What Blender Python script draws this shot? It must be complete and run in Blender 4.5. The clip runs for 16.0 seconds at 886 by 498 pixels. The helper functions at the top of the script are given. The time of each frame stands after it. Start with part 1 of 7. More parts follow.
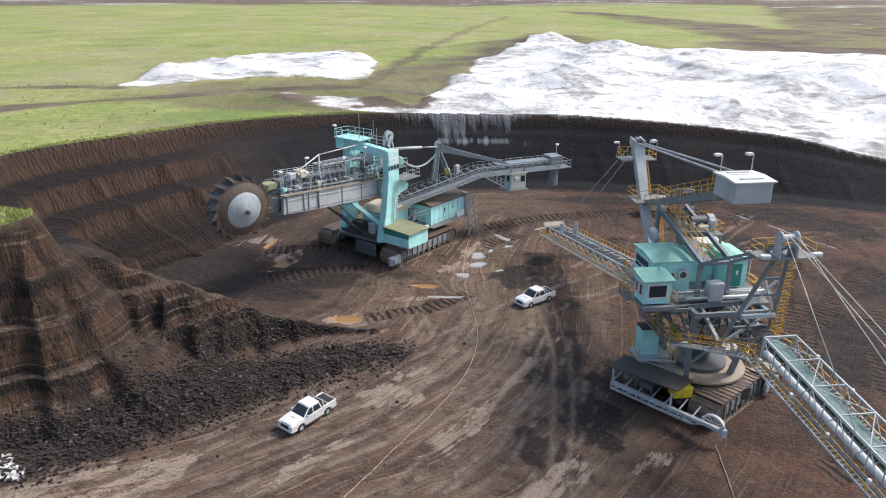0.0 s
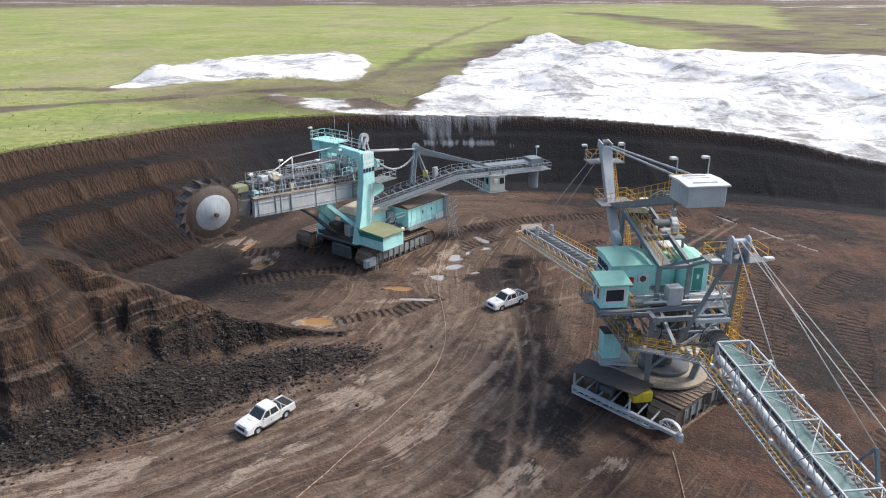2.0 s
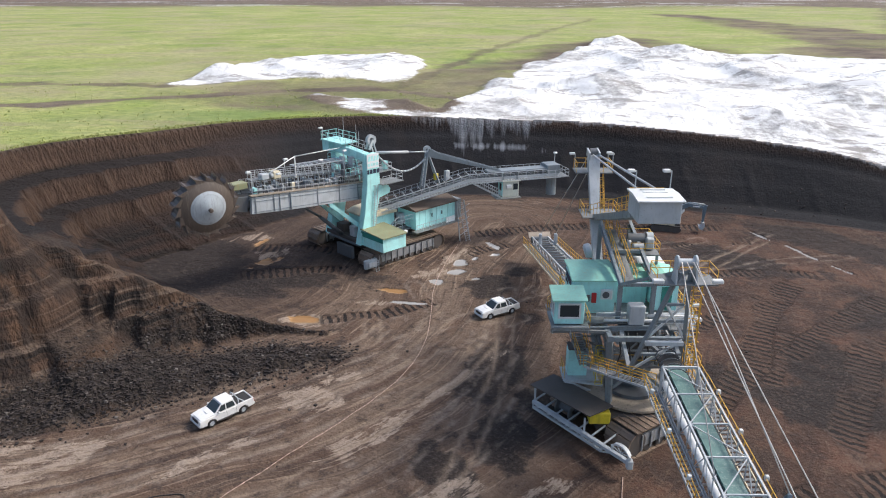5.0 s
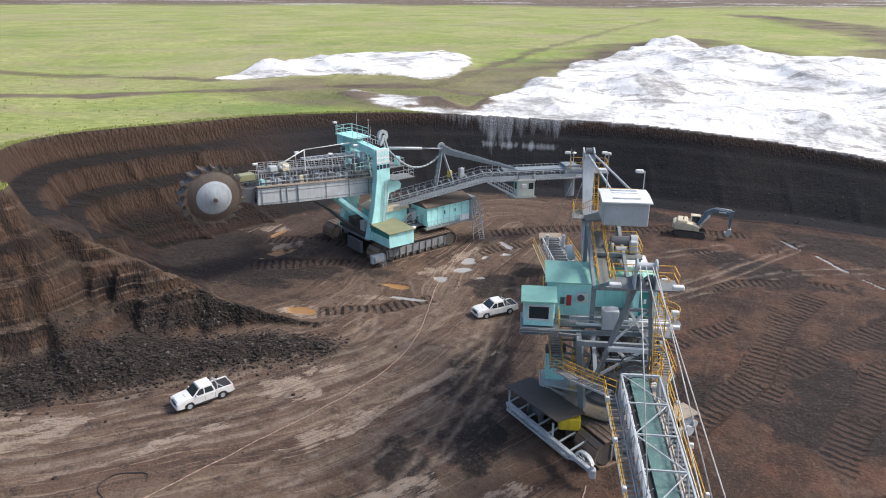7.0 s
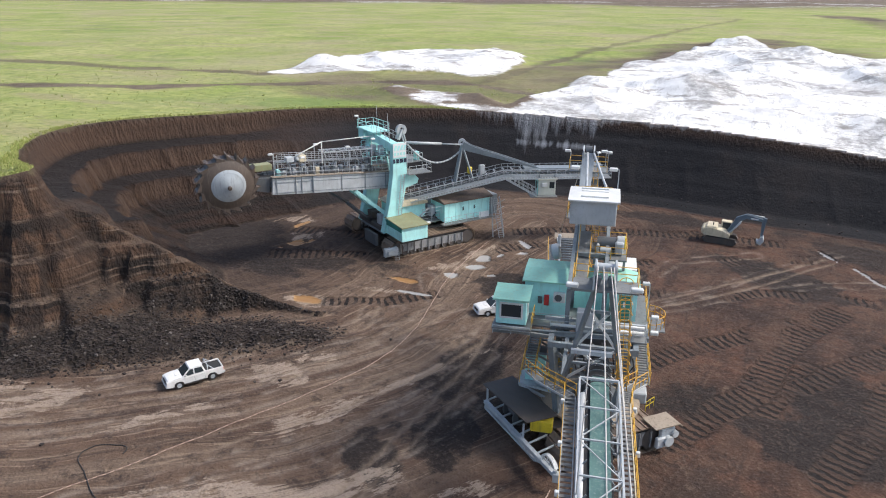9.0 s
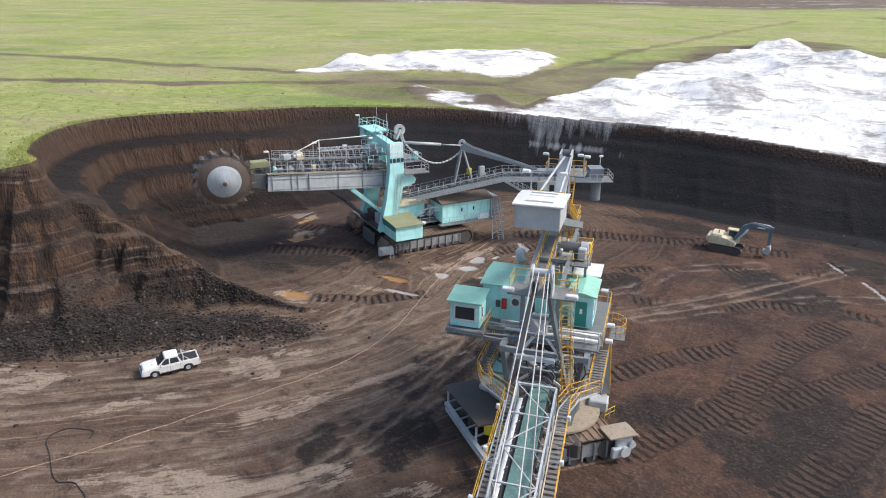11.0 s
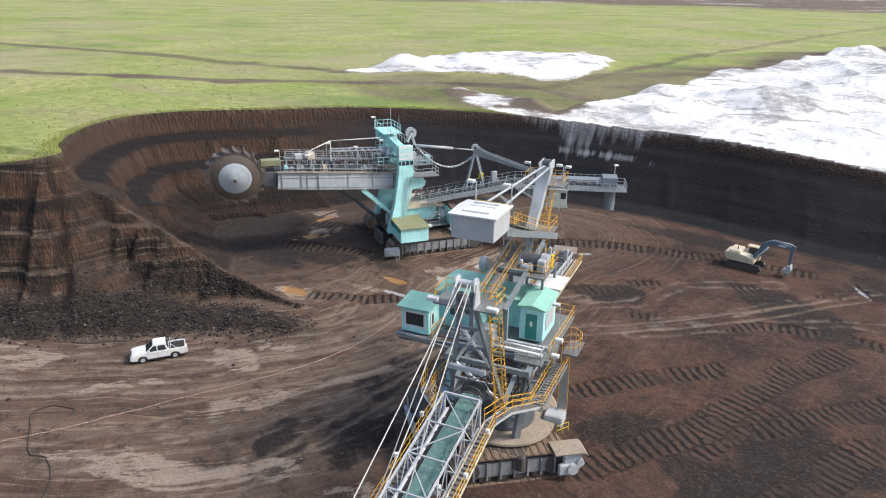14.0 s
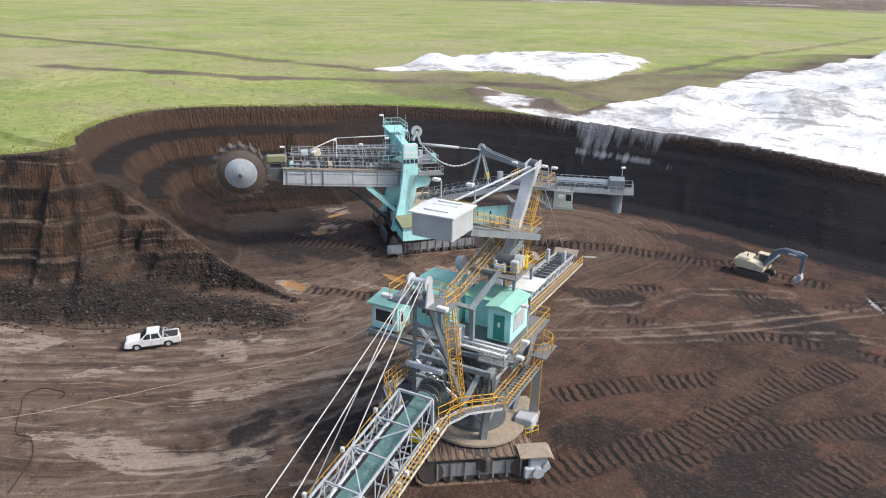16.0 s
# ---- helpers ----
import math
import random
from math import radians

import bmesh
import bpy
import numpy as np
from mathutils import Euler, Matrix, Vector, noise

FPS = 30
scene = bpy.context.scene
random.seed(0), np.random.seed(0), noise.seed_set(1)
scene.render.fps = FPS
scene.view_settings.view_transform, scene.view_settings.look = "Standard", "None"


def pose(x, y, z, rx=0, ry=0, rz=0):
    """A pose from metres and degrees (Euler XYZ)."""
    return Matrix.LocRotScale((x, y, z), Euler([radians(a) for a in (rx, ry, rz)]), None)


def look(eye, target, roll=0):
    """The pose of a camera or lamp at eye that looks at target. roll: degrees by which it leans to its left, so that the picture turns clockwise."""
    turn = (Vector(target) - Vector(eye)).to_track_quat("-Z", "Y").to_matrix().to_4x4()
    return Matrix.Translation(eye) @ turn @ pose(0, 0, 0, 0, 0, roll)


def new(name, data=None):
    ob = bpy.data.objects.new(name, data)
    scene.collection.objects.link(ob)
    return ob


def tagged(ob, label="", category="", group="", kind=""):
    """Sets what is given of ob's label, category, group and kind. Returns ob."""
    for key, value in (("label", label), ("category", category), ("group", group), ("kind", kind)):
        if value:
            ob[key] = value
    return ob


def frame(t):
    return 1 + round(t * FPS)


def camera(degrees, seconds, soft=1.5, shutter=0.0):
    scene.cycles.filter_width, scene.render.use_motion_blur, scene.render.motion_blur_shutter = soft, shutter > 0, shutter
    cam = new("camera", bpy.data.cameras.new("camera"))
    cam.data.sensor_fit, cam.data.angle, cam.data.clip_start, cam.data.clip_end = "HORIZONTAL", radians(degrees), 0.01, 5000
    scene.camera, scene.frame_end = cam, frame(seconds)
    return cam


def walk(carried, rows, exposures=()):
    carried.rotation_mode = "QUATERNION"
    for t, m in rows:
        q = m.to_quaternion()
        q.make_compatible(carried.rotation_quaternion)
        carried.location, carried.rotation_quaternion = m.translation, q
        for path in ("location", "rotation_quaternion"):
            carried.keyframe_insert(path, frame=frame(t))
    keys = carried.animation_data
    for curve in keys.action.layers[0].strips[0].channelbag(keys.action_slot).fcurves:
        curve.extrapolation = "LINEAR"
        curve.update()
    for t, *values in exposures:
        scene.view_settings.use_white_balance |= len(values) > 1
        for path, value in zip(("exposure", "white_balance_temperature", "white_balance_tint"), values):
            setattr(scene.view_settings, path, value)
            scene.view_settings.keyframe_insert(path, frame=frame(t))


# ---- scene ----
cam = camera(64.5, 16.0, soft=1.05)
METRES, EYE, TILT, LEAN, TURN = 54.0, 36.0, -20.4, 0.0, 0.0
ROWS = [
    (0.0, 0.0, 0.0, 0.0, 0.0, 0.0, -0.0),
    (0.5, 0.0124, -0.0002, 0.0006, 0.03, 0.0, 0.01),
    (1.0, 0.0318, -0.0002, 0.0012, 0.09, 0.02, 0.05),
    (1.5, 0.0555, 0.0006, 0.0023, 0.16, 0.05, 0.07),
    (2.0, 0.0825, 0.0023, 0.0042, 0.71, 0.06, -0.1),
    (2.5, 0.1127, 0.0051, 0.0063, 1.65, 0.09, -0.44),
    (3.0, 0.1453, 0.0088, 0.0091, 2.34, 0.08, -0.68),
    (3.5, 0.1791, 0.0127, 0.0119, 3.06, 0.07, -0.94),
    (4.0, 0.2136, 0.017, 0.0149, 4.43, 0.05, -1.49),
    (6.5, 0.3911, 0.055, 0.0224, 11.74, -0.35, -4.32),
    (7.0, 0.4252, 0.0645, 0.0226, 12.95, -0.45, -4.81),
    (7.5, 0.4587, 0.0751, 0.0229, 14.66, -0.63, -5.48),
    (8.0, 0.493, 0.0857, 0.0237, 16.33, -0.82, -6.11),
    (8.5, 0.5269, 0.0963, 0.0258, 17.61, -0.97, -6.62),
    (9.0, 0.5606, 0.1072, 0.0295, 18.76, -1.13, -7.06),
    (11.5, 0.7156, 0.1645, 0.0572, 23.9, -1.88, -9.04),
    (12.0, 0.7439, 0.1759, 0.065, 25.06, -2.08, -9.48),
    (12.5, 0.7713, 0.1879, 0.0717, 26.2, -2.28, -9.9),
    (13.0, 0.7976, 0.2001, 0.0781, 27.26, -2.47, -10.27),
    (13.5, 0.8229, 0.2121, 0.085, 28.28, -2.66, -10.64),
    (14.0, 0.8475, 0.2245, 0.0916, 29.32, -2.87, -11.0),
    (14.5, 0.8714, 0.2374, 0.0975, 30.34, -3.07, -11.35),
    (15.0, 0.8947, 0.2508, 0.1031, 31.34, -3.28, -11.69),
    (15.5, 0.9176, 0.265, 0.1078, 32.29, -3.48, -12.03),
    (16.0, 0.9393, 0.2792, 0.112, 33.18, -3.68, -12.33),
]
walk(cam, [(t, pose(0, 0, EYE, TILT, LEAN, TURN) @ pose(METRES * x, METRES * y, METRES * z, 90 + pitch, roll, yaw)) for t, x, y, z, yaw, pitch, roll in ROWS])

# ---- light ----
world = bpy.data.worlds.new("sky")
scene.world = world
world.use_nodes = True
wn = world.node_tree
wn.nodes.clear()
SUN_AZ, SUN_EL = (0.94, 0.34), 47.0
sky = wn.nodes.new("ShaderNodeTexSky")
sky.sky_type = "NISHITA"
sky.sun_disc = False
sky.sun_elevation = radians(SUN_EL)
sky.sun_rotation = math.atan2(SUN_AZ[0], SUN_AZ[1])
sky.dust_density = 3.0
sky.air_density = 1.0
bg = wn.nodes.new("ShaderNodeBackground")
bg.inputs["Strength"].default_value = 0.15
out = wn.nodes.new("ShaderNodeOutputWorld")
wn.links.new(sky.outputs[0], bg.inputs[0])
wn.links.new(bg.outputs[0], out.inputs[0])
sun_data = bpy.data.lights.new("sun", "SUN")
sun_data.energy = 2.1
sun_data.angle = radians(10.0)
sun_data.color = (1.0, 0.95, 0.89)
sun = new("sun", sun_data)
_h = math.tan(radians(SUN_EL)) * math.hypot(*SUN_AZ)
sun.matrix_world = look((SUN_AZ[0] * 200, SUN_AZ[1] * 200, _h * 200), (0, 0, 0))
scene.view_settings.exposure = 0.58

# ---- materials ----
class Nodes:
    """A small wrapper that builds one node material."""

    def __init__(self, name):
        self.m = bpy.data.materials.new(name)
        self.m.use_nodes = True
        self.t = self.m.node_tree
        self.bsdf = self.t.nodes["Principled BSDF"]
        self.co = self.t.nodes.new("ShaderNodeTexCoord").outputs["Object"]

    def node(self, kind, **inputs):
        n = self.t.nodes.new(kind)
        for k, v in inputs.items():
            self.put(n.inputs[k.replace("_", " ")], v)
        return n

    def put(self, socket, v):
        if isinstance(v, bpy.types.NodeSocket):
            self.t.links.new(v, socket)
        else:
            socket.default_value = v

    def noise(self, scale, detail=4.0, rough=0.55, vector=None, stretch=None):
        v = vector or self.co
        if stretch:
            mp = self.node("ShaderNodeMapping")
            mp.inputs["Scale"].default_value = stretch
            self.put(mp.inputs["Vector"], v)
            v = mp.outputs[0]
        n = self.node("ShaderNodeTexNoise", Vector=v, Scale=scale, Detail=detail, Roughness=rough)
        return n.outputs["Fac"]

    def voronoi(self, scale, feature="F1", vector=None):
        n = self.t.nodes.new("ShaderNodeTexVoronoi")
        n.feature = feature
        n.inputs["Scale"].default_value = scale
        self.put(n.inputs["Vector"], vector or self.co)
        return n.outputs["Distance"]

    def ramp(self, fac, stops):
        n = self.t.nodes.new("ShaderNodeValToRGB")
        e = n.color_ramp.elements
        while len(e) < len(stops):
            e.new(0.5)
        for el, (p, c) in zip(e, stops):
            el.position = p
            el.color = (c, c, c, 1) if isinstance(c, (int, float)) else (*c, 1)
        self.put(n.inputs[0], fac)
        return n.outputs[0]

    def mix(self, fac, a, b, mode="MIX"):
        n = self.t.nodes.new("ShaderNodeMix")
        n.data_type, n.blend_type = "RGBA", mode
        self.put(n.inputs[0], fac)
        for s, v in ((n.inputs[6], a), (n.inputs[7], b)):
            self.put(s, (*v, 1) if isinstance(v, tuple) and len(v) == 3 else v)
        return n.outputs[2]

    def math(self, op, a, b=0.0, clamp=False):
        n = self.t.nodes.new("ShaderNodeMath")
        n.operation, n.use_clamp = op, clamp
        self.put(n.inputs[0], a)
        self.put(n.inputs[1], b)
        return n.outputs[0]

    def attr(self, name):
        n = self.t.nodes.new("ShaderNodeAttribute")
        n.attribute_name = name
        return n.outputs["Fac"]

    def bump(self, height, strength=0.5, distance=0.1, normal=None):
        n = self.node("ShaderNodeBump", Height=height, Strength=strength, Distance=distance)
        if normal:
            self.put(n.inputs["Normal"], normal)
        return n.outputs[0]

    def done(self, color, rough=0.6, metal=0.0, normal=None, spec=None):
        self.put(self.bsdf.inputs["Base Color"], (*color, 1) if isinstance(color, tuple) else color)
        self.put(self.bsdf.inputs["Roughness"], rough)
        self.put(self.bsdf.inputs["Metallic"], metal)
        if spec is not None:
            self.bsdf.inputs["Specular IOR Level"].default_value = spec
        if normal:
            self.put(self.bsdf.inputs["Normal"], normal)
        return self.m


def painted(name, color, dirt=(0.09, 0.07, 0.055), amount=0.5, rough=0.5, metal=0.0, scale=0.6):
    """Weathered paint on steel: faded patches, streaks that run down, and grime."""
    n = Nodes(name)
    dark = tuple(c * 0.78 for c in color)
    base = n.mix(n.ramp(n.noise(scale, 3), [(0.35, 0.0), (0.7, 1.0)]), color, dark)
    streak = n.ramp(n.noise(1.4, 6, 0.65, stretch=(3.0, 3.0, 0.35)), [(0.52, 0.0), (0.75, 1.0)])
    spots = n.ramp(n.noise(5.0, 5, 0.7), [(0.58, 0.0), (0.72, 1.0)])
    fac = n.math("MULTIPLY", n.math("MAXIMUM", streak, spots), amount)
    col = n.mix(fac, base, dirt)
    r = n.math("ADD", n.math("MULTIPLY", fac, 0.35), rough, True)
    return n.done(col, r, metal, n.bump(n.noise(9.0, 4), 0.15, 0.03))


TEAL = painted("teal_paint", (0.46, 0.86, 0.84), (0.17, 0.20, 0.18), amount=0.36)
TEAL_ROOF = painted("teal_roof_paint", (0.30, 0.62, 0.50), (0.36, 0.33, 0.20), amount=0.5)
RUST_ROOF = painted("rusty_green_roof", (0.25, 0.27, 0.15), (0.30, 0.20, 0.10), amount=0.9, scale=0.4)
GREEN_DOOR = painted("green_door_paint", (0.03, 0.25, 0.21), amount=0.2)
STEEL = painted("grey_steel_paint", (0.22, 0.255, 0.275), amount=0.6)
DARK_STEEL = painted("dark_steel", (0.10, 0.11, 0.12), amount=0.6)
PALE = painted("pale_grey_paint", (0.46, 0.49, 0.51), amount=0.3)
WHITE = painted("white_sheet", (0.72, 0.73, 0.72), (0.4, 0.38, 0.34), amount=0.3)
CREAM = painted("cream_paint", (0.62, 0.63, 0.54), amount=0.3)
YELLOW = painted("yellow_paint", (0.74, 0.42, 0.055), (0.25, 0.14, 0.05), amount=0.45)
BRIGHT_YELLOW = painted("bright_yellow_paint", (0.72, 0.55, 0.03), amount=0.35)
BEIGE = painted("dusty_beige_plate", (0.36, 0.30, 0.23), (0.10, 0.075, 0.06), amount=0.75)
TRACK = painted("muddy_track_plate", (0.23, 0.165, 0.12), (0.075, 0.055, 0.04), amount=0.85)
DUSTY_ROOF = painted("dust_caked_roof", (0.115, 0.085, 0.065), (0.24, 0.19, 0.15), amount=0.7, rough=0.8, scale=0.3)
MUDDY = painted("muddy_dark_steel", (0.075, 0.065, 0.06), (0.13, 0.10, 0.08), amount=0.7, rough=0.65)
SPLASHED = painted("mud_splashed_grey", (0.27, 0.275, 0.28), (0.05, 0.04, 0.034), amount=0.95, rough=0.6, scale=0.9)
GRATE = painted("grating_steel", (0.20, 0.21, 0.21), amount=0.5)
BELT = painted("green_belt_cover", (0.10, 0.20, 0.185), (0.34, 0.40, 0.37), amount=0.65, scale=0.35)
RUBBER = painted("black_rubber", (0.025, 0.025, 0.027), (0.10, 0.08, 0.06), amount=0.4, rough=0.75)
CARWHITE = painted("white_car_paint", (0.78, 0.78, 0.77), (0.34, 0.27, 0.20), amount=0.22, rough=0.28)
DARK = painted("black_plastic", (0.02, 0.02, 0.022), amount=0.15)
RED = painted("red_paint", (0.5, 0.03, 0.03), amount=0.2)
ROPE = painted("pale_wire_rope", (0.55, 0.53, 0.50), amount=0.2, rough=0.4)
CABLE = painted("dusty_orange_cable", (0.44, 0.31, 0.25), amount=0.3)
DULLGREY = painted("wheel_disc_paint", (0.40, 0.445, 0.48), (0.15, 0.13, 0.12), amount=0.5, rough=0.32)
WORN = painted("worn_bucket_steel", (0.11, 0.085, 0.07), (0.30, 0.26, 0.22), amount=0.35, rough=0.45)
NAVY = painted("slate_blue_paint", (0.13, 0.18, 0.22), (0.4, 0.4, 0.38), amount=0.3)
SAND = painted("sand_yellow_paint", (0.66, 0.58, 0.42), amount=0.4)


def glass_mat():
    n = Nodes("dark_glass")
    n.done((0.03, 0.04, 0.045), 0.06, 0.0)
    return n.m


GLASS = glass_mat()


def mark_mat(name, c):
    n = Nodes(name)
    return n.done(n.mix(n.ramp(n.noise(6.0, 3), [(0.5, 0.0), (0.8, 0.35)]), c, (0.25, 0.4, 0.4)), 0.6)


MARK = mark_mat("dark_navy_marking", (0.015, 0.02, 0.05))
MARK_WHITE = mark_mat("white_marking", (0.75, 0.77, 0.77))

# ---- terrain ----
def lattice(ix, iy, seed):
    h = (ix.astype(np.int64) * 374761393 + iy.astype(np.int64) * 668265263 + seed * 974634777) & 0x7FFFFFFF
    h = ((h ^ (h >> 13)) * 1274126177) & 0x7FFFFFFF
    return ((h ^ (h >> 16)) & 0xFFFF) / 65535.0


def vnoise(x, y, seed=0):
    ix, iy = np.floor(x), np.floor(y)
    u, v = x - ix, y - iy
    u, v = u * u * (3 - 2 * u), v * v * (3 - 2 * v)
    a, b = lattice(ix, iy, seed), lattice(ix + 1, iy, seed)
    c, d = lattice(ix, iy + 1, seed), lattice(ix + 1, iy + 1, seed)
    return (a + (b - a) * u) * (1 - v) + (c + (d - c) * u) * v - 0.5


def fbm(x, y, size, octaves=4, seed=0):
    t, amp, s = 0, 1.0, 1.0 / size
    for k in range(octaves):
        t = t + amp * vnoise(x * s + 17.3 * k, y * s - 9.1 * k, seed + k)
        amp *= 0.5
        s *= 2.03
    return t


def step(a, b, x):
    t = np.clip((x - a) / (b - a), 0, 1)
    return t * t * (3 - 2 * t)


def along(pts, x, y):
    """Distance to a line of points, the share along it in metres, and the points' third value there."""
    best = np.full(x.shape, 1e9)
    where = np.zeros(x.shape)
    third = np.zeros(x.shape)
    run = 0.0
    for p, q in zip(pts[:-1], pts[1:]):
        dx, dy = q[0] - p[0], q[1] - p[1]
        n = math.hypot(dx, dy)
        t = np.clip(((x - p[0]) * dx + (y - p[1]) * dy) / (n * n), 0, 1)
        d = np.hypot(x - p[0] - t * dx, y - p[1] - t * dy)
        near = d < best
        best = np.where(near, d, best)
        where = np.where(near, run + t * n, where)
        if len(p) > 2:
            third = np.where(near, p[2] + t * (q[2] - p[2]), third)
        run += n
    return best, where, third


def inside(poly, x, y):
    c = np.zeros(x.shape, bool)
    for (x0, y0), (x1, y1) in zip(poly, poly[1:] + poly[:1]):
        if y0 != y1:
            c ^= ((y0 > y) != (y1 > y)) & (x < (x1 - x0) * (y - y0) / (y1 - y0) + x0)
    return c


def blob(poly, x, y, soft, seed, wob=4.0):
    """1 inside a polygon, 0 outside, with an uneven edge."""
    d, _, _ = along(poly + poly[:1], x, y)
    d = np.where(inside(poly, x, y), d, -d) + wob * fbm(x, y, wob * 2.5, 4, seed)
    return step(-soft, soft, d)


# the edge of the pit: x, y and the height of its rim
RIM_KEYS = [
    (-150, -60, 15), (-110, 10, 15), (-70, 37, 15), (-46, 54, 15.5), (-36.6, 60.2, 16.9), (-44, 65, 16.4), (-52, 73, 16.1), (-56.5, 82, 16),
    (-55, 90, 16), (-50, 98.5, 15.7), (-45, 106, 15.3), (-38, 116, 15), (-29, 125, 14.4), (-18, 131.5, 14), (-5, 135, 13.6), (10, 136.5, 13.2),
    (25, 136.5, 13), (40, 134, 12.3), (55, 132.5, 11), (66, 130, 9.8), (82, 125, 6.8), (110, 114, 4.5), (200, 85, 4), (330, 20, 5),
    (300, -150, 8), (100, -240, 12), (-120, -200, 15), (-150, -60, 15),
]
CREST = [(-38.5, 61.0, 15.2), (-35.2, 62.3, 12.6), (-32, 63.6, 10.9), (-27.5, 64.8, 9.1), (-24.6, 65.9, 7.3), (-21.7, 66.8, 5.5), (-18.6, 67.6, 3.4), (-14, 68.6, 1.9), (-9.5, 69.0, 0.9), (-7, 69.2, 0.5)]


def rounded(keys, n):
    """A smooth closed line through the keys, n steps to each."""
    pts = keys[:-1]
    out_ = []
    for i in range(len(pts)):
        a, b, c, d = [np.array(pts[(i + k) % len(pts)], float) for k in (-1, 0, 1, 2)]
        for k in range(n):
            t = k / n
            out_.append(tuple(0.5 * (2 * b + (c - a) * t + (2 * a - 5 * b + 4 * c - d) * t * t + (3 * b - a - 3 * c + d) * t ** 3)))
    return out_ + [out_[0]]


RIM = rounded(RIM_KEYS, 4)
# the line that the haul road follows across the floor
HAUL = [(-70, 27), (-36, 41.5), (-20, 49.5), (-8, 57.5), (-0.5, 67), (3, 78), (4, 92), (9, 108)]


def floor_z(x, y):
    xx, yy = np.clip(x, -70, 110), np.clip(y, -40, 140)
    return -0.0193 * xx + 0.0253 * yy - 1.31


ROADS = [  # worn ways of bare soil across the grass
    [(-140, 112), (-81, 130), (-66, 141), (-42, 160), (-19, 166), (10, 150)],
    [(-42, 160), (-19, 168), (-13, 203), (-5, 272), (15, 400), (51, 573)],
    [(-300, 150), (-150, 160), (-73, 158)],
]
ASH = [
    [(-73, 161), (-76, 195), (-66, 228), (-27, 241), (-20, 206), (-25, 176), (-47, 179), (-63, 166)],
    [(-38, 146), (-36, 156), (-18, 146), (-4, 139), (-6, 135), (-24, 137)],
    [(-6, 130), (-2, 155), (16, 233), (41, 300), (56, 259), (62, 244), (82, 255), (119, 248), (139, 235), (200, 200), (200, 100), (110, 114), (82, 124), (66, 124), (44, 127), (24, 130)],
]
DARKSOIL = [
    [(-64, 148), (-42, 172), (-14, 200), (14, 216), (-4, 138), (-22, 135), (-38, 139)],
    [(0, 215), (20, 272), (45, 352), (67, 335), (75, 262), (100, 260), (128, 340), (130, 521), (112, 690), (135, 690), (190, 380), (150, 230), (40, 220)],
    [(118, 232), (150, 300), (181, 370), (407, 946), (700, 1011), (700, 300), (300, 150), (150, 200)],
]
GREYPATCH = [[(25, 184), (34, 202), (36, 166), (28, 142)], [(75, 177), (87, 189), (80, 152)], [(50, 134), (63, 154), (60, 133)], [(76, 128), (92, 140), (96, 124)]]
MOUNDS = [(27, 170, 13, 3.2), (41, 285, 48, 3.2), (8, 165, 10, 1.6), (60, 245, 16, 3), (58, 150, 10, 2.2), (80, 165, 14, 2.6), (48, 200, 16, 2.8), (100, 190, 20, 3), (95, 145, 10, 2), (-50, 200, 16, 2.4), (-30, 215, 14, 2), (-70, 185, 10, 2.2), (115, 160, 14, 2.5), (70, 205, 12, 2.5)]
# broad crawler tracks across the floor: points, half width
TREADS = [
    ([(28.6, 54.4), (33.0, 62.8), (38.3, 69.6), (40.8, 77.3), (43.3, 83.8), (49.4, 93.0)], 1.7),
    ([(32.7, 76.9), (37.6, 81.3), (42.9, 87.6), (48.7, 93.5)], 1.4),
    ([(41.0, 71.6), (46.7, 76.9), (52.4, 83.1), (60, 90)], 1.6),
    ([(42, 56), (45.5, 63.3), (48.4, 68.6), (50.6, 74.0), (54, 80)], 1.7),
    ([(34.8, 89.9), (40.2, 94.1), (46.6, 95.7), (54, 95.8)], 1.3),
    ([(19, 91), (23.3, 96.7), (28.2, 99.3)], 1.4),
    ([(23.5, 88.0), (30.3, 90.4)], 1.3),
    ([(24.5, 67.6), (30.0, 73.8), (33, 77.5)], 1.3),
    ([(19, 109.6), (28.3, 111.2), (34, 113.6)], 1.5),
    ([(35, 101.6), (41.3, 106.8), (48.6, 108.3)], 1.4),
    ([(29.6, 70.1), (32.0, 64.2)], 0.6),
    ([(31.3, 71.1), (34.0, 65.3)], 0.6),
    ([(38.2, 65.0), (41.8, 73.5), (44.2, 79.2)], 1.3),
    ([(5, 103), (16, 108), (30, 112), (45, 113)], 1.5),
    ([(-24, 82), (-14, 86), (-6, 87)], 1.6),
    ([(-26, 92), (-18, 93), (-12, 93)], 1.6),
    ([(2, 91), (7, 97), (12, 101)], 1.5),
    ([(-10, 72), (-2, 75), (4, 80)], 1.2),
    ([(30, 46), (38, 50), (48, 54), (58, 60)], 1.6),
]
# the newest tyre marks, in pairs
TYRES = [
    [(17, 77.5), (26.9, 84.8), (33.5, 91.0), (40.5, 98.3), (46, 104.8), (50.6, 109.5)], [(8, 36), (9.5, 47), (11.2, 56), (12.6, 66), (12, 80)],
    [(-6, 44), (2.5, 54), (7.5, 62), (11.5, 72)], [(-40, 42), (-22, 51.5), (-9, 60), (-2, 69), (-4, 78)], [(-30, 38), (-12, 49.5), (0, 61.5), (6, 73)],
]
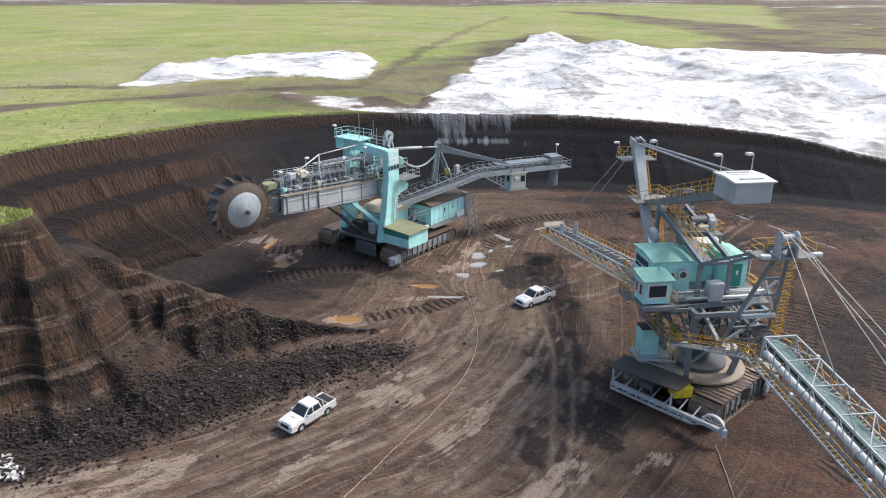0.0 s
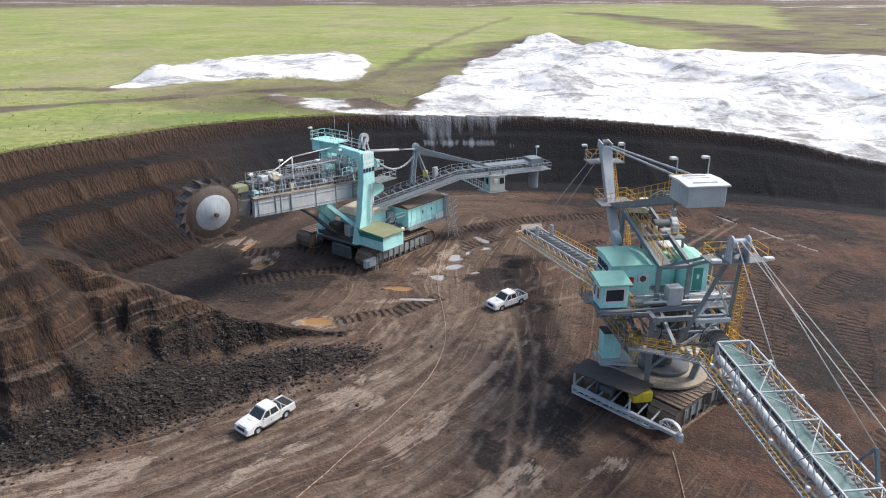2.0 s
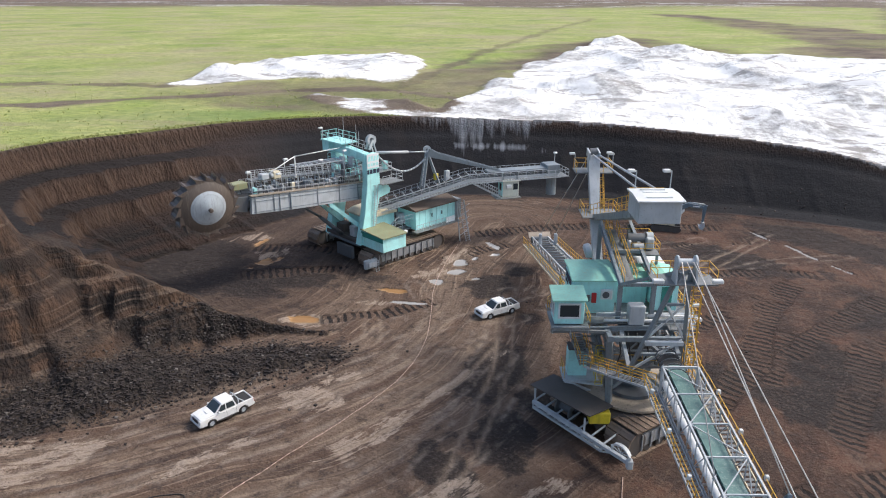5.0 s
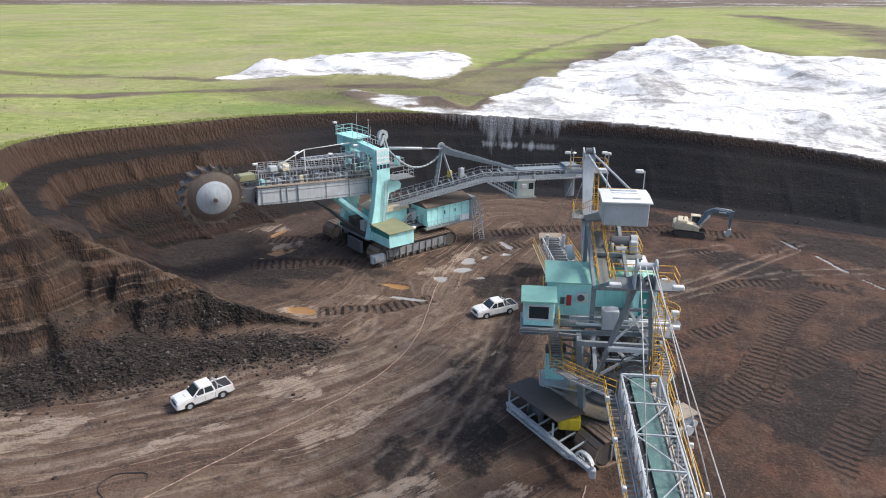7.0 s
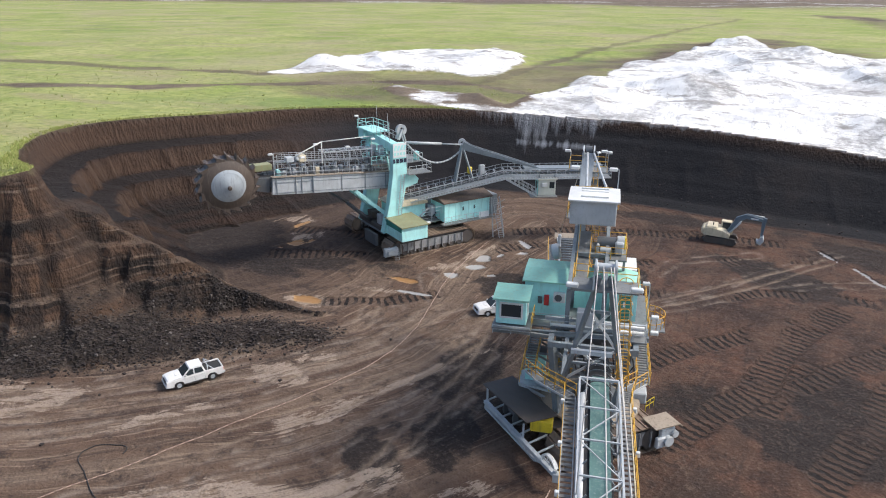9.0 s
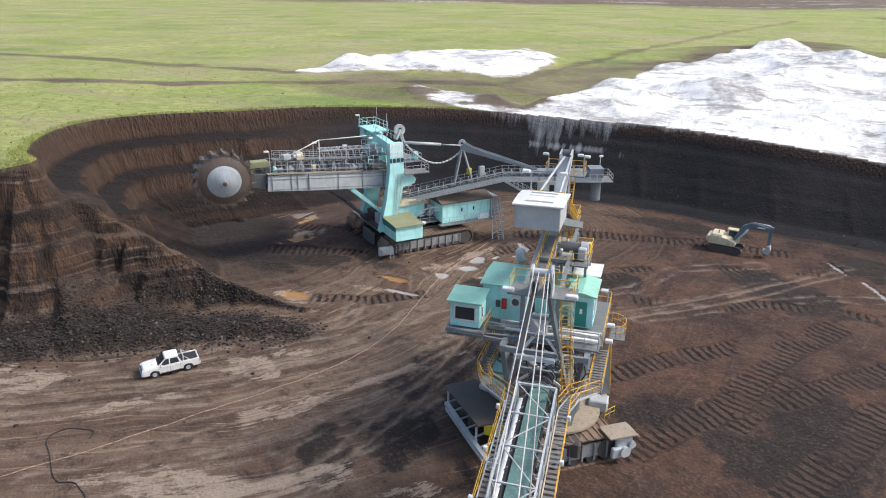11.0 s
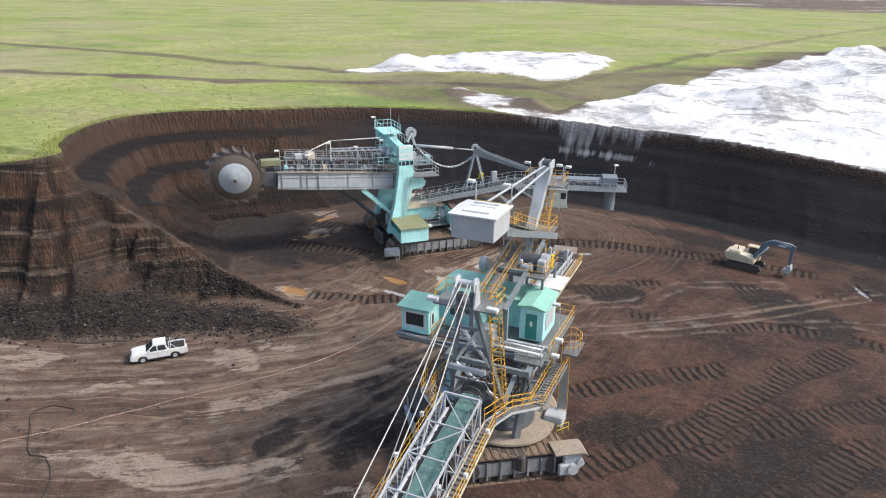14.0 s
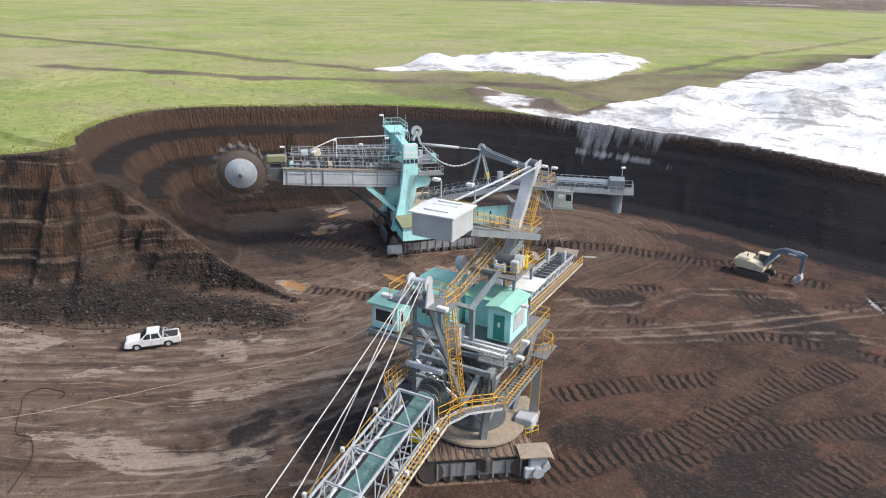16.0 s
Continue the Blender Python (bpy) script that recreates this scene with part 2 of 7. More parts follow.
# narrow wheel ruts
RUTS = [
    [(-36, 40), (-24, 46), (-12, 55), (0, 68), (10, 78), (20, 90)], [(-33, 38), (-20, 45), (-8, 54), (3, 66), (14, 77)],
    [(-28, 37), (-14, 46), (-4, 57), (2, 66), (4, 76), (0, 84)], [(-10, 36), (2, 48), (8, 60), (11, 70), (12, 84)],
    [(-6, 36), (5, 48), (10, 60), (13, 68)], [(2, 36), (9, 47), (14, 57), (16, 66)],
    [(16, 80), (21.5, 81.6), (34.2, 92.6), (41, 101.4), (50.6, 111.3)], [(28, 84), (38, 93), (48, 100), (60, 104)], [(16, 84), (26, 92), (30, 101), (40, 107)],
    [(-20, 40), (-6, 50), (4, 62), (8, 72)], [(-38, 44), (-26, 50), (-14, 58), (-4, 66), (0, 74)],
]
PUDDLES = [  # x, y, half length, half width, turn, kind (0 clay-orange, 1 water coloured pale for the sky's reflection)
    (-21.5, 87.5, 2.6, 1.0, 50, 0), (-24.5, 95, 3.2, 0.7, 70, 0), (-10.8, 72.2, 3.2, 1.4, 8, 0), (-2.5, 81.5, 2.4, 0.8, 0, 0),
    (4.9, 91.8, 1.3, 0.8, 60, 1), (5.3, 89, 1.5, 0.8, 20, 1), (9.3, 98.7, 1.9, 0.6, 125, 1), (2.7, 85.3, 1.6, 1.0, 30, 1), (7.6, 86.8, 0.9, 0.5, 10, 1), (6.9, 93.6, 0.8, 0.4, 60, 1), (9.5, 95.6, 0.9, 0.4, 40, 1),
    (53.7, 104.5, 3.6, 0.42, 117, 1), (49.8, 110.0, 2.6, 0.3, 120, 1), (57.0, 99.0, 2.5, 0.3, 125, 1), (15.2, 103.5, 1.0, 0.4, 30, 1), (1.0, 78.5, 3.0, 0.5, 5, 1),
]


# patches of the floor: x, y, half length, half width, turn, kind (0 dark wet soil, coal and painted shade beside the
# machines, 1 pale silt)
ZONES = [
    (-33, 81, 8, 9, 0, 0), (-22, 63, 8, 3.5, 33, 0),
    (-16, 83, 14, 3.4, 12, 0), (-22, 80, 9, 3.5, 5, 0), (12, 66, 4, 9, -20, 0), (13, 54, 3.5, 5, 20, 0), (9, 49, 2.5, 3.5, 30, 0), (20, 92, 9, 3, 20, 0), (30, 118, 26, 4, -2, 0),
    (58, 84, 9, 5, 20, 0), (46, 98, 16, 5, -25, 0), (44, 62, 8, 5, 20, 0), (10, 86, 4, 5, 40, 0), (-30, 86, 6, 10, 10, 0), (60, 110, 16, 6, -30, 0), (-8, 100, 6, 6, 0, 0), (17, 60, 4, 6, 0, 0), (34, 66, 10, 4, 25, 0), (52, 72, 10, 5, 10, 0),
    (-5, 57, 3.6, 2.6, 25, 1), (-3, 61, 3.0, 1.6, 40, 1), (2, 52, 6, 1.6, 50, 1), (7, 60, 8, 1.2, 58, 1), (-22, 90, 5, 3, 60, 1), (-27, 96, 4, 2, 30, 1), (-9, 72, 5, 1.6, 5, 1), (2, 88, 3, 2, 60, 1),
    (-22, 46, 12, 2.0, 42, 1), (-30, 44, 8, 2.5, 35, 1), (8, 45, 9, 2, 40, 1), (5, 95, 4, 1.5, 60, 1), (-2, 78, 5, 1.0, 10, 1), (16, 47, 4, 1.1, 30, 1), (0, 40, 12, 2.2, 20, 1), (-10, 48, 10, 1.3, 48, 1),
]


def terrain_at(x, y):
    """Height and the ground's kinds at plan positions."""
    z0 = floor_z(x, y)
    d, s, zr = along(RIM, x, y)
    ins = inside([(p[0], p[1]) for p in RIM], x, y)
    lens = np.cumsum([0] + [math.hypot(q[0] - p[0], q[1] - p[1]) for p, q in zip(RIM[:-1], RIM[1:])])[::4]
    s_corner, s_bay = lens[4], lens[11]
    wob = 0.7 * fbm(x, y, 11.0, 2, 3) + 0.45 * fbm(s, d * 0.12, 1.5, 2, 5) - 0.9 * np.exp(-(((s - s_corner - 30.0 - 0.4 * d) % 11.0 - 2.0) / 0.8) ** 2) * step(4.0, 6.0, np.where(ins, d, 0))
    di = np.where(ins, d, 0.0)
    calm = 1 - 0.8 * step(s_bay - 14, s_bay + 12, s)
    dj = np.maximum(di + calm * wob * step(0.4, 2.5, di), 0.0)
    bay = np.interp(dj, [0, 0.5, 1.3, 4.9, 5.1, 6.3, 9.6, 9.8, 10.9, 13.0, 18], [0, .14, .25, .285, .30, .50, .545, .56, .72, .80, 1])
    wall = np.interp(dj, [0, 2.4, 3.2, 6.2, 7.0, 9.9, 13.5], [0, .25, .31, .60, .66, .92, 1])
    grooves = 1.5 * np.abs(fbm(s, d * 0.05, 4.2, 2, 11)) * 2
    dk = np.maximum(di + (0.7 * fbm(x, y, 5.0, 3, 8) + grooves - 0.6) * step(0.5, 2.5, di), 0)
    face = np.interp(dk, [0, 8.6, 11.5], [0, .90, 1])
    wf = 1 - step(s_corner - 2.0, s_corner + 3.0, s)
    ww = step(s_bay - 14, s_bay + 12, s)
    drop = face * wf + (1 - wf) * (bay * (1 - ww) + wall * ww)
    lip = 0.25 * calm * fbm(x, y, 2.0, 3, 21)
    z_in = zr + (z0 - zr) * drop + lip * (1 - drop)
    # the spur of loose soil that runs down from the corner of the grass
    cd, cs, cz = along(CREST, x, y)
    side = y < np.interp(x, [p[0] for p in CREST], [p[1] for p in CREST])
    tall = np.maximum(cz - z0, 0.3)
    gully = np.abs(fbm(cs, cd * 0.08, 3.2, 2, 33)) * 2.6
    tn = np.maximum(cd - 0.3, 0) * 1.16 / tall * (0.75 + 0.9 * gully)
    steep = np.interp(tn, [0, 0.52, 1.0, 3.0], [0, .66, 1.0, 2.2])
    ridge = z0 + tall * (1 - np.where(side, steep, tn * 1.05)) + 0.45 * fbm(x, y, 3.0, 4, 31) * np.clip(tall / 4, 0.2, 1)
    lift = np.maximum(ridge - z_in, 0) * ins
    z_in = np.maximum(z_in, np.where(ins, ridge, -99))
    spur = np.clip(lift / 0.6, 0, 1)
    # ledges that the cutting wheel left across the face and the spur
    tier_on = ins * np.maximum(wf * (d < 14), spur * side) * step(3.2, 4.6, z_in)
    lev = (z_in - 0.8 + 0.5 * fbm(x, y, 12.0, 2, 35)) / 3.7
    fl_, fr_ = np.floor(lev), lev - np.floor(lev)
    tier = z_in + 3.7 * (np.interp(fr_, [0, 0.34, 0.44, 1.0], [0, 0.06, 0.30, 1.0]) - fr_)
    z_in = z_in + (tier - z_in) * tier_on
    # rubble along the foot
    hump = np.exp(-(((x + 40 - (y - 41) * 1.43) / 3.2) ** 2)) * step(40, 46, y) * (1 - step(62, 67, y))
    talus = np.exp(-(((x + 43.5 - (y - 41) * 1.43) / 5.5) ** 2)) * step(44, 50, y) * (1 - step(63, 68, y)) * step(-33, -26, x)
    rub = np.clip(1.2 * talus + spur * side * np.maximum(step(0.42, 0.62, tn), 1 - step(3.0, 6.0, tall)) + np.clip(hump, 0, 1) + wf * step(0.86, 0.98, drop) * (1 - step(13, 17, di)) * (y > 20), 0, 1) * ins
    z_in = z_in + 0.8 * rub * np.clip(fbm(x, y, 1.4, 3, 41), -0.2, 0.5) + hump * 0.35 + talus * 0.55
    # floor relief
    flat = ins * step(0.985, 1.0, drop) * (1 - spur)
    z_in = z_in + flat * (0.22 * fbm(x, y, 7.0, 4, 51) + 0.10 * fbm(x, y, 1.1, 3, 55))
    track = np.zeros(x.shape)
    tu = np.zeros(x.shape)
    for k, (pts, half) in enumerate(TREADS):
        td, ts, _ = along(pts, x, y)
        m = 1 - step(half * 0.82, half * 1.05, td + 0.35 * fbm(x, y, 1.5, 2, 60 + k))
        full = sum(math.hypot(q[0] - p[0], q[1] - p[1]) for p, q in zip(pts[:-1], pts[1:]))
        m = m * step(-0.3, 0.05, fbm(x, y, 4.0, 3, 80 + k)) * step(0.0, 2.0, ts) * (1 - step(full - 2.0, full, ts))
        tu = np.where(m > track, ts + 0.15 * fbm(x, y, 1.2, 2, 90 + k), tu)
        track = np.maximum(track, m)
    z_in = z_in - flat * track * 0.12
    rut = np.zeros(x.shape)
    for k, pts in enumerate(RUTS):
        rd, rs, _ = along(pts, x, y)
        rd = rd + 0.5 * fbm(x, y, 4.0, 2, 100 + k)
        m = np.exp(-(((np.abs(rd) - 0.8) / 0.28) ** 2))
        rut = np.maximum(rut, m)
    tyre = np.zeros(x.shape)
    for k, pts in enumerate(TYRES):
        rd, rs, _ = along(pts, x, y)
        rd = rd + 0.4 * fbm(x, y, 7.0, 2, 110 + k)
        full = sum(math.hypot(q[0] - p[0], q[1] - p[1]) for p, q in zip(pts[:-1], pts[1:]))
        tyre = np.maximum(tyre, np.exp(-(((np.abs(rd) - 0.85) / 0.22) ** 2)) * step(0, 3, rs) * (1 - step(full - 3, full, rs)))
    z_in = z_in - flat * (rut * 0.10 + tyre * 0.07)
    wet = np.zeros(x.shape)
    clay = np.zeros(x.shape)
    for k, (px, py, a, b, turn, kind) in enumerate(PUDDLES):
        c, sn = math.cos(radians(turn)), math.sin(radians(turn))
        u, v = ((x - px) * c + (y - py) * sn) / a, (-(x - px) * sn + (y - py) * c) / b
        m = 1 - step(0.6, 1.15, np.hypot(u, v) + 0.9 * fbm(x, y, 1.6, 3, 120 + k))
        if kind:
            wet = np.maximum(wet, m)
        else:
            clay = np.maximum(clay, m)
    z_in = z_in * (1 - flat * np.maximum(wet, clay)) + flat * np.maximum(wet, clay) * (z0 - 0.12)
    dark = np.zeros(x.shape)
    pale = np.zeros(x.shape)
    for k, (px, py, a, b, turn, kind) in enumerate(ZONES):
        c, sn = math.cos(radians(turn)), math.sin(radians(turn))
        u, v = ((x - px) * c + (y - py) * sn) / a, (-(x - px) * sn + (y - py) * c) / b
        m = 1 - step(0.45, 1.25, np.hypot(u, v) + 1.1 * fbm(x, y, 0.5 * (a + b), 4, 300 + k))
        if kind:
            pale = np.maximum(pale, m)
        else:
            dark = np.maximum(dark, m)
    # the plain above
    far = np.hypot(x, y - 100)
    zo = np.where(ins, 0, zr) + np.where(ins, 0, (15.2 - zr) * step(0, 70, d)) + 0.5 * fbm(x, y, 14.0, 4, 61) * step(0, 8, d) + step(150, 900, far) * 3.0 * fbm(x, y, 160.0, 3, 62)
    ash = np.zeros(x.shape)
    for k, poly in enumerate(ASH):
        ash = np.maximum(ash, blob(poly, x, y, 2.6, 140 + k, 6.5 if k != 2 else 5.0))
    for mx, my, r, h in MOUNDS:
        q = np.hypot(x - mx, y - my) + 0.5 * r * fbm(x, y, r * 0.7, 3, 150)
        zo = zo + 0.95 * h * np.clip(1 - q / r, 0, 1) ** 1.2 * step(0, 12, d)
    ridged = 1 - 2 * np.abs(fbm(x + 0.35 * y, y * 0.8, 26.0, 3, 170))
    zo = zo + ash * (1.6 * np.clip(ridged, 0, 1) ** 2 + 0.45 * np.abs(fbm(x - 0.3 * y, y * 0.5, 7.0, 3, 172)) + 0.16 * fbm(x, y, 2.6, 3, 171)) * step(1, 9, d)
    soil = np.zeros(x.shape)
    for k, pts in enumerate(ROADS):
        rd, _, _ = along(pts, x, y)
        soil = np.maximum(soil, (0.9 if k == 0 else 0.55) * (1 - 0.5 * step(210, 300, y)) * (1 - step(0.8, 4.0, rd + 4.0 * fbm(x, y, 9.0, 4, 180 + k))))
    for k, poly in enumerate(DARKSOIL):
        soil = np.maximum(soil, blob(poly, x, y, 9.0, 190 + k, 16.0) * (0.35 + 0.65 * step(-0.2, 0.3, fbm(x, y * 1.6, 26.0, 4, 195 + k))))
    soil = np.maximum(soil, step(900, 1150, y + 0.12 * np.abs(x) + 120 * fbm(x, y, 200.0, 3, 199)))
    ashfar = 0.45 * step(0.05, 0.25, fbm(x, y * 2.0, 130.0, 5, 200)) * step(850, 1000, y + 0.12 * np.abs(x))
    ashfar = np.maximum(ashfar, step(0.08, 0.3, fbm(x, y, 60.0, 4, 205)) * blob(DARKSOIL[2], x, y, 8, 203, 9.0) * (y > 330) * 0.7)
    grey = np.zeros(x.shape)
    for k, poly in enumerate(GREYPATCH):
        grey = np.maximum(grey, blob(poly, x, y, 0.5, 210 + k, 3.0))
    grey = np.maximum(grey, 0.9 * step(0.10, 0.34, fbm(x, y * 1.3, 17.0, 5, 220)))
    z = np.where(ins, z_in, zo)
    # white ash blown over the top of the back wall
    spill = ins * ww * step(lens[13] - 3, lens[14] + 6, s) * np.clip(1.1 - di / (0.5 + (0.5 + 4.2 * step(lens[13] + 6, lens[14] + 6, s) * (1 - step(lens[16] - 8, lens[16], s))) * np.clip(0.5 + fbm(s, d * 0.15, 6.0, 3, 230) * 1.8, 0, 2)), 0, 1) * 0.8
    bands = ins * ww * step(lens[14] - 2, lens[14] + 3, s) * (1 - step(lens[16] - 10, lens[16] - 6, s)) * np.exp(-(((drop - 0.40) / 0.06) ** 2)) * step(-0.02, 0.3, fbm(s, d * 0.3, 1.1, 3, 232) + 0.5 * fbm(s, d, 6.0, 2, 233))
    soil = np.maximum(soil, np.where(ins, 0, step(0.2, 0.8, ash)))
    ash = ash * (1 - 0.9 * step(0.17, 0.36, fbm(x * 0.8 - 0.25 * y, y, 24.0, 5, 260)) * (1 - step(30, 110, d + 1.2 * np.maximum(x, 0))))
    dust = np.clip(np.maximum(spill, 0.8 * bands), 0, 1)
    white = np.where(ins, 0, ash)
    white = np.maximum(white, np.where(ins, 0, ashfar))
    _, haul_s, _ = along(HAUL, x, y)
    hd = np.full(x.shape, 1e9)
    lane = np.zeros(x.shape)
    for p, q in zip(HAUL[:-1], HAUL[1:]):
        ex, ey = q[0] - p[0], q[1] - p[1]
        ln = math.hypot(ex, ey)
        tt = np.clip(((x - p[0]) * ex + (y - p[1]) * ey) / (ln * ln), 0, 1)
        dd = np.hypot(x - p[0] - tt * ex, y - p[1] - tt * ey)
        lane = np.where(dd < hd, np.sign((y - p[1]) * ex - (x - p[0]) * ey) * dd, lane)
        hd = np.minimum(hd, dd)
    heap = np.exp(-(((x + 35) / 2.4) ** 2 + ((y - 45.0) / 1.6) ** 2) * 0.9)
    white = np.maximum(white, ins * step(0.25, 0.6, heap + 0.5 * fbm(x, y, 1.2, 3, 240)))
    z = z + ins * heap * 0.9
    grass = np.where(ins, 0, step(0.1, 0.7, d + 0.2 * fbm(x, y, 1.5, 2, 250)) * (1 - soil))
    strata = np.where(ins, np.clip(1 - flat, 0, 1), 0)
    coal = np.where(ins, ww * step(0.02, 0.25, drop) * (1 - flat), 0)
    return z, dict(dust=dust, lane=lane, haul=haul_s, run=s, grass=grass, white=white, grey=np.where(ins, 0, grey), wall=strata, coal=coal, rubble=rub, track=track * flat, tu=tu, rut=rut * flat, tyre=tyre * flat, wet=wet * flat, clay=clay * flat, dark=dark * ins, pale=pale * flat, soil=np.where(ins, 0, soil), front=np.where(ins, wf + spur, 0).clip(0, 1))


def spaced(lo, a, b, hi, fine, grow=1.09, cap=70.0, more=0.0, mid=1.0):
    v = list(np.arange(a, b, fine))
    v += list(np.arange(v[-1] + mid, more, mid))
    h, p = v[-1] - v[-2], v[-1]
    while p < hi:
        h = min(h * grow, cap)
        p += h
        v.append(p)
    h, p = fine, v[0]
    while p > lo:
        h = min(h * grow, cap)
        p -= h
        v.insert(0, p)
    return np.array(v)


GX = spaced(-2600, -62, 74, 2600, 0.33, more=190, mid=1.0)
GY = spaced(-600, 37, 142, 3300, 0.33, 1.06, more=290, mid=0.9)


def build_ground():
    X, Y = np.meshgrid(GX, GY)
    z, kinds = terrain_at(X.ravel(), Y.ravel())
    nx, ny = len(GX), len(GY)
    co = np.stack([X.ravel(), Y.ravel(), z], 1)
    i = (np.arange(ny - 1)[:, None] * nx + np.arange(nx - 1)[None]).ravel()
    quads = np.stack([i, i + 1, i + nx + 1, i + nx], 1)
    me = bpy.data.meshes.new("ground")
    me.vertices.add(len(co))
    me.vertices.foreach_set("co", co.ravel())
    me.loops.add(quads.size)
    me.loops.foreach_set("vertex_index", quads.ravel())
    me.polygons.add(len(quads))
    me.polygons.foreach_set("loop_start", np.arange(0, quads.size, 4))
    me.update(calc_edges=True)
    me.polygons.foreach_set("use_smooth", np.ones(len(quads), bool))
    for key, v in kinds.items():
        a = me.attributes.new(key, "FLOAT", "POINT")
        a.data.foreach_set("value", np.asarray(v, np.float32))
    return me


def ground_mat():
    n = Nodes("pit_ground")
    big, mid, fine = n.noise(0.09, 5), n.noise(0.55, 6, 0.6), n.noise(3.2, 6, 0.65)
    # bare floor: damp brown to dry tan
    sep = n.node("ShaderNodeSeparateXYZ", Vector=n.co)
    east = n.math("MULTIPLY", n.math("SUBTRACT", n.math("ADD", sep.outputs[0], n.math("MULTIPLY", big, 22.0)), 20.0), 0.05, True)
    floor = n.mix(n.ramp(big, [(0.38, 0.0), (0.62, 1.0)]), (0.074, 0.044, 0.030), (0.130, 0.083, 0.056))
    floor = n.mix(east, floor, n.mix(n.ramp(n.noise(0.13, 5), [(0.36, 0.0), (0.64, 1.0)]), (0.029, 0.0155, 0.0115), (0.090, 0.047, 0.030)))
    wander = n.math("MULTIPLY", n.math("SUBTRACT", n.noise(0.05, 2), 0.5), 5.0)
    way = n.node("ShaderNodeCombineXYZ", X=n.math("MULTIPLY", n.attr("haul"), 0.045), Y=n.math("ADD", n.attr("lane"), wander)).outputs[0]
    way2 = n.node("ShaderNodeCombineXYZ", X=n.math("MULTIPLY", n.attr("haul"), 0.3), Y=n.attr("lane")).outputs[0]
    near_road = n.ramp(n.math("MULTIPLY", n.math("ADD", n.attr("lane"), n.math("MULTIPLY", big, 8.0)), 0.025), [(0.30, 1.0), (0.58, 0.15)])
    west = n.math("MULTIPLY", near_road, n.math("SUBTRACT", 1.0, n.math("MULTIPLY", east, 0.9)))
    floor = n.mix(n.math("MULTIPLY", n.math("SUBTRACT", 1.0, near_road), 0.75), floor, (0.034, 0.024, 0.020))
    broad = n.noise(0.32, 4, 0.6, vector=way)
    floor = n.mix(n.math("MULTIPLY", n.ramp(broad, [(0.46, 0.0), (0.60, 0.75)]), west), floor, (0.165, 0.118, 0.084))
    floor = n.mix(n.ramp(n.noise(0.45, 5, 0.7, vector=way), [(0.53, 0.0), (0.64, 0.75)]), floor, (0.036, 0.023, 0.018))
    thin = n.noise(1.9, 6, 0.75, vector=way)
    floor = n.mix(n.math("MULTIPLY", n.ramp(thin, [(0.54, 0.0), (0.61, 0.8)]), west), floor, (0.265, 0.195, 0.140))
    floor = n.mix(n.math("MULTIPLY", n.ramp(n.noise(2.6, 6, 0.75, vector=way), [(0.55, 0.0), (0.63, 0.7)]), west), floor, (0.040, 0.027, 0.021))
    # clods, damp stains and dry crusts with ragged edges
    floor = n.mix(n.ramp(n.noise(0.45, 9, 0.78), [(0.53, 0.0), (0.62, 0.75)]), floor, (0.030, 0.020, 0.017))
    floor = n.mix(n.math("MULTIPLY", n.ramp(n.noise(0.17, 9, 0.8, stretch=(1.0, 0.7, 1.0)), [(0.585, 0.0), (0.66, 0.5)]), n.math("SUBTRACT", 1.0, n.math("MULTIPLY", east, 0.5))), floor, (0.26, 0.195, 0.145))
    floor = n.mix(n.math("MULTIPLY", n.ramp(n.noise(0.10, 8, 0.75), [(0.52, 0.0), (0.62, 0.7)]), east), floor, (0.115, 0.055, 0.034))
    # dark soil and coal, with the machines' ground shade painted in
    floor = n.mix(n.ramp(n.math("ADD", n.attr("dark"), n.math("MULTIPLY", n.math("SUBTRACT", n.noise(0.5, 9, 0.8), 0.5), 2.4)), [(0.45, 0.0), (0.80, 0.85)]), floor, (0.0145, 0.0115, 0.0108))
    floor = n.mix(n.ramp(n.math("ADD", n.attr("pale"), n.math("MULTIPLY", n.math("SUBTRACT", n.noise(1.1, 9, 0.82, vector=way2), 0.5), 4.5)), [(0.84, 0.0), (1.08, 0.85)]), floor, (0.33, 0.262, 0.205))
    floor = n.mix(n.ramp(fine, [(0.52, 0.0), (0.72, 0.45)]), floor, (0.17, 0.125, 0.098))
    floor = n.mix(n.ramp(n.noise(5.5, 4, 0.7), [(0.55, 0.0), (0.7, 0.5)]), floor, (0.026, 0.018, 0.015))
    floor = n.mix(n.math("MULTIPLY", n.attr("rut"), n.ramp(n.noise(0.35, 5, 0.7), [(0.44, 0.0), (0.62, 0.6)])), floor, (0.29, 0.235, 0.19))
    floor = n.mix(n.math("MULTIPLY", n.attr("tyre"), n.ramp(n.noise(0.4, 6, 0.75), [(0.36, 0.2), (0.56, 0.8)])), floor, (0.225, 0.170, 0.125))
    # walls: layered dark soil and coal
    lay = n.noise(1.0, 5, 0.6, stretch=(0.04, 0.04, 0.9))
    wall = n.mix(n.ramp(lay, [(0.36, 0.0), (0.64, 1.0)]), (0.009, 0.0062, 0.0056), (0.034, 0.0185, 0.0125))
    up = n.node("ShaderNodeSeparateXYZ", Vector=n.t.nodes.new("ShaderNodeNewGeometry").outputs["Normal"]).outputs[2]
    wall = n.mix(n.ramp(n.noise(0.9, 6, 0.7), [(0.5, 0.0), (0.75, 0.55)]), wall, (0.046, 0.027, 0.019))
    claw = n.noise(1.0, 4, 0.65, vector=n.node("ShaderNodeCombineXYZ", X=n.math("MULTIPLY", n.attr("run"), 2.6), Y=n.math("MULTIPLY", sep.outputs[2], 0.28)).outputs[0])
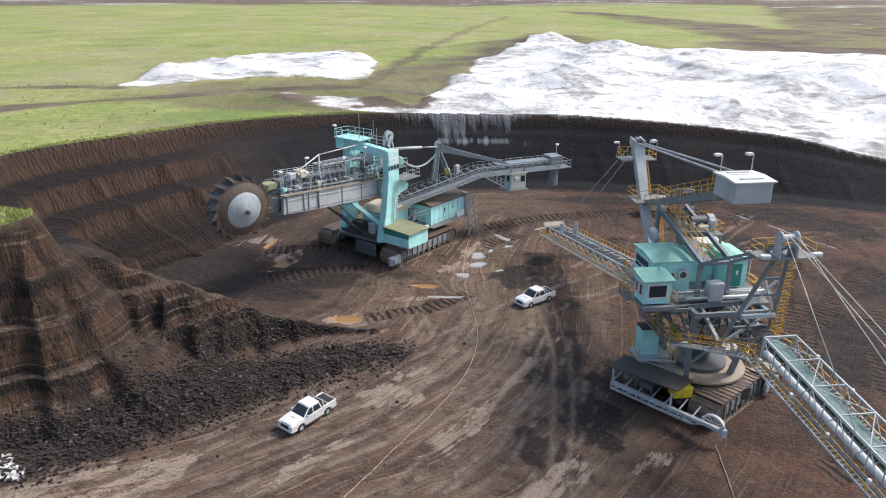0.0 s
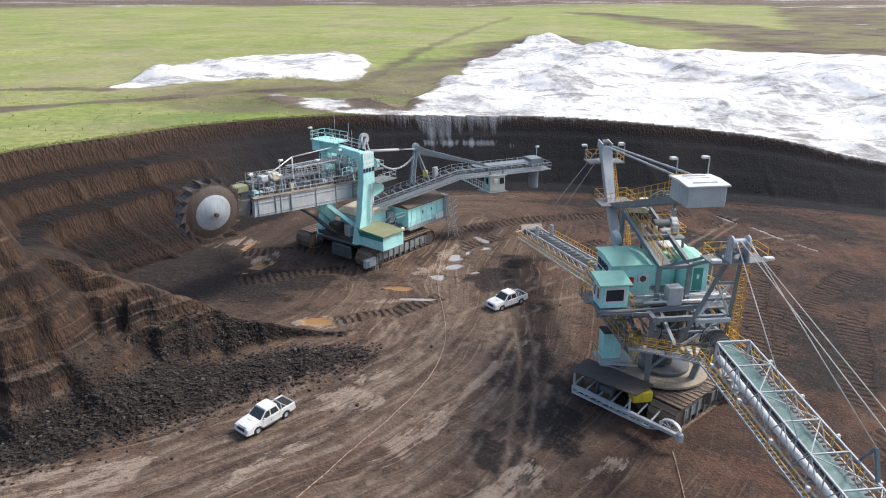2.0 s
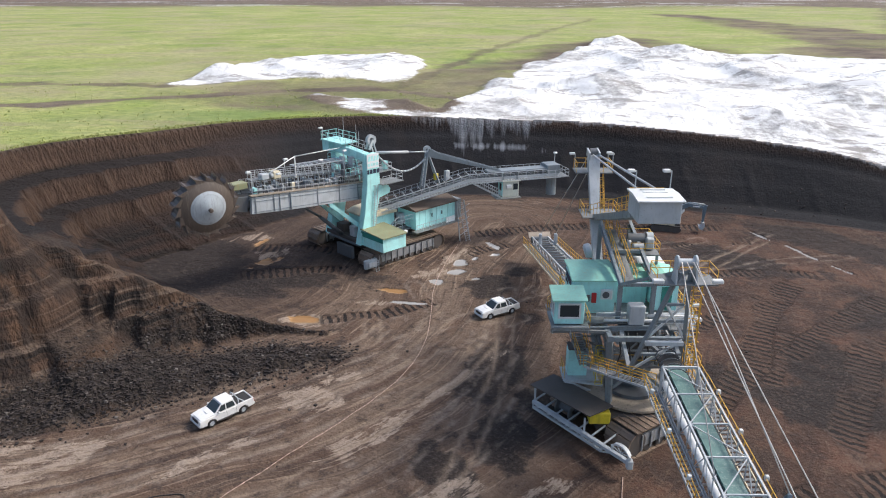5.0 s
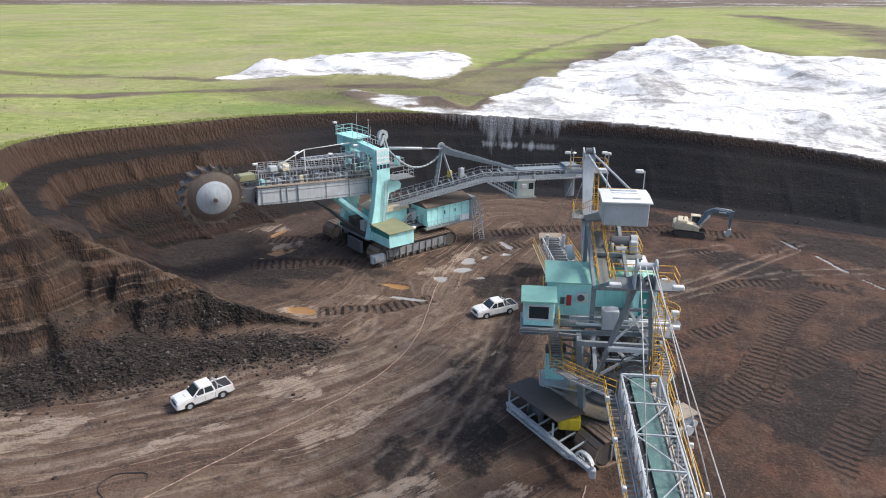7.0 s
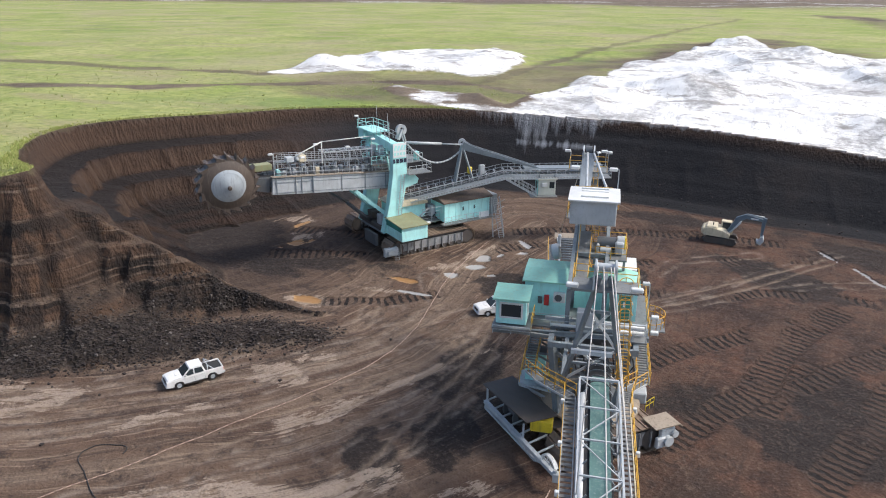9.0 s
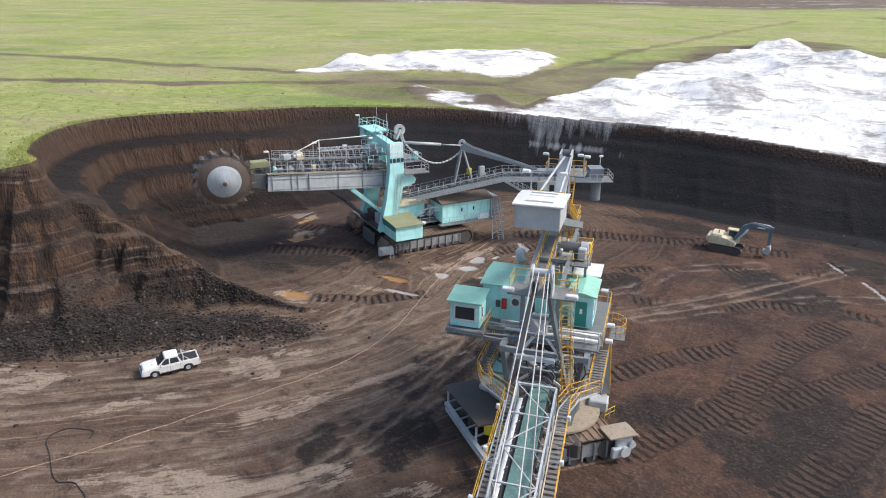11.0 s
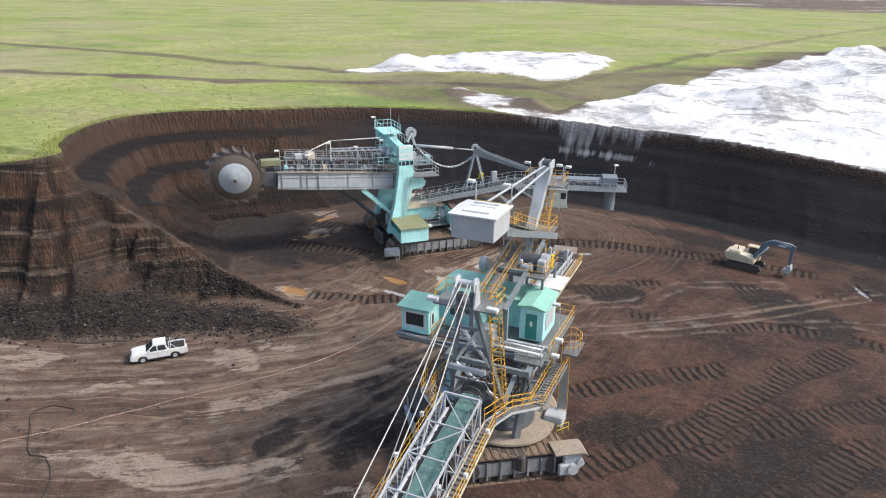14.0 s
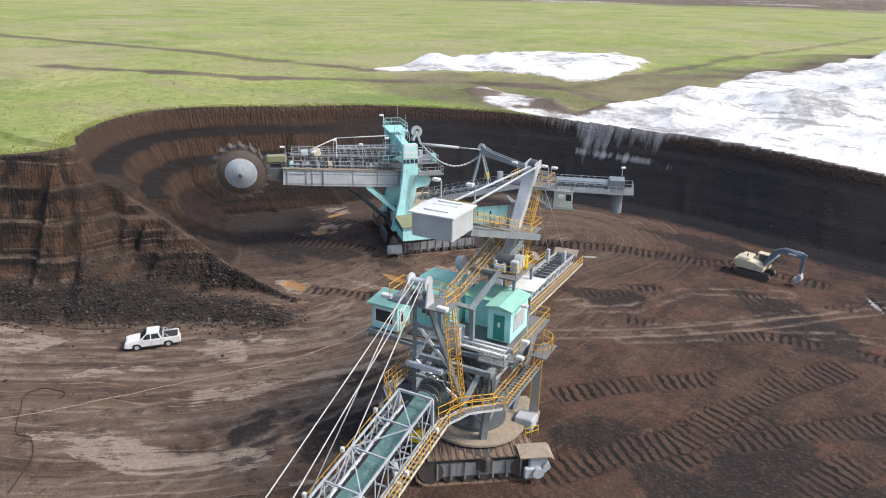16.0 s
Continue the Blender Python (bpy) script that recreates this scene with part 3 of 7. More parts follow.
    # by surface normal: steep faces mixed paler, near-level bench tops darker
    cut = n.math("MULTIPLY", n.ramp(up, [(0.45, 1.0), (0.85, 0.0)]), n.ramp(claw, [(0.38, 0.35), (0.62, 1.0)]))
    wall = n.mix(n.math("MULTIPLY", cut, 0.85), wall, (0.078, 0.047, 0.031))
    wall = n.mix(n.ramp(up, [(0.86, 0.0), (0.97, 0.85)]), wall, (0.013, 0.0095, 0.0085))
    coal = n.mix(n.ramp(lay, [(0.4, 0.0), (0.7, 1.0)]), (0.0062, 0.0068, 0.0092), (0.0130, 0.0130, 0.0160))
    coal = n.mix(n.ramp(n.noise(0.12, 4), [(0.56, 0.0), (0.70, 0.4)]), coal, (0.024, 0.018, 0.016))
    wall = n.mix(n.math("MULTIPLY", n.attr("coal"), 0.96), wall, coal)
    fr = n.mix(n.ramp(n.noise(1.0, 4, 0.55, stretch=(0.04, 0.04, 0.8)), [(0.40, 0.0), (0.58, 1.0)]), (0.012, 0.0085, 0.007), (0.080, 0.046, 0.029))
    fr = n.mix(n.ramp(n.noise(0.25, 4), [(0.52, 0.0), (0.68, 0.75)]), fr, (0.115, 0.063, 0.034))
    fr = n.mix(n.ramp(n.noise(1.0, 3, 0.5, stretch=(0.03, 0.03, 1.9)), [(0.58, 0.0), (0.66, 0.75)]), fr, (0.17, 0.125, 0.095))
    fr = n.mix(n.ramp(n.noise(0.42, 5, 0.6, stretch=(1.0, 1.0, 0.22)), [(0.48, 0.0), (0.58, 0.85)]), fr, (0.015, 0.0105, 0.009))
    ledge = n.math("MULTIPLY", n.ramp(up, [(0.66, 0.0), (0.84, 0.5)]), n.ramp(n.noise(0.6, 6, 0.7), [(0.38, 0.2), (0.56, 1.0)]))
    fr = n.mix(ledge, fr, (0.165, 0.115, 0.082))
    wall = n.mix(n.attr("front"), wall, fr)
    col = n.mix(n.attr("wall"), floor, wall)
    clods = n.voronoi(2.2)
    rub = n.mix(n.ramp(n.noise(2.0, 5, 0.75), [(0.48, 0.0), (0.70, 1.0)]), (0.009, 0.0075, 0.007), (0.044, 0.033, 0.027))
    col = n.mix(n.math("MULTIPLY", n.attr("rubble"), 0.85), col, rub)
    tread = n.math("SINE", n.math("MULTIPLY", n.math("ADD", n.attr("tu"), n.math("MULTIPLY", n.noise(1.2, 3), 0.7)), 2 * math.pi / 0.92))
    tm = n.math("MULTIPLY", n.attr("track"), n.ramp(n.noise(0.5, 7, 0.75), [(0.30, 0.0), (0.44, 1.0)]))
    gap = n.ramp(n.math("ADD", n.math("ADD", tread, 0.45), n.math("MULTIPLY", n.math("SUBTRACT", fine, 0.5), 1.6)), [(0.05, 1.0), (0.40, 0.0)])
    col = n.mix(n.math("MULTIPLY", tm, 0.6), col, (0.080, 0.049, 0.034))
    col = n.mix(n.math("MULTIPLY", n.math("MULTIPLY", tm, gap), 0.95), col, (0.011, 0.0085, 0.008))
    pud = n.math("MULTIPLY", n.math("SUBTRACT", n.noise(1.3, 8, 0.75), 0.5), 2.2)
    wet_f = n.ramp(n.math("ADD", n.attr("wet"), pud), [(0.5, 0.0), (0.62, 1.0)])
    clay_f = n.ramp(n.math("ADD", n.attr("clay"), pud), [(0.45, 0.0), (0.62, 1.0)])
    col = n.mix(clay_f, col, (0.30, 0.165, 0.065))
    # pale base colour stands in for bright sky reflected in the water
    col = n.mix(wet_f, col, (0.36, 0.35, 0.335))
    # grass, soil and ash of the plain
    g = n.mix(n.ramp(n.noise(0.035, 6, 0.6), [(0.36, 0.0), (0.64, 1.0)]), (0.235, 0.30, 0.062), (0.40, 0.385, 0.160))
    g = n.mix(n.ramp(n.noise(0.5, 6, 0.7), [(0.44, 0.0), (0.66, 0.75)]), g, (0.145, 0.195, 0.048))
    g = n.mix(n.ramp(n.noise(0.014, 5, 0.65), [(0.50, 0.0), (0.66, 0.75)]), g, (0.34, 0.30, 0.18))
    g = n.mix(n.ramp(n.noise(0.022, 5, 0.7), [(0.56, 0.0), (0.68, 0.6)]), g, (0.12, 0.18, 0.055))
    g = n.mix(n.ramp(n.noise(0.1, 5, stretch=(0.25, 1.0, 1.0)), [(0.54, 0.0), (0.64, 0.65)]), g, (0.30, 0.26, 0.15))
    g = n.mix(n.ramp(n.noise(0.9, 8, 0.8, stretch=(0.5, 1.0, 1.0)), [(0.53, 0.0), (0.64, 0.6)]), g, (0.085, 0.125, 0.03))
    g = n.mix(n.ramp(n.noise(0.06, 9, 0.8, stretch=(0.6, 1.0, 1.0)), [(0.56, 0.0), (0.64, 0.55)]), g, (0.25, 0.20, 0.12))
    so = n.mix(n.ramp(n.noise(0.06, 6, 0.65), [(0.38, 0.0), (0.66, 1.0)]), (0.085, 0.060, 0.045), (0.20, 0.158, 0.115))
    col = n.mix(n.attr("grass"), col, g)
    col = n.mix(n.attr("soil"), col, so)
    ash = n.mix(n.ramp(n.noise(0.07, 8, 0.75), [(0.42, 0.0), (0.58, 1.0)]), (0.70, 0.70, 0.695), (0.88, 0.88, 0.87))
    rill = n.noise(0.55, 7, 0.75, stretch=(1.5, 0.32, 1.0))
    ash = n.mix(n.ramp(rill, [(0.54, 0.0), (0.62, 0.6)]), ash, (0.42, 0.415, 0.405))
    ash = n.mix(n.ramp(n.noise(0.16, 9, 0.78, stretch=(0.5, 1.3, 1.0)), [(0.535, 0.0), (0.60, 0.8)]), ash, (0.22, 0.20, 0.18))
    ash = n.mix(n.math("MULTIPLY", n.attr("grey"), n.ramp(n.noise(0.4, 8, 0.78), [(0.42, 0.15), (0.58, 0.9)])), ash, (0.28, 0.275, 0.27))
    torn = n.math("MULTIPLY", n.math("SUBTRACT", n.math("ADD", n.math("MULTIPLY", n.noise(1.6, 6, 0.75, stretch=(1.0, 1.0, 0.22)), 0.5), n.math("MULTIPLY", n.noise(0.12, 8, 0.75), 0.5)), 0.5), 2.2)
    col = n.mix(n.ramp(n.math("ADD", n.attr("white"), torn), [(0.34, 0.0), (0.72, 1.0)]), col, ash)
    runs = n.noise(1.0, 6, 0.7, vector=n.node("ShaderNodeCombineXYZ", X=n.math("MULTIPLY", n.attr("run"), 0.9), Y=n.math("MULTIPLY", sep.outputs[2], 0.09)).outputs[0])
    col = n.mix(n.ramp(n.math("ADD", n.attr("dust"), n.math("MULTIPLY", n.math("SUBTRACT", runs, 0.5), 1.9)), [(0.35, 0.0), (1.0, 0.55)]), col, (0.42, 0.44, 0.47))
    rough = n.math("SUBTRACT", 0.92, n.math("MULTIPLY", n.math("MAXIMUM", wet_f, n.math("MULTIPLY", clay_f, 0.6)), 0.84))
    dry = n.math("SUBTRACT", 1.0, n.math("MAXIMUM", n.attr("wet"), n.attr("clay")))
    h = n.math("ADD", n.math("MULTIPLY", fine, 0.5), n.math("MULTIPLY", mid, 0.8))
    h = n.math("ADD", h, n.math("MULTIPLY", n.math("MULTIPLY", gap, tm), -0.45))
    h = n.math("ADD", h, n.math("MULTIPLY", n.math("MULTIPLY", n.noise(1.0, 3, 0.6, stretch=(2.4, 2.4, 0.3)), n.math("MULTIPLY", n.attr("wall"), n.math("SUBTRACT", 1.0, n.math("MULTIPLY", n.attr("coal"), 0.75)))), 1.2))
    h = n.math("ADD", h, n.math("MULTIPLY", claw, n.math("MULTIPLY", n.attr("wall"), n.math("SUBTRACT", 1.0, n.math("MULTIPLY", n.attr("coal"), 0.85)))))
    h = n.math("ADD", h, n.math("MULTIPLY", n.math("MULTIPLY", clods, n.attr("rubble")), -0.9))
    h = n.math("MULTIPLY", n.math("MULTIPLY", h, dry), n.math("SUBTRACT", 1.0, n.math("MULTIPLY", n.attr("coal"), 0.55)))
    return n.done(col, rough, 0.0, n.bump(h, 1.0, 0.45), 0.35)


ground = new("ground", build_ground())
ground.data.materials.append(ground_mat())
tagged(ground, "opencast pit with dark terraced walls, muddy brown floor and grassland around", "ground", kind="structure")


def ground_z(x, y):
    z, _ = terrain_at(np.array([float(x)]), np.array([float(y)]))
    return float(z[0])


def rocks_and_grass():
    """Loose clods on the rubble, and tufts of grass along the rim and over the near field."""
    rng = np.random.default_rng(5)
    x = rng.uniform(-46, -3, 60000)
    y = rng.uniform(40, 70, 60000)
    z, k = terrain_at(x, y)
    keep = rng.random(x.size) < (k["rubble"] * 0.75 * (z < 5.5) + 0.002)
    x2, y2 = rng.uniform(-56, 66, 26000), rng.uniform(66, 134, 26000)
    z2, k2 = terrain_at(x2, y2)
    keep2 = rng.random(x2.size) < np.where((k2["wall"] > 0.05) & (z2 < 4.5), 0.16, 0.004)
    X, Y, Z = np.r_[x[keep], x2[keep2]], np.r_[y[keep], y2[keep2]], np.r_[z[keep], z2[keep2]]
    n = X.size
    size = 0.04 + 0.13 * rng.random(n) ** 3
    cube = np.array([(-1, -1, -1), (1, -1, -1), (1, 1, -1), (-1, 1, -1), (-1, -1, 1), (1, -1, 1), (1, 1, 1), (-1, 1, 1)], float)
    v = cube[None] * rng.uniform(0.45, 1.1, (n, 8, 3)) * size[:, None, None]
    a = rng.uniform(0, 6.28, n)
    ca, sa = np.cos(a)[:, None], np.sin(a)[:, None]
    v = np.stack([v[..., 0] * ca - v[..., 1] * sa, v[..., 0] * sa + v[..., 1] * ca, v[..., 2] * 0.75], -1)
    v += np.stack([X, Y, Z + size * 0.3], -1)[:, None]
    f = np.array([(0, 3, 2, 1), (4, 5, 6, 7), (0, 1, 5, 4), (1, 2, 6, 5), (2, 3, 7, 6), (3, 0, 4, 7)])
    faces = (f[None] + 8 * np.arange(n)[:, None, None]).reshape(-1, 4)
    me = bpy.data.meshes.new("rubble")
    me.from_pydata(v.reshape(-1, 3).tolist(), [], faces.tolist())
    m = Nodes("clod")
    isl = m.t.nodes.new("ShaderNodeNewGeometry").outputs["Random Per Island"]
    me.materials.append(m.done(m.mix(m.noise(6.0, 3), m.ramp(isl, [(0.0, (0.010, 0.008, 0.008)), (0.75, (0.036, 0.026, 0.021)), (0.96, (0.10, 0.08, 0.068)), (1.0, (0.26, 0.24, 0.22))]), (0.03, 0.022, 0.019)), 0.9))
    tagged(new("rubble", me), "loose dark clods and stones on the slopes", "rubble", kind="stuff")
    # tufts
    pts = np.array([(p[0], p[1]) for p in RIM_KEYS[2:17]])
    seg = np.hypot(*(pts[1:] - pts[:-1]).T)
    pick = rng.choice(len(seg), 20000, p=seg / seg.sum())
    t = rng.random(20000)[:, None]
    base = pts[pick] * (1 - t) + pts[pick + 1] * t
    gx = base[:, 0] + rng.normal(0, 1.0, 20000)
    gy = base[:, 1] + rng.normal(0, 1.0, 20000)
    fx, fy = rng.uniform(-130, 0, 2500), 55 + 110 * rng.random(2500) ** 1.4
    gx, gy = np.r_[gx, fx], np.r_[gy, fy]
    gz_, gk = terrain_at(gx, gy)
    keep = (gk["grass"] > 0.25) & (gk["white"] < 0.3) & (rng.random(gx.size) < 0.35 + 1.2 * np.clip(fbm(gx, gy, 7.0, 3, 400), 0, 1))
    gx, gy, gz_ = gx[keep], gy[keep], gz_[keep]
    n = gx.size
    h = rng.uniform(0.12, 0.36, n)
    vs, fs = [], []
    for b in range(5):
        a = rng.uniform(0, 6.28, n)
        lean = rng.uniform(0.1, 0.5, n) * h
        w = 0.07
        c_, s_ = np.cos(a), np.sin(a)
        o = rng.uniform(-0.12, 0.12, (n, 2))
        p0 = np.stack([gx + o[:, 0] - s_ * w, gy + o[:, 1] + c_ * w, gz_ - 0.05], -1)
        p1 = np.stack([gx + o[:, 0] + s_ * w, gy + o[:, 1] - c_ * w, gz_ - 0.05], -1)
        p2 = np.stack([gx + o[:, 0] + c_ * lean, gy + o[:, 1] + s_ * lean, gz_ + h], -1)
        k0 = b * 3 * n
        vs.append(np.stack([p0, p1, p2], 1).reshape(-1, 3))
        fs.append(k0 + np.arange(3 * n).reshape(-1, 3))
    me = bpy.data.meshes.new("grass")
    me.from_pydata(np.concatenate(vs).tolist(), [], np.concatenate(fs).tolist())
    m = Nodes("grass_blade")
    isl = m.t.nodes.new("ShaderNodeNewGeometry").outputs["Random Per Island"]
    me.materials.append(m.done(m.ramp(isl, [(0.0, (0.19, 0.25, 0.05)), (0.5, (0.30, 0.34, 0.09)), (1.0, (0.42, 0.40, 0.17))]), 0.7))
    tagged(new("grass", me), "uneven yellow-green grass tufts along the rim", "grass", kind="stuff")


rocks_and_grass()

# ---- building helpers ----
class Geo:
    """Collects simple solids into one mesh."""

    def __init__(self):
        self.v, self.f, self.smooth, self.starts = [], [], [], []

    def add(self, vs, fs, smooth=False):
        k = len(self.v)
        self.starts.append(k)
        self.v += [tuple(p) for p in vs]
        self.f += [tuple(i + k for i in f) for f in fs]
        self.smooth += [smooth] * len(fs)
        return self

    def box(self, lo, hi, m=None):
        (a, b, c), (d, e, g) = lo, hi
        vs = [Vector(p) for p in ((a, b, c), (d, b, c), (d, e, c), (a, e, c), (a, b, g), (d, b, g), (d, e, g), (a, e, g))]
        if m:
            vs = [m @ p for p in vs]
        return self.add(vs, [(0, 3, 2, 1), (4, 5, 6, 7), (0, 1, 5, 4), (1, 2, 6, 5), (2, 3, 7, 6), (3, 0, 4, 7)])

    def soft_box(self, lo, hi, r=0.05, m=None):
        """A box with chamfered edges."""
        (a, b, c), (d, e, g) = lo, hi
        ring = lambda i, z: [(a + i, b, z), (d - i, b, z), (d, b + i, z), (d, e - i, z), (d - i, e, z), (a + i, e, z), (a, e - i, z), (a, b + i, z)]
        inner = lambda z: [(a + r, b + r, z), (d - r, b + r, z), (d - r, b + r, z), (d - r, e - r, z), (d - r, e - r, z), (a + r, e - r, z), (a + r, e - r, z), (a + r, b + r, z)]
        vs = [Vector(p) for p in inner(c) + ring(r, c + r) + ring(r, g - r) + inner(g)]
        if m:
            vs = [m @ p for p in vs]
        fs = [tuple(reversed(range(8))), tuple(range(24, 32))]
        for k in range(3):
            for i in range(8):
                j = (i + 1) % 8
                fs.append((k * 8 + i, k * 8 + j, k * 8 + 8 + j, k * 8 + 8 + i))
        return self.add(vs, fs)

    def frame_of(self, p, q, up=(0, 0, 1)):
        p, q = Vector(p), Vector(q)
        d = (q - p).normalized()
        u = Vector(up)
        if abs(d.dot(u)) > 0.98:
            u = Vector((1, 0, 0))
        s = d.cross(u).normalized()
        return p, q, d, s, s.cross(d)

    def beam(self, p, q, w=0.2, h=None, up=(0, 0, 1), w2=None, h2=None):
        h = w if h is None else h
        w2, h2 = w2 or w, h2 or h
        p, q, d, s, u = self.frame_of(p, q, up)
        vs = []
        for e, ww, hh in ((p, w, h), (q, w2, h2)):
            vs += [e - s * ww / 2 - u * hh / 2, e + s * ww / 2 - u * hh / 2, e + s * ww / 2 + u * hh / 2, e - s * ww / 2 + u * hh / 2]
        return self.add(vs, [(3, 2, 1, 0), (4, 5, 6, 7), (0, 1, 5, 4), (1, 2, 6, 5), (2, 3, 7, 6), (3, 0, 4, 7)])

    def ibeam(self, p, q, w=0.3, h=0.5, t=0.04):
        p, q, d, s, u = self.frame_of(p, q)
        for o, ww, hh in ((h / 2 - t / 2, w, t), (-h / 2 + t / 2, w, t), (0, t, h - 2 * t)):
            self.beam(p + u * o, q + u * o, ww, hh)
        return self

    def tube(self, p, q, r=0.1, r2=None, n=10, caps=True):
        r2 = r if r2 is None else r2
        p, q, d, s, u = self.frame_of(p, q)
        vs = []
        for e, rr in ((p, r), (q, r2)):
            vs += [e + (s * math.cos(2 * math.pi * i / n) + u * math.sin(2 * math.pi * i / n)) * rr for i in range(n)]
        self.add(vs, [(i, (i + 1) % n, n + (i + 1) % n, n + i) for i in range(n)], True)
        if caps:
            k = len(self.v) - 2 * n
            self.f += [tuple(k + i for i in reversed(range(n))), tuple(k + n + i for i in range(n))]
            self.smooth += [False, False]
        return self

    def path(self, pts, r=0.05, n=6):
        for p, q in zip(pts[:-1], pts[1:]):
            self.tube(p, q, r, n=n)
        return self

    def prism(self, outline, lo, hi, axis="y", m=None):
        """An outline of (a, b) pairs carried from lo to hi along an axis; a, b are the two other axes in order."""
        def at(a, b, c):
            v = {"x": (c, a, b), "y": (a, c, b), "z": (a, b, c)}[axis]
            return m @ Vector(v) if m else Vector(v)
        n = len(outline)
        vs = [at(a, b, lo) for a, b in outline] + [at(a, b, hi) for a, b in outline]
        fs = [tuple(range(n)), tuple(reversed(range(n, 2 * n)))] + [(i, n + i, n + (i + 1) % n, (i + 1) % n) for i in range(n)]
        return self.add(vs, fs)

    def lathe(self, profile, centre, axis=(0, 1, 0), n=40):
        """A profile of (radius, offset along the axis) turned round an axis."""
        c, d = Vector(centre), Vector(axis).normalized()
        s = d.cross(Vector((0, 0, 1)) if abs(d.z) < 0.9 else Vector((1, 0, 0))).normalized()
        u = s.cross(d)
        vs = []
        for r, o in profile:
            vs += [c + d * o + (s * math.cos(2 * math.pi * i / n) + u * math.sin(2 * math.pi * i / n)) * r for i in range(n)]
        fs = []
        for k in range(len(profile) - 1):
            fs += [(k * n + i, k * n + (i + 1) % n, (k + 1) * n + (i + 1) % n, (k + 1) * n + i) for i in range(n)]
        return self.add(vs, fs, True)

    def mesh(self, name, mat):
        me = bpy.data.meshes.new(name)
        me.from_pydata(self.v, [], self.f)
        me.polygons.foreach_set("use_smooth", self.smooth)
        bm = bmesh.new()
        bm.from_mesh(me)
        bmesh.ops.recalc_face_normals(bm, faces=bm.faces)
        for e in bm.edges:
            if len(e.link_faces) == 2 and e.calc_face_angle(0) > 0.6:
                e.smooth = False
        bm.to_mesh(me)
        bm.free()
        me.materials.append(mat)
        return me


MEMBERS = {"brace", "cross_beam", "support", "idler_frame", "lattice_bar", "idler", "hanger", "bracket", "strut", "canopy_post", "post", "chord", "head_cheek", "door_handle", "door_seam", "pipe_run", "boom_cylinder", "mark", "lettering", "sheave_bracket", "stay_rod"}


def part(name, geo, mat, parent, label=""):
    """One mesh under a thing or a part; members of a frame become one object each."""
    if name in MEMBERS and len(geo.starts) > 1:
        ends = geo.starts[1:] + [len(geo.v)]
        for a, b in zip(geo.starts, ends):
            g = Geo()
            fs = [(f, s) for f, s in zip(geo.f, geo.smooth) if a <= f[0] < b]
            g.v, g.f, g.smooth, g.starts = geo.v[a:b], [tuple(i - a for i in f) for f, _ in fs], [s for _, s in fs], [0]
            ob = part(name, g, mat, parent, label)
        return ob
    ob = new(name, geo.mesh(name, mat))
    ob.parent = parent
    if label:
        ob["label"] = label
    return ob


def thing(name, m, label, category, group=""):
    ob = new(name)
    ob.matrix_world = m
    return tagged(ob, label, category, group)


def rail(parent, pts, mat, h=1.05, gap=1.3, r=0.022, name="handrail", label=""):
    """A handrail along points on a deck: posts, a top bar and a knee bar."""
    g = Geo()
    for p, q in zip(pts[:-1], pts[1:]):
        p, q = Vector(p), Vector(q)
        n = max(1, round((q - p).length / gap))
        for k in range(n + 1):
            a = p.lerp(q, k / n)
            g.beam(a, a + Vector((0, 0, h)), 2 * r)
        for z in (h, h * 0.52):
            g.beam(p + Vector((0, 0, z)), q + Vector((0, 0, z)), 2 * r)
    return part(name, g, mat, parent, label)


def ladder(parent, p, q, mat, w=0.5, cage=True, name="ladder", side=(1, 0, 0)):
    p, q, s = Vector(p), Vector(q), Vector(side).normalized()
    g = Geo()
    for e in (-w / 2, w / 2):
        g.beam(p + s * e, q + s * e, 0.06)
    n = max(2, round((q - p).length / 0.32))
    for k in range(n + 1):
        a = p.lerp(q, k / n)
        g.beam(a - s * w / 2, a + s * w / 2, 0.035)
    ob = part(name, g, mat, parent)
    if cage:
        g = Geo()
        d = (q - p).normalized()
        o = s.cross(d).normalized() * -1
        m = max(2, round((q - p).length / 0.85))
        ring = [(math.cos(a) * w * 0.75, math.sin(a) * w * 1.35) for a in [math.pi * i / 6 for i in range(7)]]
        rows = []
        for k in range(1, m + 1):
            a = p.lerp(q, k / m)
            rows.append([a + s * x + o * y for x, y in ring])
            for i in range(6):
                g.beam(rows[-1][i], rows[-1][i + 1], 0.045)
        for i in (1, 3, 5):
            for a, b in zip(rows[:-1], rows[1:]):
                g.beam(a[i], b[i], 0.04)
        part("cage", g, mat, ob)
    return ob


def grating(parent, p, q, w, mat, gap=0.42, name="walkway"):
    """A narrow walkway: two stringers and open slats."""
    p, q = Vector(p), Vector(q)
    d = (q - p).normalized()
    s = d.cross(Vector((0, 0, 1))).normalized()
    ob = part(name, Geo().beam(p + s * w / 2, q + s * w / 2, 0.07, 0.16).beam(p - s * w / 2, q - s * w / 2, 0.07, 0.16), mat, parent)
    g = Geo()
    n = int((q - p).length / gap)
    for k in range(n):
        a = p.lerp(q, (k + 0.5) / n)
        g.beam(a - s * w / 2, a + s * w / 2, gap * 0.62, 0.04)
    slats = part("slats", g, GRATE, ob)
    slats["kind"] = "stuff"
    return ob


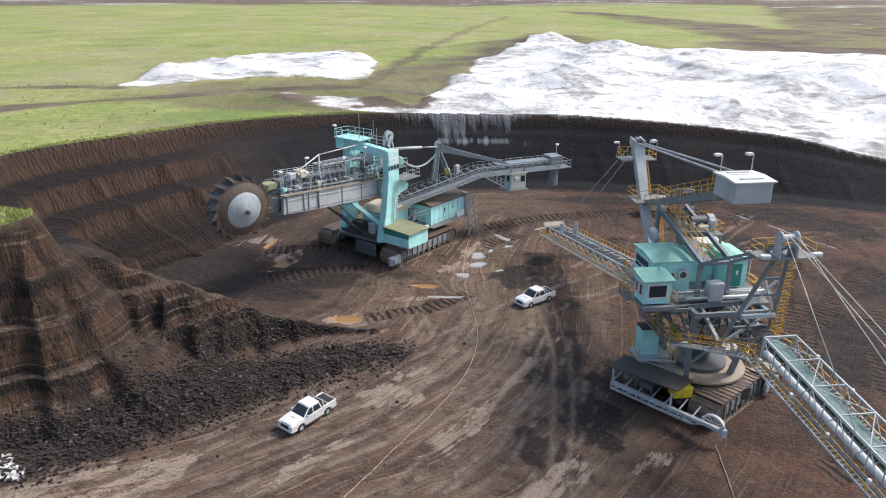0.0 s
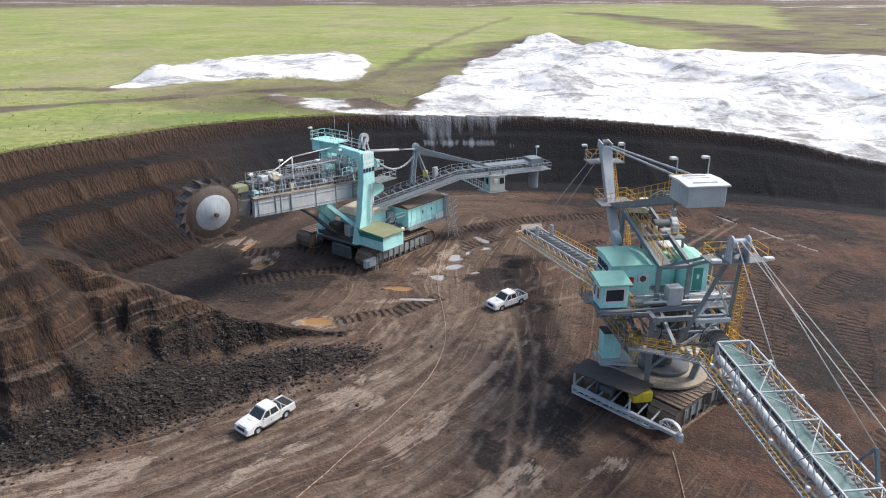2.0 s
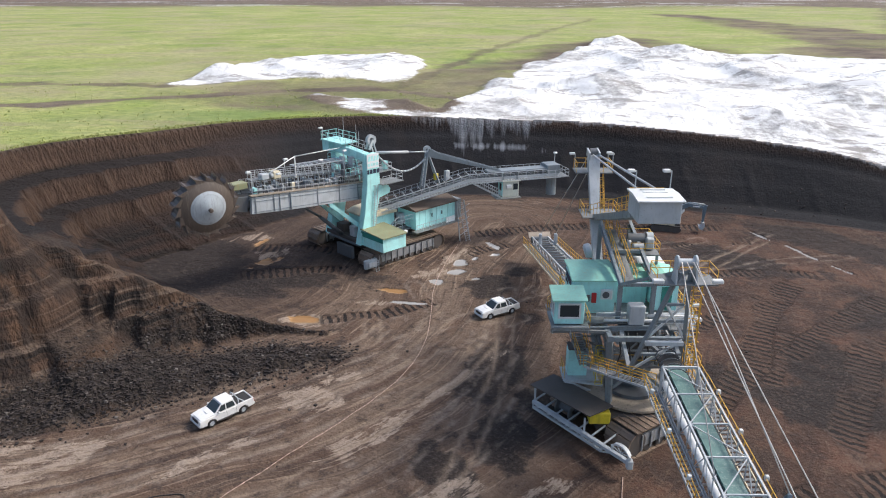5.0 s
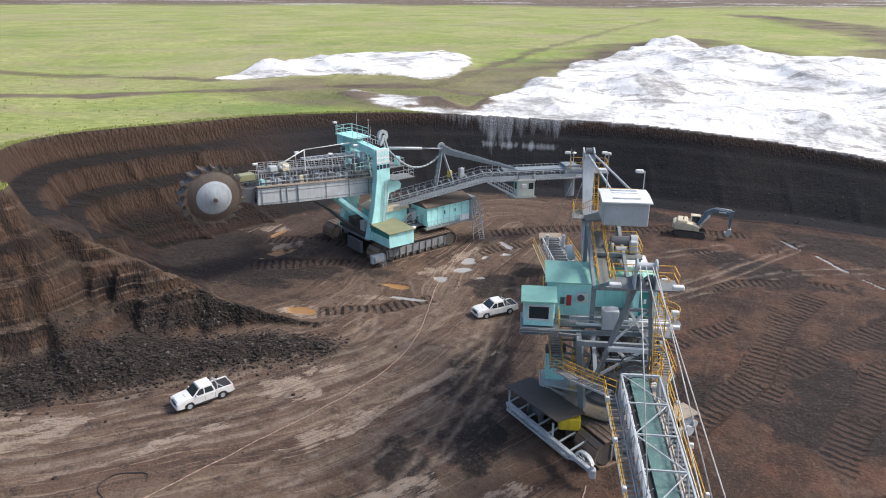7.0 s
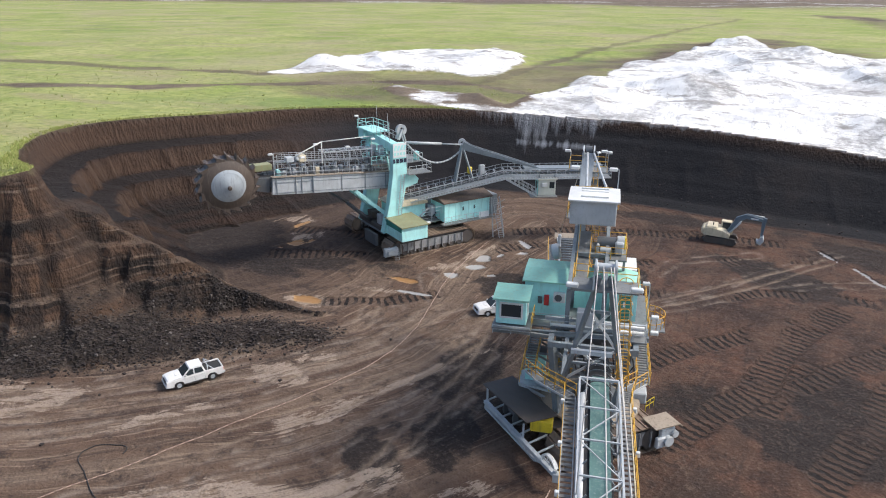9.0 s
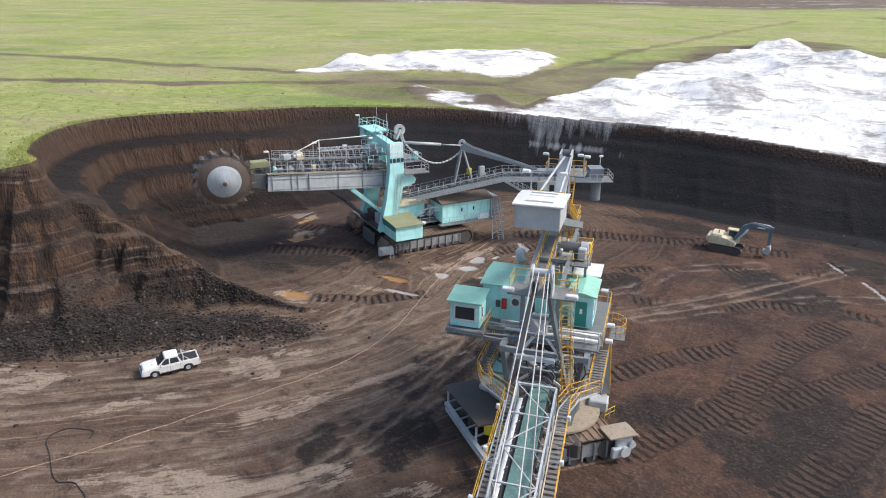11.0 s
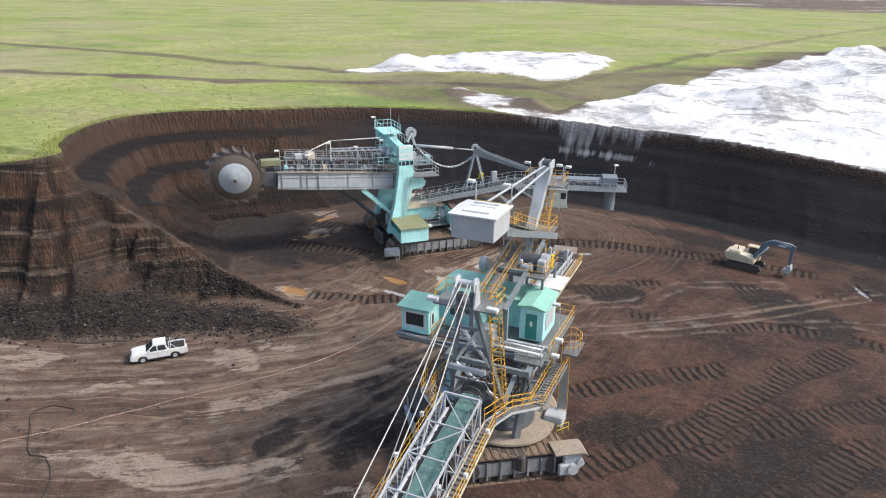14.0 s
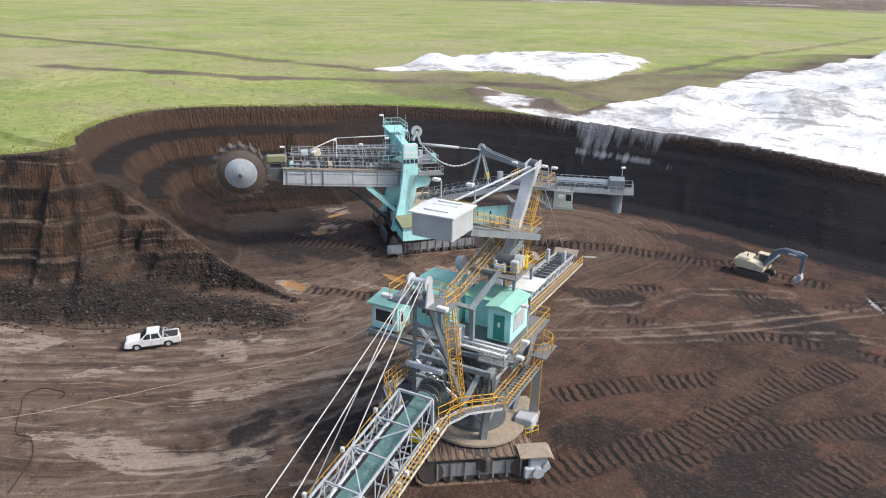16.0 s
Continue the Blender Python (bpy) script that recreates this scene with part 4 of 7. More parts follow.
def lamp_post(parent, p, h, mat=PALE, arm=(0.5, 0, 0)):
    p = Vector(p)
    t = p + Vector((0, 0, h))
    g = Geo().beam(p, t, 0.07).beam(t, t + Vector(arm), 0.06)
    ob = part("lamp_post", g, mat, parent)
    e = t + Vector(arm)
    part("floodlight", Geo().soft_box((e.x - 0.28, e.y - 0.2, e.z - 0.1), (e.x + 0.28, e.y + 0.2, e.z + 0.12), 0.04), WHITE, ob, "white floodlight housing")
    return ob


def crawler(parent, p, q, width, height, label="", plate_mat=TRACK):
    """A track of plates round a frame, from p to q at its foot."""
    p, q = Vector(p), Vector(q)
    d = (q - p).normalized()
    s = Vector((d.y, -d.x, 0))
    length = (q - p).length
    body = Geo()
    m = Matrix(((d.x, s.x, 0, p.x), (d.y, s.y, 0, p.y), (0, 0, 1, p.z), (0, 0, 0, 1)))
    r = height / 2
    body.prism([(r * 0.5, 0.35), (length - r * 0.5, 0.35), (length - r * 0.2, r), (length - r * 0.9, height - 0.3), (r * 0.9, height - 0.3), (r * 0.2, r)], -width * 0.32, width * 0.32, "y", m)
    frame_ob = part("crawler_frame", body, MUDDY, parent, label)
    for e in (-1, 1):
        g = Geo()
        g.box((r, e * width * 0.40 - 0.08, 0.75), (length - r, e * width * 0.40 + 0.08, height - 0.55), m)
        for k in range(int(length / 1.1)):
            x = r + 0.5 + k * 1.1
            if x < length - r:
                g.box((x - 0.07, e * width * 0.46 - 0.06, 0.5), (x + 0.07, e * width * 0.46 + 0.06, height - 0.5), m)
        part("side_frame", g, SPLASHED, frame_ob, "mud-splashed grey side frame")
    n = int((length - 2 * r) / 1.25) + 1
    for k in range(n):
        x = r + k * (length - 2 * r) / (n - 1)
        part("roller", Geo().lathe([(0.001, -width * 0.42), (0.5, -width * 0.42), (0.5, width * 0.42), (0.001, width * 0.42)], m @ Vector((x, 0, 0.62)), s, 16), MUDDY, frame_ob)
    for x in (r, length - r):
        part("sprocket", Geo().lathe([(0.001, -width * 0.44), (r * 0.8, -width * 0.44), (r * 0.8, width * 0.44), (0.001, width * 0.44)], m @ Vector((x, 0, r)), s, 20), MUDDY, frame_ob)
    # plates round the loop
    straight = length - 2 * r
    total = 2 * straight + 2 * math.pi * (r - 0.06)
    step_m = 0.62
    n = int(total / step_m)
    plate = Geo().box((-0.285, -width / 2, -0.05), (0.285, width / 2, 0.05)).box((0.17, -width / 2, 0.05), (0.285, width / 2, 0.13)).mesh("track_plate", plate_mat)
    for k in range(n):
        a = k * total / n
        if a < straight:
            loc, ang = (r + a, height - 0.06), 0.0
        elif a < straight + math.pi * r:
            th = (a - straight) / (r - 0.06)
            th = min(th, math.pi)
            loc, ang = (length - r + math.sin(th) * (r - 0.06), r + math.cos(th) * (r - 0.06)), th
        elif a < 2 * straight + math.pi * r:
            loc, ang = (length - r - (a - straight - math.pi * r), 0.06), math.pi
        else:
            th = min((a - 2 * straight - math.pi * r) / (r - 0.06), math.pi)
            loc, ang = (r - math.sin(th) * (r - 0.06), r - math.cos(th) * (r - 0.06)), math.pi + th
        ob = new("track_plate", plate)
        ob.parent = frame_ob
        ob.matrix_local = m @ Matrix.Translation((loc[0], 0, loc[1])) @ Matrix.Rotation(ang, 4, "Y")
    return frame_ob


def window(parent, lo, hi, axis, out, frame_mat=WHITE, name="window"):
    """A framed pane on a wall: lo and hi span it; axis is the wall's normal axis and out the side it faces."""
    lo, hi = list(lo), list(hi)
    i = "xyz".index(axis)
    pane_lo, pane_hi = lo[:], hi[:]
    pane_lo[i], pane_hi[i] = sorted((lo[i], lo[i] + 0.03 * out))
    ob = part(name, Geo().box(pane_lo, pane_hi), GLASS, parent, "dark glazed pane")
    g = Geo()
    j = [k for k in range(3) if k != i]
    for a, b in ((j[0], j[1]), (j[1], j[0])):
        for side in (lo[a], hi[a]):
            l, h = lo[:], hi[:]
            l[i], h[i] = sorted((lo[i], lo[i] + 0.07 * out))
            l[a], h[a] = side - 0.07, side + 0.07
            l[b], h[b] = lo[b] - 0.07, hi[b] + 0.07
            if a == j[1]:
                l[b], h[b] = lo[b] + 0.07, hi[b] - 0.07
            g.box(l, h)
    part("window_frame", g, frame_mat, ob)
    return ob


def letters(parent, text, m, size, mat, name="lettering"):
    """Bars in the colour of a maker's mark: three slanted strokes and blocks, no words."""
    g = Geo()
    x = 0.0
    for w in text:
        g.box((x, -0.015, 0), (x + w * size, 0.015, size), m)
        x += w * size + 0.22 * size
    return part(name, g, mat, parent)

# ---- bucket-wheel excavator ----
def bucket_wheel_excavator():
    top = thing("bucket_wheel_excavator", pose(-5, 93, 1.1, 0, 0, 51.7), "teal and grey bucket-wheel excavator on muddy crawlers at the pit face", "excavator")
    # undercarriage
    crawler(top, (-6.0, -1.6, -0.05), (7.7, -1.6, -0.05), 2.6, 2.4)
    crawler(top, (-6.0, 10.6, 0.1), (7.7, 10.6, 0.1), 2.6, 2.4)
    g = Geo().soft_box((-3.5, -0.2, 1.2), (4.6, 9.2, 2.6), 0.15)
    under = part("undercarriage", g, MUDDY, top, "mud-caked undercarriage frame")
    part("drive_box", Geo().soft_box((-6.9, -3.2, 0.5), (-4.9, -2.6, 1.7), 0.1).soft_box((-6.6, -3.5, 0.8), (-5.4, -3.2, 1.5), 0.08), PALE, under, "grey dusty drive gearbox")
    ladder(under, (-5.2, -3.5, 0.0), (-5.2, -3.4, 1.5), PALE, 0.5, False)
    part("front_plate", Geo().box((-6.6, 0.2, 1.1), (-6.2, 3.6, 2.7)), DARK_STEEL, under)
    part("turntable", Geo().lathe([(0.001, 2.6), (3.4, 2.6), (3.6, 2.8), (3.6, 3.3), (3.3, 3.5), (0.001, 3.5)], (0.6, 4.0, 0), (0, 0, 1), 40), DARK_STEEL, under)
    deck = part("deck", Geo().soft_box((-5.6, 0.6, 3.0), (11.0, 7.4, 3.55), 0.06), MUDDY, top, "steel deck of the revolving platform")
    rail(deck, [(-0.8, -0.4, 3.4), (3.3, -0.4, 3.4)], PALE)
    part("side_walkway", Geo().box((-1.1, -0.6, 3.3), (3.4, 0.6, 3.42)), GRATE, deck)
    for u in (-5.2, -1.0, 3.2, 7.4):
        part("deck_beam", Geo().ibeam((u, 0.4, 2.8), (u, 7.6, 2.8), 0.3, 0.55), STEEL, deck)
    # portal tower
    tower = part("tower", Geo().beam((-3.6, 0.0, 14.6), (-3.6, 7.4, 15.2), 1.0, 1.1), TEAL, top, "teal portal tower")
    for v, z_top in ((0.1, 14.2), (7.2, 14.4)):
        g = Geo()
        # leg with a wide foot, a slant towards the tail and a shoulder
        g.prism([(-5.6, 2.9), (-3.5, 2.9), (-2.9, 5.4), (-2.1, 8.9), (-0.3, 9.3), (-0.1, 9.9), (-0.5, 10.4), (-1.9, 10.7), (-2.0, z_top + 0.8), (-3.9, z_top + 0.8), (-4.0, 11.0), (-4.6, 7.0)], v - 0.52, v + 0.52, "y")
        leg = part("tower_leg", g, TEAL, tower)
        if v < 1:
            part("sign_board", Geo().box((-3.95, v - 0.58, 13.2), (-2.0, v - 0.52, 15.1)), MARK_WHITE, leg, "white sign band with unreadable marks")
            letters(leg, [0.55, 0.75, 0.9, 0.75], pose(-3.95, v - 0.55, 12.45), 0.55, MARK, "mark")
            g = Geo()
            for k in range(4):
                g.prism([(-3.85 + k * 0.46, 14.15), (-3.55 + k * 0.46, 14.15), (-3.35 + k * 0.46, 14.8), (-3.65 + k * 0.46, 14.8)], v - 0.605, v - 0.58, "y")
                g.box((-3.85 + k * 0.46, v - 0.605, 13.5), (-3.55 + k * 0.46, v - 0.58, 13.85))
            part("mark", g, TEAL, leg)
        # braced shoulder platform
        plat = part("platform", Geo().box((-2.0, v - 1.3, 10.75), (1.6, v + 1.3, 10.85)), GRATE, leg)
        rail(plat, [(-1.9, v - 1.2, 10.85), (1.5, v - 1.2, 10.85), (1.5, v + 1.2, 10.85)], PALE)
    head = part("top_platform", Geo().box((-4.9, 3.8, 15.9), (-2.2, 8.6, 16.05)).box((-4.7, 6.9, 14.5), (-2.5, 8.5, 15.9)), TEAL, tower)
    rail(head, [(-4.8, 4.0, 16.05), (-4.8, 8.5, 16.05), (-2.3, 8.5, 16.05), (-2.3, 4.0, 16.05)], TEAL)
    rail(tower, [(-4.2, 0.0, 15.4), (-4.2, 3.8, 15.6)], PALE)
    rail(tower, [(-3.0, 0.0, 15.4), (-3.0, 3.8, 15.6)], PALE)
    for u, v, h in ((-3.4, 5.2, 3.4), (-2.8, 3.2, 2.6), (-3.6, 6.0, 1.8), (-3.0, 2.4, 1.7)):
        part("antenna", Geo().tube((u, v, 15.9), (u, v, 15.9 + h), 0.035, 0.02, 6), PALE, tower)
    lamp_post(tower, (-4.8, 8.2, 16.0), 1.6, PALE, (-0.3, 0, 0))
    rnd = random.Random(21)
    base = part("slewing_housing", Geo().soft_box((-2.6, 1.6, 3.55), (2.2, 6.2, 5.6), 0.12), TEAL, top, "teal housing over the slewing drive")
    part("cover_sheet", Geo().prism([(-2.9, 5.62), (2.3, 5.62), (2.4, 5.9), (0.8, 6.35), (-1.4, 6.2), (-2.9, 5.8)], 1.3, 6.4, "y"), SAND, base, "dusty sand-coloured cover sheet")
    for u, v, a, b, c, mt in ((-5.2, 1.4, 1.2, 1.1, 1.4, PALE), (-5.0, 4.2, 1.5, 1.6, 1.1, MUDDY), (2.7, 1.0, 0.7, 1.0, 1.7, PALE), (2.6, 5.2, 1.1, 1.6, 1.3, DARK_STEEL), (8.2, 3.2, 1.8, 1.4, 1.6, PALE), (5.2, 4.0, 2.0, 2.4, 2.2, STEEL)):
        part("deck_cabinet", Geo().soft_box((u, v, 3.56), (u + a, v + b, 3.56 + c), 0.06), mt, deck)
    for k in range(7):
        u, v = -4.6 + k * 1.25, 0.75 + 0.25 * (k % 3)
        part("pipe_run", Geo().tube((u, v, 3.7 + 0.12 * (k % 2)), (u + 1.9, v + rnd.uniform(-0.3, 0.6), 3.8 + rnd.uniform(0, 1.6)), 0.08, n=8), rnd.choice((PALE, DARK_STEEL)), deck)
    for v in (1.2, 6.2):
        part("boom_strut", Geo().beam((-3.2, v, 4.0), (-8.6, v + (0.7 if v < 3 else -0.7), 8.9), 0.42, 0.5), TEAL, top, "teal inclined strut under the boom")
    # service decks round the tower, with their rails
    for z, u0, u1, v0, v1 in ((11.9, -1.9, 1.4, 0.9, 6.5), (13.3, -5.3, -3.9, 0.8, 6.6), (12.3, -6.6, -4.2, 0.7, 3.4)):
        sd = part("service_deck", Geo().box((u0, v0, z), (u1, v1, z + 0.08)), GRATE, tower)
        rail(sd, [(u0 + 0.05, v0 + 0.05, z + 0.08), (u1 - 0.05, v0 + 0.05, z + 0.08), (u1 - 0.05, v1 - 0.05, z + 0.08), (u0 + 0.05, v1 - 0.05, z + 0.08)], rnd.choice((TEAL, PALE)), gap=0.8)
        for k in range(3):
            u = u0 + 0.4 + (u1 - u0 - 0.9) * k / 2
            v = rnd.uniform(v0 + 0.6, v1 - 1.0)
            part("deck_cabinet", Geo().soft_box((u - 0.25, v, z + 0.08), (u + 0.3, v + 0.7, z + rnd.uniform(0.7, 1.4)), 0.04), rnd.choice((TEAL, PALE, DARK_STEEL)), sd)
    for v in (1.1, 6.3):
        part("brace", Geo().beam((-3.4, v, 8.0), (-3.2, 3.7 + (v - 3.7) * 0.2, 14.6), 0.16).beam((-3.6, v, 14.3), (-1.2, v, 10.9), 0.14), TEAL, tower)
    ladder(tower, (-3.2, -0.6, 5.2), (-2.6, -0.6, 10.8), PALE, 0.5, True, side=(1, 0, 0))
    # sheave on the tower's head
    g = Geo().lathe([(0.35, -0.18), (0.75, -0.22), (0.75, 0.22), (0.35, 0.18), (0.35, -0.18)], (-1.6, 1.6, 16.4), (0, 1, 0), 22)
    sheave = part("sheave", g, PALE, tower, "pale steel sheave")
    part("sheave_bracket", Geo().beam((-2.2, 1.25, 15.2), (-1.6, 1.25, 16.5), 0.2, 0.3).beam((-2.2, 1.95, 15.2), (-1.6, 1.95, 16.5), 0.2, 0.3).beam((-1.0, 1.25, 14.6), (-1.6, 1.25, 16.5), 0.16).beam((-1.0, 1.95, 14.6), (-1.6, 1.95, 16.5), 0.16), PALE, sheave)
    # bucket-wheel boom
    def bz(u):
        return 12.2 + (u + 19.7) * -0.078

    boom = part("wheel_boom", Geo().box((-20.0, 2.2, 10.2), (-0.5, 5.2, 10.35), None).beam((-20.5, 3.7, bz(-20.5) - 1.5), (1.0, 3.7, bz(1.0) - 1.5), 2.6, 0.2), DARK_STEEL, top, "grey plate-girder boom of the bucket wheel")
    for v, out in ((1.75, -1), (5.65, 1)):
        g = Geo().beam((-14.6, v, bz(-14.6) - 1.15), (0.2, v, bz(0.2) - 1.15), 0.5, 2.3).beam((-19.9, v, bz(-19.9) - 1.2), (-14.6, v, bz(-14.6) - 1.2), 0.46, 2.0, h2=2.2)
        girder = part("side_girder", g, PALE, boom, "pale grey plate girder")
        y = v + out * 0.27
        for u in (-19.4, -16.9, -16.1, -14.6, -10.6, -7.2, -4.2):
            part("stiffener", Geo().beam((u, y, bz(u) - 2.2), (u, y, bz(u) - 0.1), 0.13 if u != -14.6 else 0.32, 0.1), STEEL, girder)
        for dz in (-0.22, -0.62, -1.95):
            part("stiffener", Geo().beam((-19.7, y, bz(-19.7) + dz - 0.05), (-0.5, y, bz(-0.5) + dz), 0.06, 0.07), STEEL, girder)
        part("flange", Geo().beam((-19.9, v, bz(-19.9) + 0.03), (0.2, v, bz(0.2) + 0.03), 0.75, 0.08), BEIGE, girder, "dusty rust-stained top flange")
        rail(girder, [(-19.0, v + out * 0.3, bz(-19.0) + 0.07), (-9.5, v + out * 0.3, bz(-9.5) + 0.07), (-0.8, v + out * 0.3, bz(-0.8) + 0.07)], PALE, gap=1.0, h=1.1)
    part("conveyor_belt", Geo().beam((-21.5, 3.7, bz(-21.5) - 0.35), (0.8, 3.7, bz(0.8) - 0.35), 1.5, 0.1), RUBBER, boom, "dark conveyor belt inside the boom")
    for k in range(16):
        u = -19.5 + k * 1.25
        part("idler_frame", Geo().beam((u, 2.1, bz(u) - 0.55), (u, 5.3, bz(u) - 0.55), 0.1).beam((u, 2.9, bz(u) - 0.5), (u, 2.5, bz(u) + 0.25), 0.07).beam((u, 4.5, bz(u) - 0.5), (u, 4.9, bz(u) + 0.25), 0.07), DARK_STEEL, boom)
    up = 1.35
    wk = part("upper_walkway", Geo().beam((-18.6, 4.2, bz(-18.6) + up), (-5.0, 4.2, bz(-5.0) + up), 1.1, 0.1), GRATE, boom)
    rail(wk, [(-18.4, 3.7, bz(-18.4) + up), (-5.2, 3.7, bz(-5.2) + up)], PALE, gap=1.0)
    rail(wk, [(-18.4, 4.8, bz(-18.4) + up), (-5.2, 4.8, bz(-5.2) + up)], PALE, gap=1.0)
    for k in range(9):
        u = -18.3 + k * 1.6
        part("support", Geo().beam((u, 3.8, bz(u) - 0.2), (u, 3.8, bz(u) + up), 0.12).beam((u, 4.7, bz(u) - 0.2), (u, 4.7, bz(u) + up), 0.12), PALE, wk)
    # lattice guard above the belt near the tower
    lat = part("lattice_guard", Geo().beam((-12.2, 3.2, bz(-12) + 2.6), (-5.2, 3.2, bz(-5) + 2.9), 0.12).beam((-12.2, 5.0, bz(-12) + 2.6), (-5.2, 5.0, bz(-5) + 2.9), 0.12), PALE, boom)
    for k in range(9):
        u = -12.2 + k * 0.87
        z = bz(u) + 2.62 + k * 0.03
        part("lattice_bar", Geo().beam((u, 3.2, z), (u, 5.0, z), 0.08).beam((u, 3.2, z), (u + 0.4, 3.2, bz(u) + up), 0.07).beam((u, 5.0, z), (u + 0.87, 3.2, z), 0.05), PALE, lat)
    part("equipment", Geo().soft_box((-15.6, 3.3, bz(-15) + 1.4), (-14.6, 4.7, bz(-15) + 2.3), 0.08), SAND, boom, "yellowish drive motor")
    part("equipment", Geo().soft_box((-17.3, 3.2, bz(-17) + 1.4), (-16.3, 4.2, bz(-17) + 2.1), 0.08).tube((-16.0, 3.6, bz(-16) + 1.8), (-15.6, 3.6, bz(-16) + 1.8), 0.3), PALE, boom)
    rb_ = random.Random(8)
    for k in range(20):
        u = -18.6 + k * 0.72
        v = rb_.choice((2.5, 2.9, 5.0, 5.3))
        hgt = rb_.uniform(0.3, 1.1)
        z = bz(u) + 0.02
        if k % 3 == 0:
            part("motor", Geo().tube((u, v - 0.35, z + 0.4), (u, v + 0.35, z + 0.4), 0.26, n=12).soft_box((u - 0.3, v - 0.25, z - 0.3), (u + 0.3, v + 0.25, z + 0.16), 0.04), rb_.choice((PALE, TEAL, DARK_STEEL)), boom)
        elif k % 3 == 1:
            part("junction_box", Geo().soft_box((u - 0.22, v - 0.2, z - 0.5), (u + 0.28, v + 0.2, z + hgt), 0.04), rb_.choice((PALE, STEEL, SAND)), boom)
        else:
            part("guard_hoop", Geo().path([(u, 2.2, z - 0.4), (u, 2.3, z + 0.7), (u, 5.1, z + 0.7), (u, 5.2, z - 0.4)], 0.045, 6), PALE, boom)
    for v in (2.35, 5.05):
        part("conduit", Geo().tube((-19.2, v, bz(-19.2) + 0.25), (-1.0, v, bz(-1.0) + 0.25), 0.09, n=8), DARK_STEEL, boom)
    part("green_cabinet", Geo().soft_box((-21.8, 3.4, 12.7), (-19.2, 4.8, 13.5), 0.06), RUST_ROOF, boom, "green equipment cover by the wheel")
    lamp_post(boom, (-19.4, 2.0, bz(-19.4)), 2.9, PALE, (-0.4, -0.2, 0))
    lamp_post(boom, (-15.3, 2.0, bz(-15)), 2.3, PALE, (-0.3, 0.1, 0))
    lamp_post(boom, (-9.0, 2.4, bz(-9)), 3.4, PALE, (-0.2, 0, 0))
    lamp_post(boom, (-12.5, 5.8, bz(-12)), 3.2, PALE, (0.2, 0, 0))
    lamp_post(boom, (-5.9, 2.0, bz(-6)), 4.4, PALE, (0.2, 0, 0))
    part("stay_rod", Geo().tube((-12.4, 3.4, bz(-12) + 4.0), (-4.4, 4.4, 15.4), 0.06).tube((-12.4, 3.4, bz(-12) + 4.0), (-17.6, 3.4, bz(-17) + 1.5), 0.07).beam((-12.4, 3.4, bz(-12) + 1.2), (-12.4, 3.4, bz(-12) + 4.0), 0.12), WHITE, boom, "pale stay rod with its post")
    part("tilt_cylinder", Geo().tube((-12.2, 3.7, bz(-12) - 2.4), (-9.0, 3.7, 6.8), 0.16).tube((-9.0, 3.7, 6.8), (-5.6, 3.7, 3.6), 0.28), DARK_STEEL, boom, "dark hydraulic tilt cylinder")
    for v in (2.3, 5.1):
        part("fork_arm", Geo().beam((-20.0, v, bz(-20) - 1.1), (-25.0, v + (0.5 if v < 3 else -0.2), 11.9), 0.4, 1.9, h2=0.9), DARK_STEEL, boom, "dark fork arm that carries the wheel")
    # the wheel
    c = Vector((-25.2, 2.0, 11.9))
    ax = Vector((0.10, 1.0, 0.12)).normalized()
    wheel = part("bucket_wheel", Geo().lathe([(3.2, 0.05), (3.3, -0.05), (3.3, 1.5), (2.4, 1.5), (2.2, 1.2)], c, ax, 56), MUDDY, top, "bucket wheel with a polished grey disc")
    part("rim_ring", Geo().lathe([(2.05, -0.34), (2.2, -0.30), (3.2, 0.0), (3.28, 0.06), (3.2, 0.12), (2.1, -0.2)], c, ax, 56), WORN, wheel, "worn brown outer ring")
    part("disc", Geo().lathe([(0.001, -0.98), (0.3, -0.97), (0.7, -0.86), (1.3, -0.66), (1.75, -0.47), (1.8, -0.46), (1.86, -0.40), (2.04, -0.36), (2.1, -0.30), (2.1, -0.1)], c, ax, 56), DULLGREY, wheel, "pale grey steel dish")
    part("hub", Geo().lathe([(0.001, -1.3), (0.2, -1.3), (0.26, -1.22), (0.26, -0.95), (0.42, -0.92)], c, ax, 24), WORN, wheel, "rusty hub boss")
    s = ax.cross(Vector((0, 0, 1))).normalized()
    u = s.cross(ax)
    for k in range(18):
        a = 2 * math.pi * k / 18
        r_, t_ = s * math.cos(a) + u * math.sin(a), -s * math.sin(a) + u * math.cos(a)
        m = Matrix(((t_.x, ax.x, r_.x, c.x), (t_.y, ax.y, r_.y, c.y), (t_.z, ax.z, r_.z, c.z), (0, 0, 0, 1)))
        g = Geo()
        prof = [(-0.42, 3.0), (0.30, 3.0), (0.55, 3.35), (0.62, 3.72), (0.50, 3.72), (0.36, 3.45), (-0.30, 3.20)]
        g.prism(prof, 0.0, 1.45, "y", m)
        g.prism([(-0.42, 3.0), (0.5, 3.1), (0.60, 3.68), (0.1, 3.48), (-0.35, 3.25)], -0.05, 0.03, "y", m)
        g.prism([(-0.42, 3.0), (0.5, 3.1), (0.60, 3.68), (0.1, 3.48), (-0.35, 3.25)], 1.42, 1.5, "y", m)
        b = part("bucket", g, WORN, wheel)
        teeth = Geo()
        for e in (0.1, 0.5, 0.9, 1.3):
            teeth.prism([(0.5, 3.65), (0.66, 3.65), (0.76, 3.9)], e - 0.07, e + 0.07, "y", m)
        part("teeth", teeth, WORN, b)
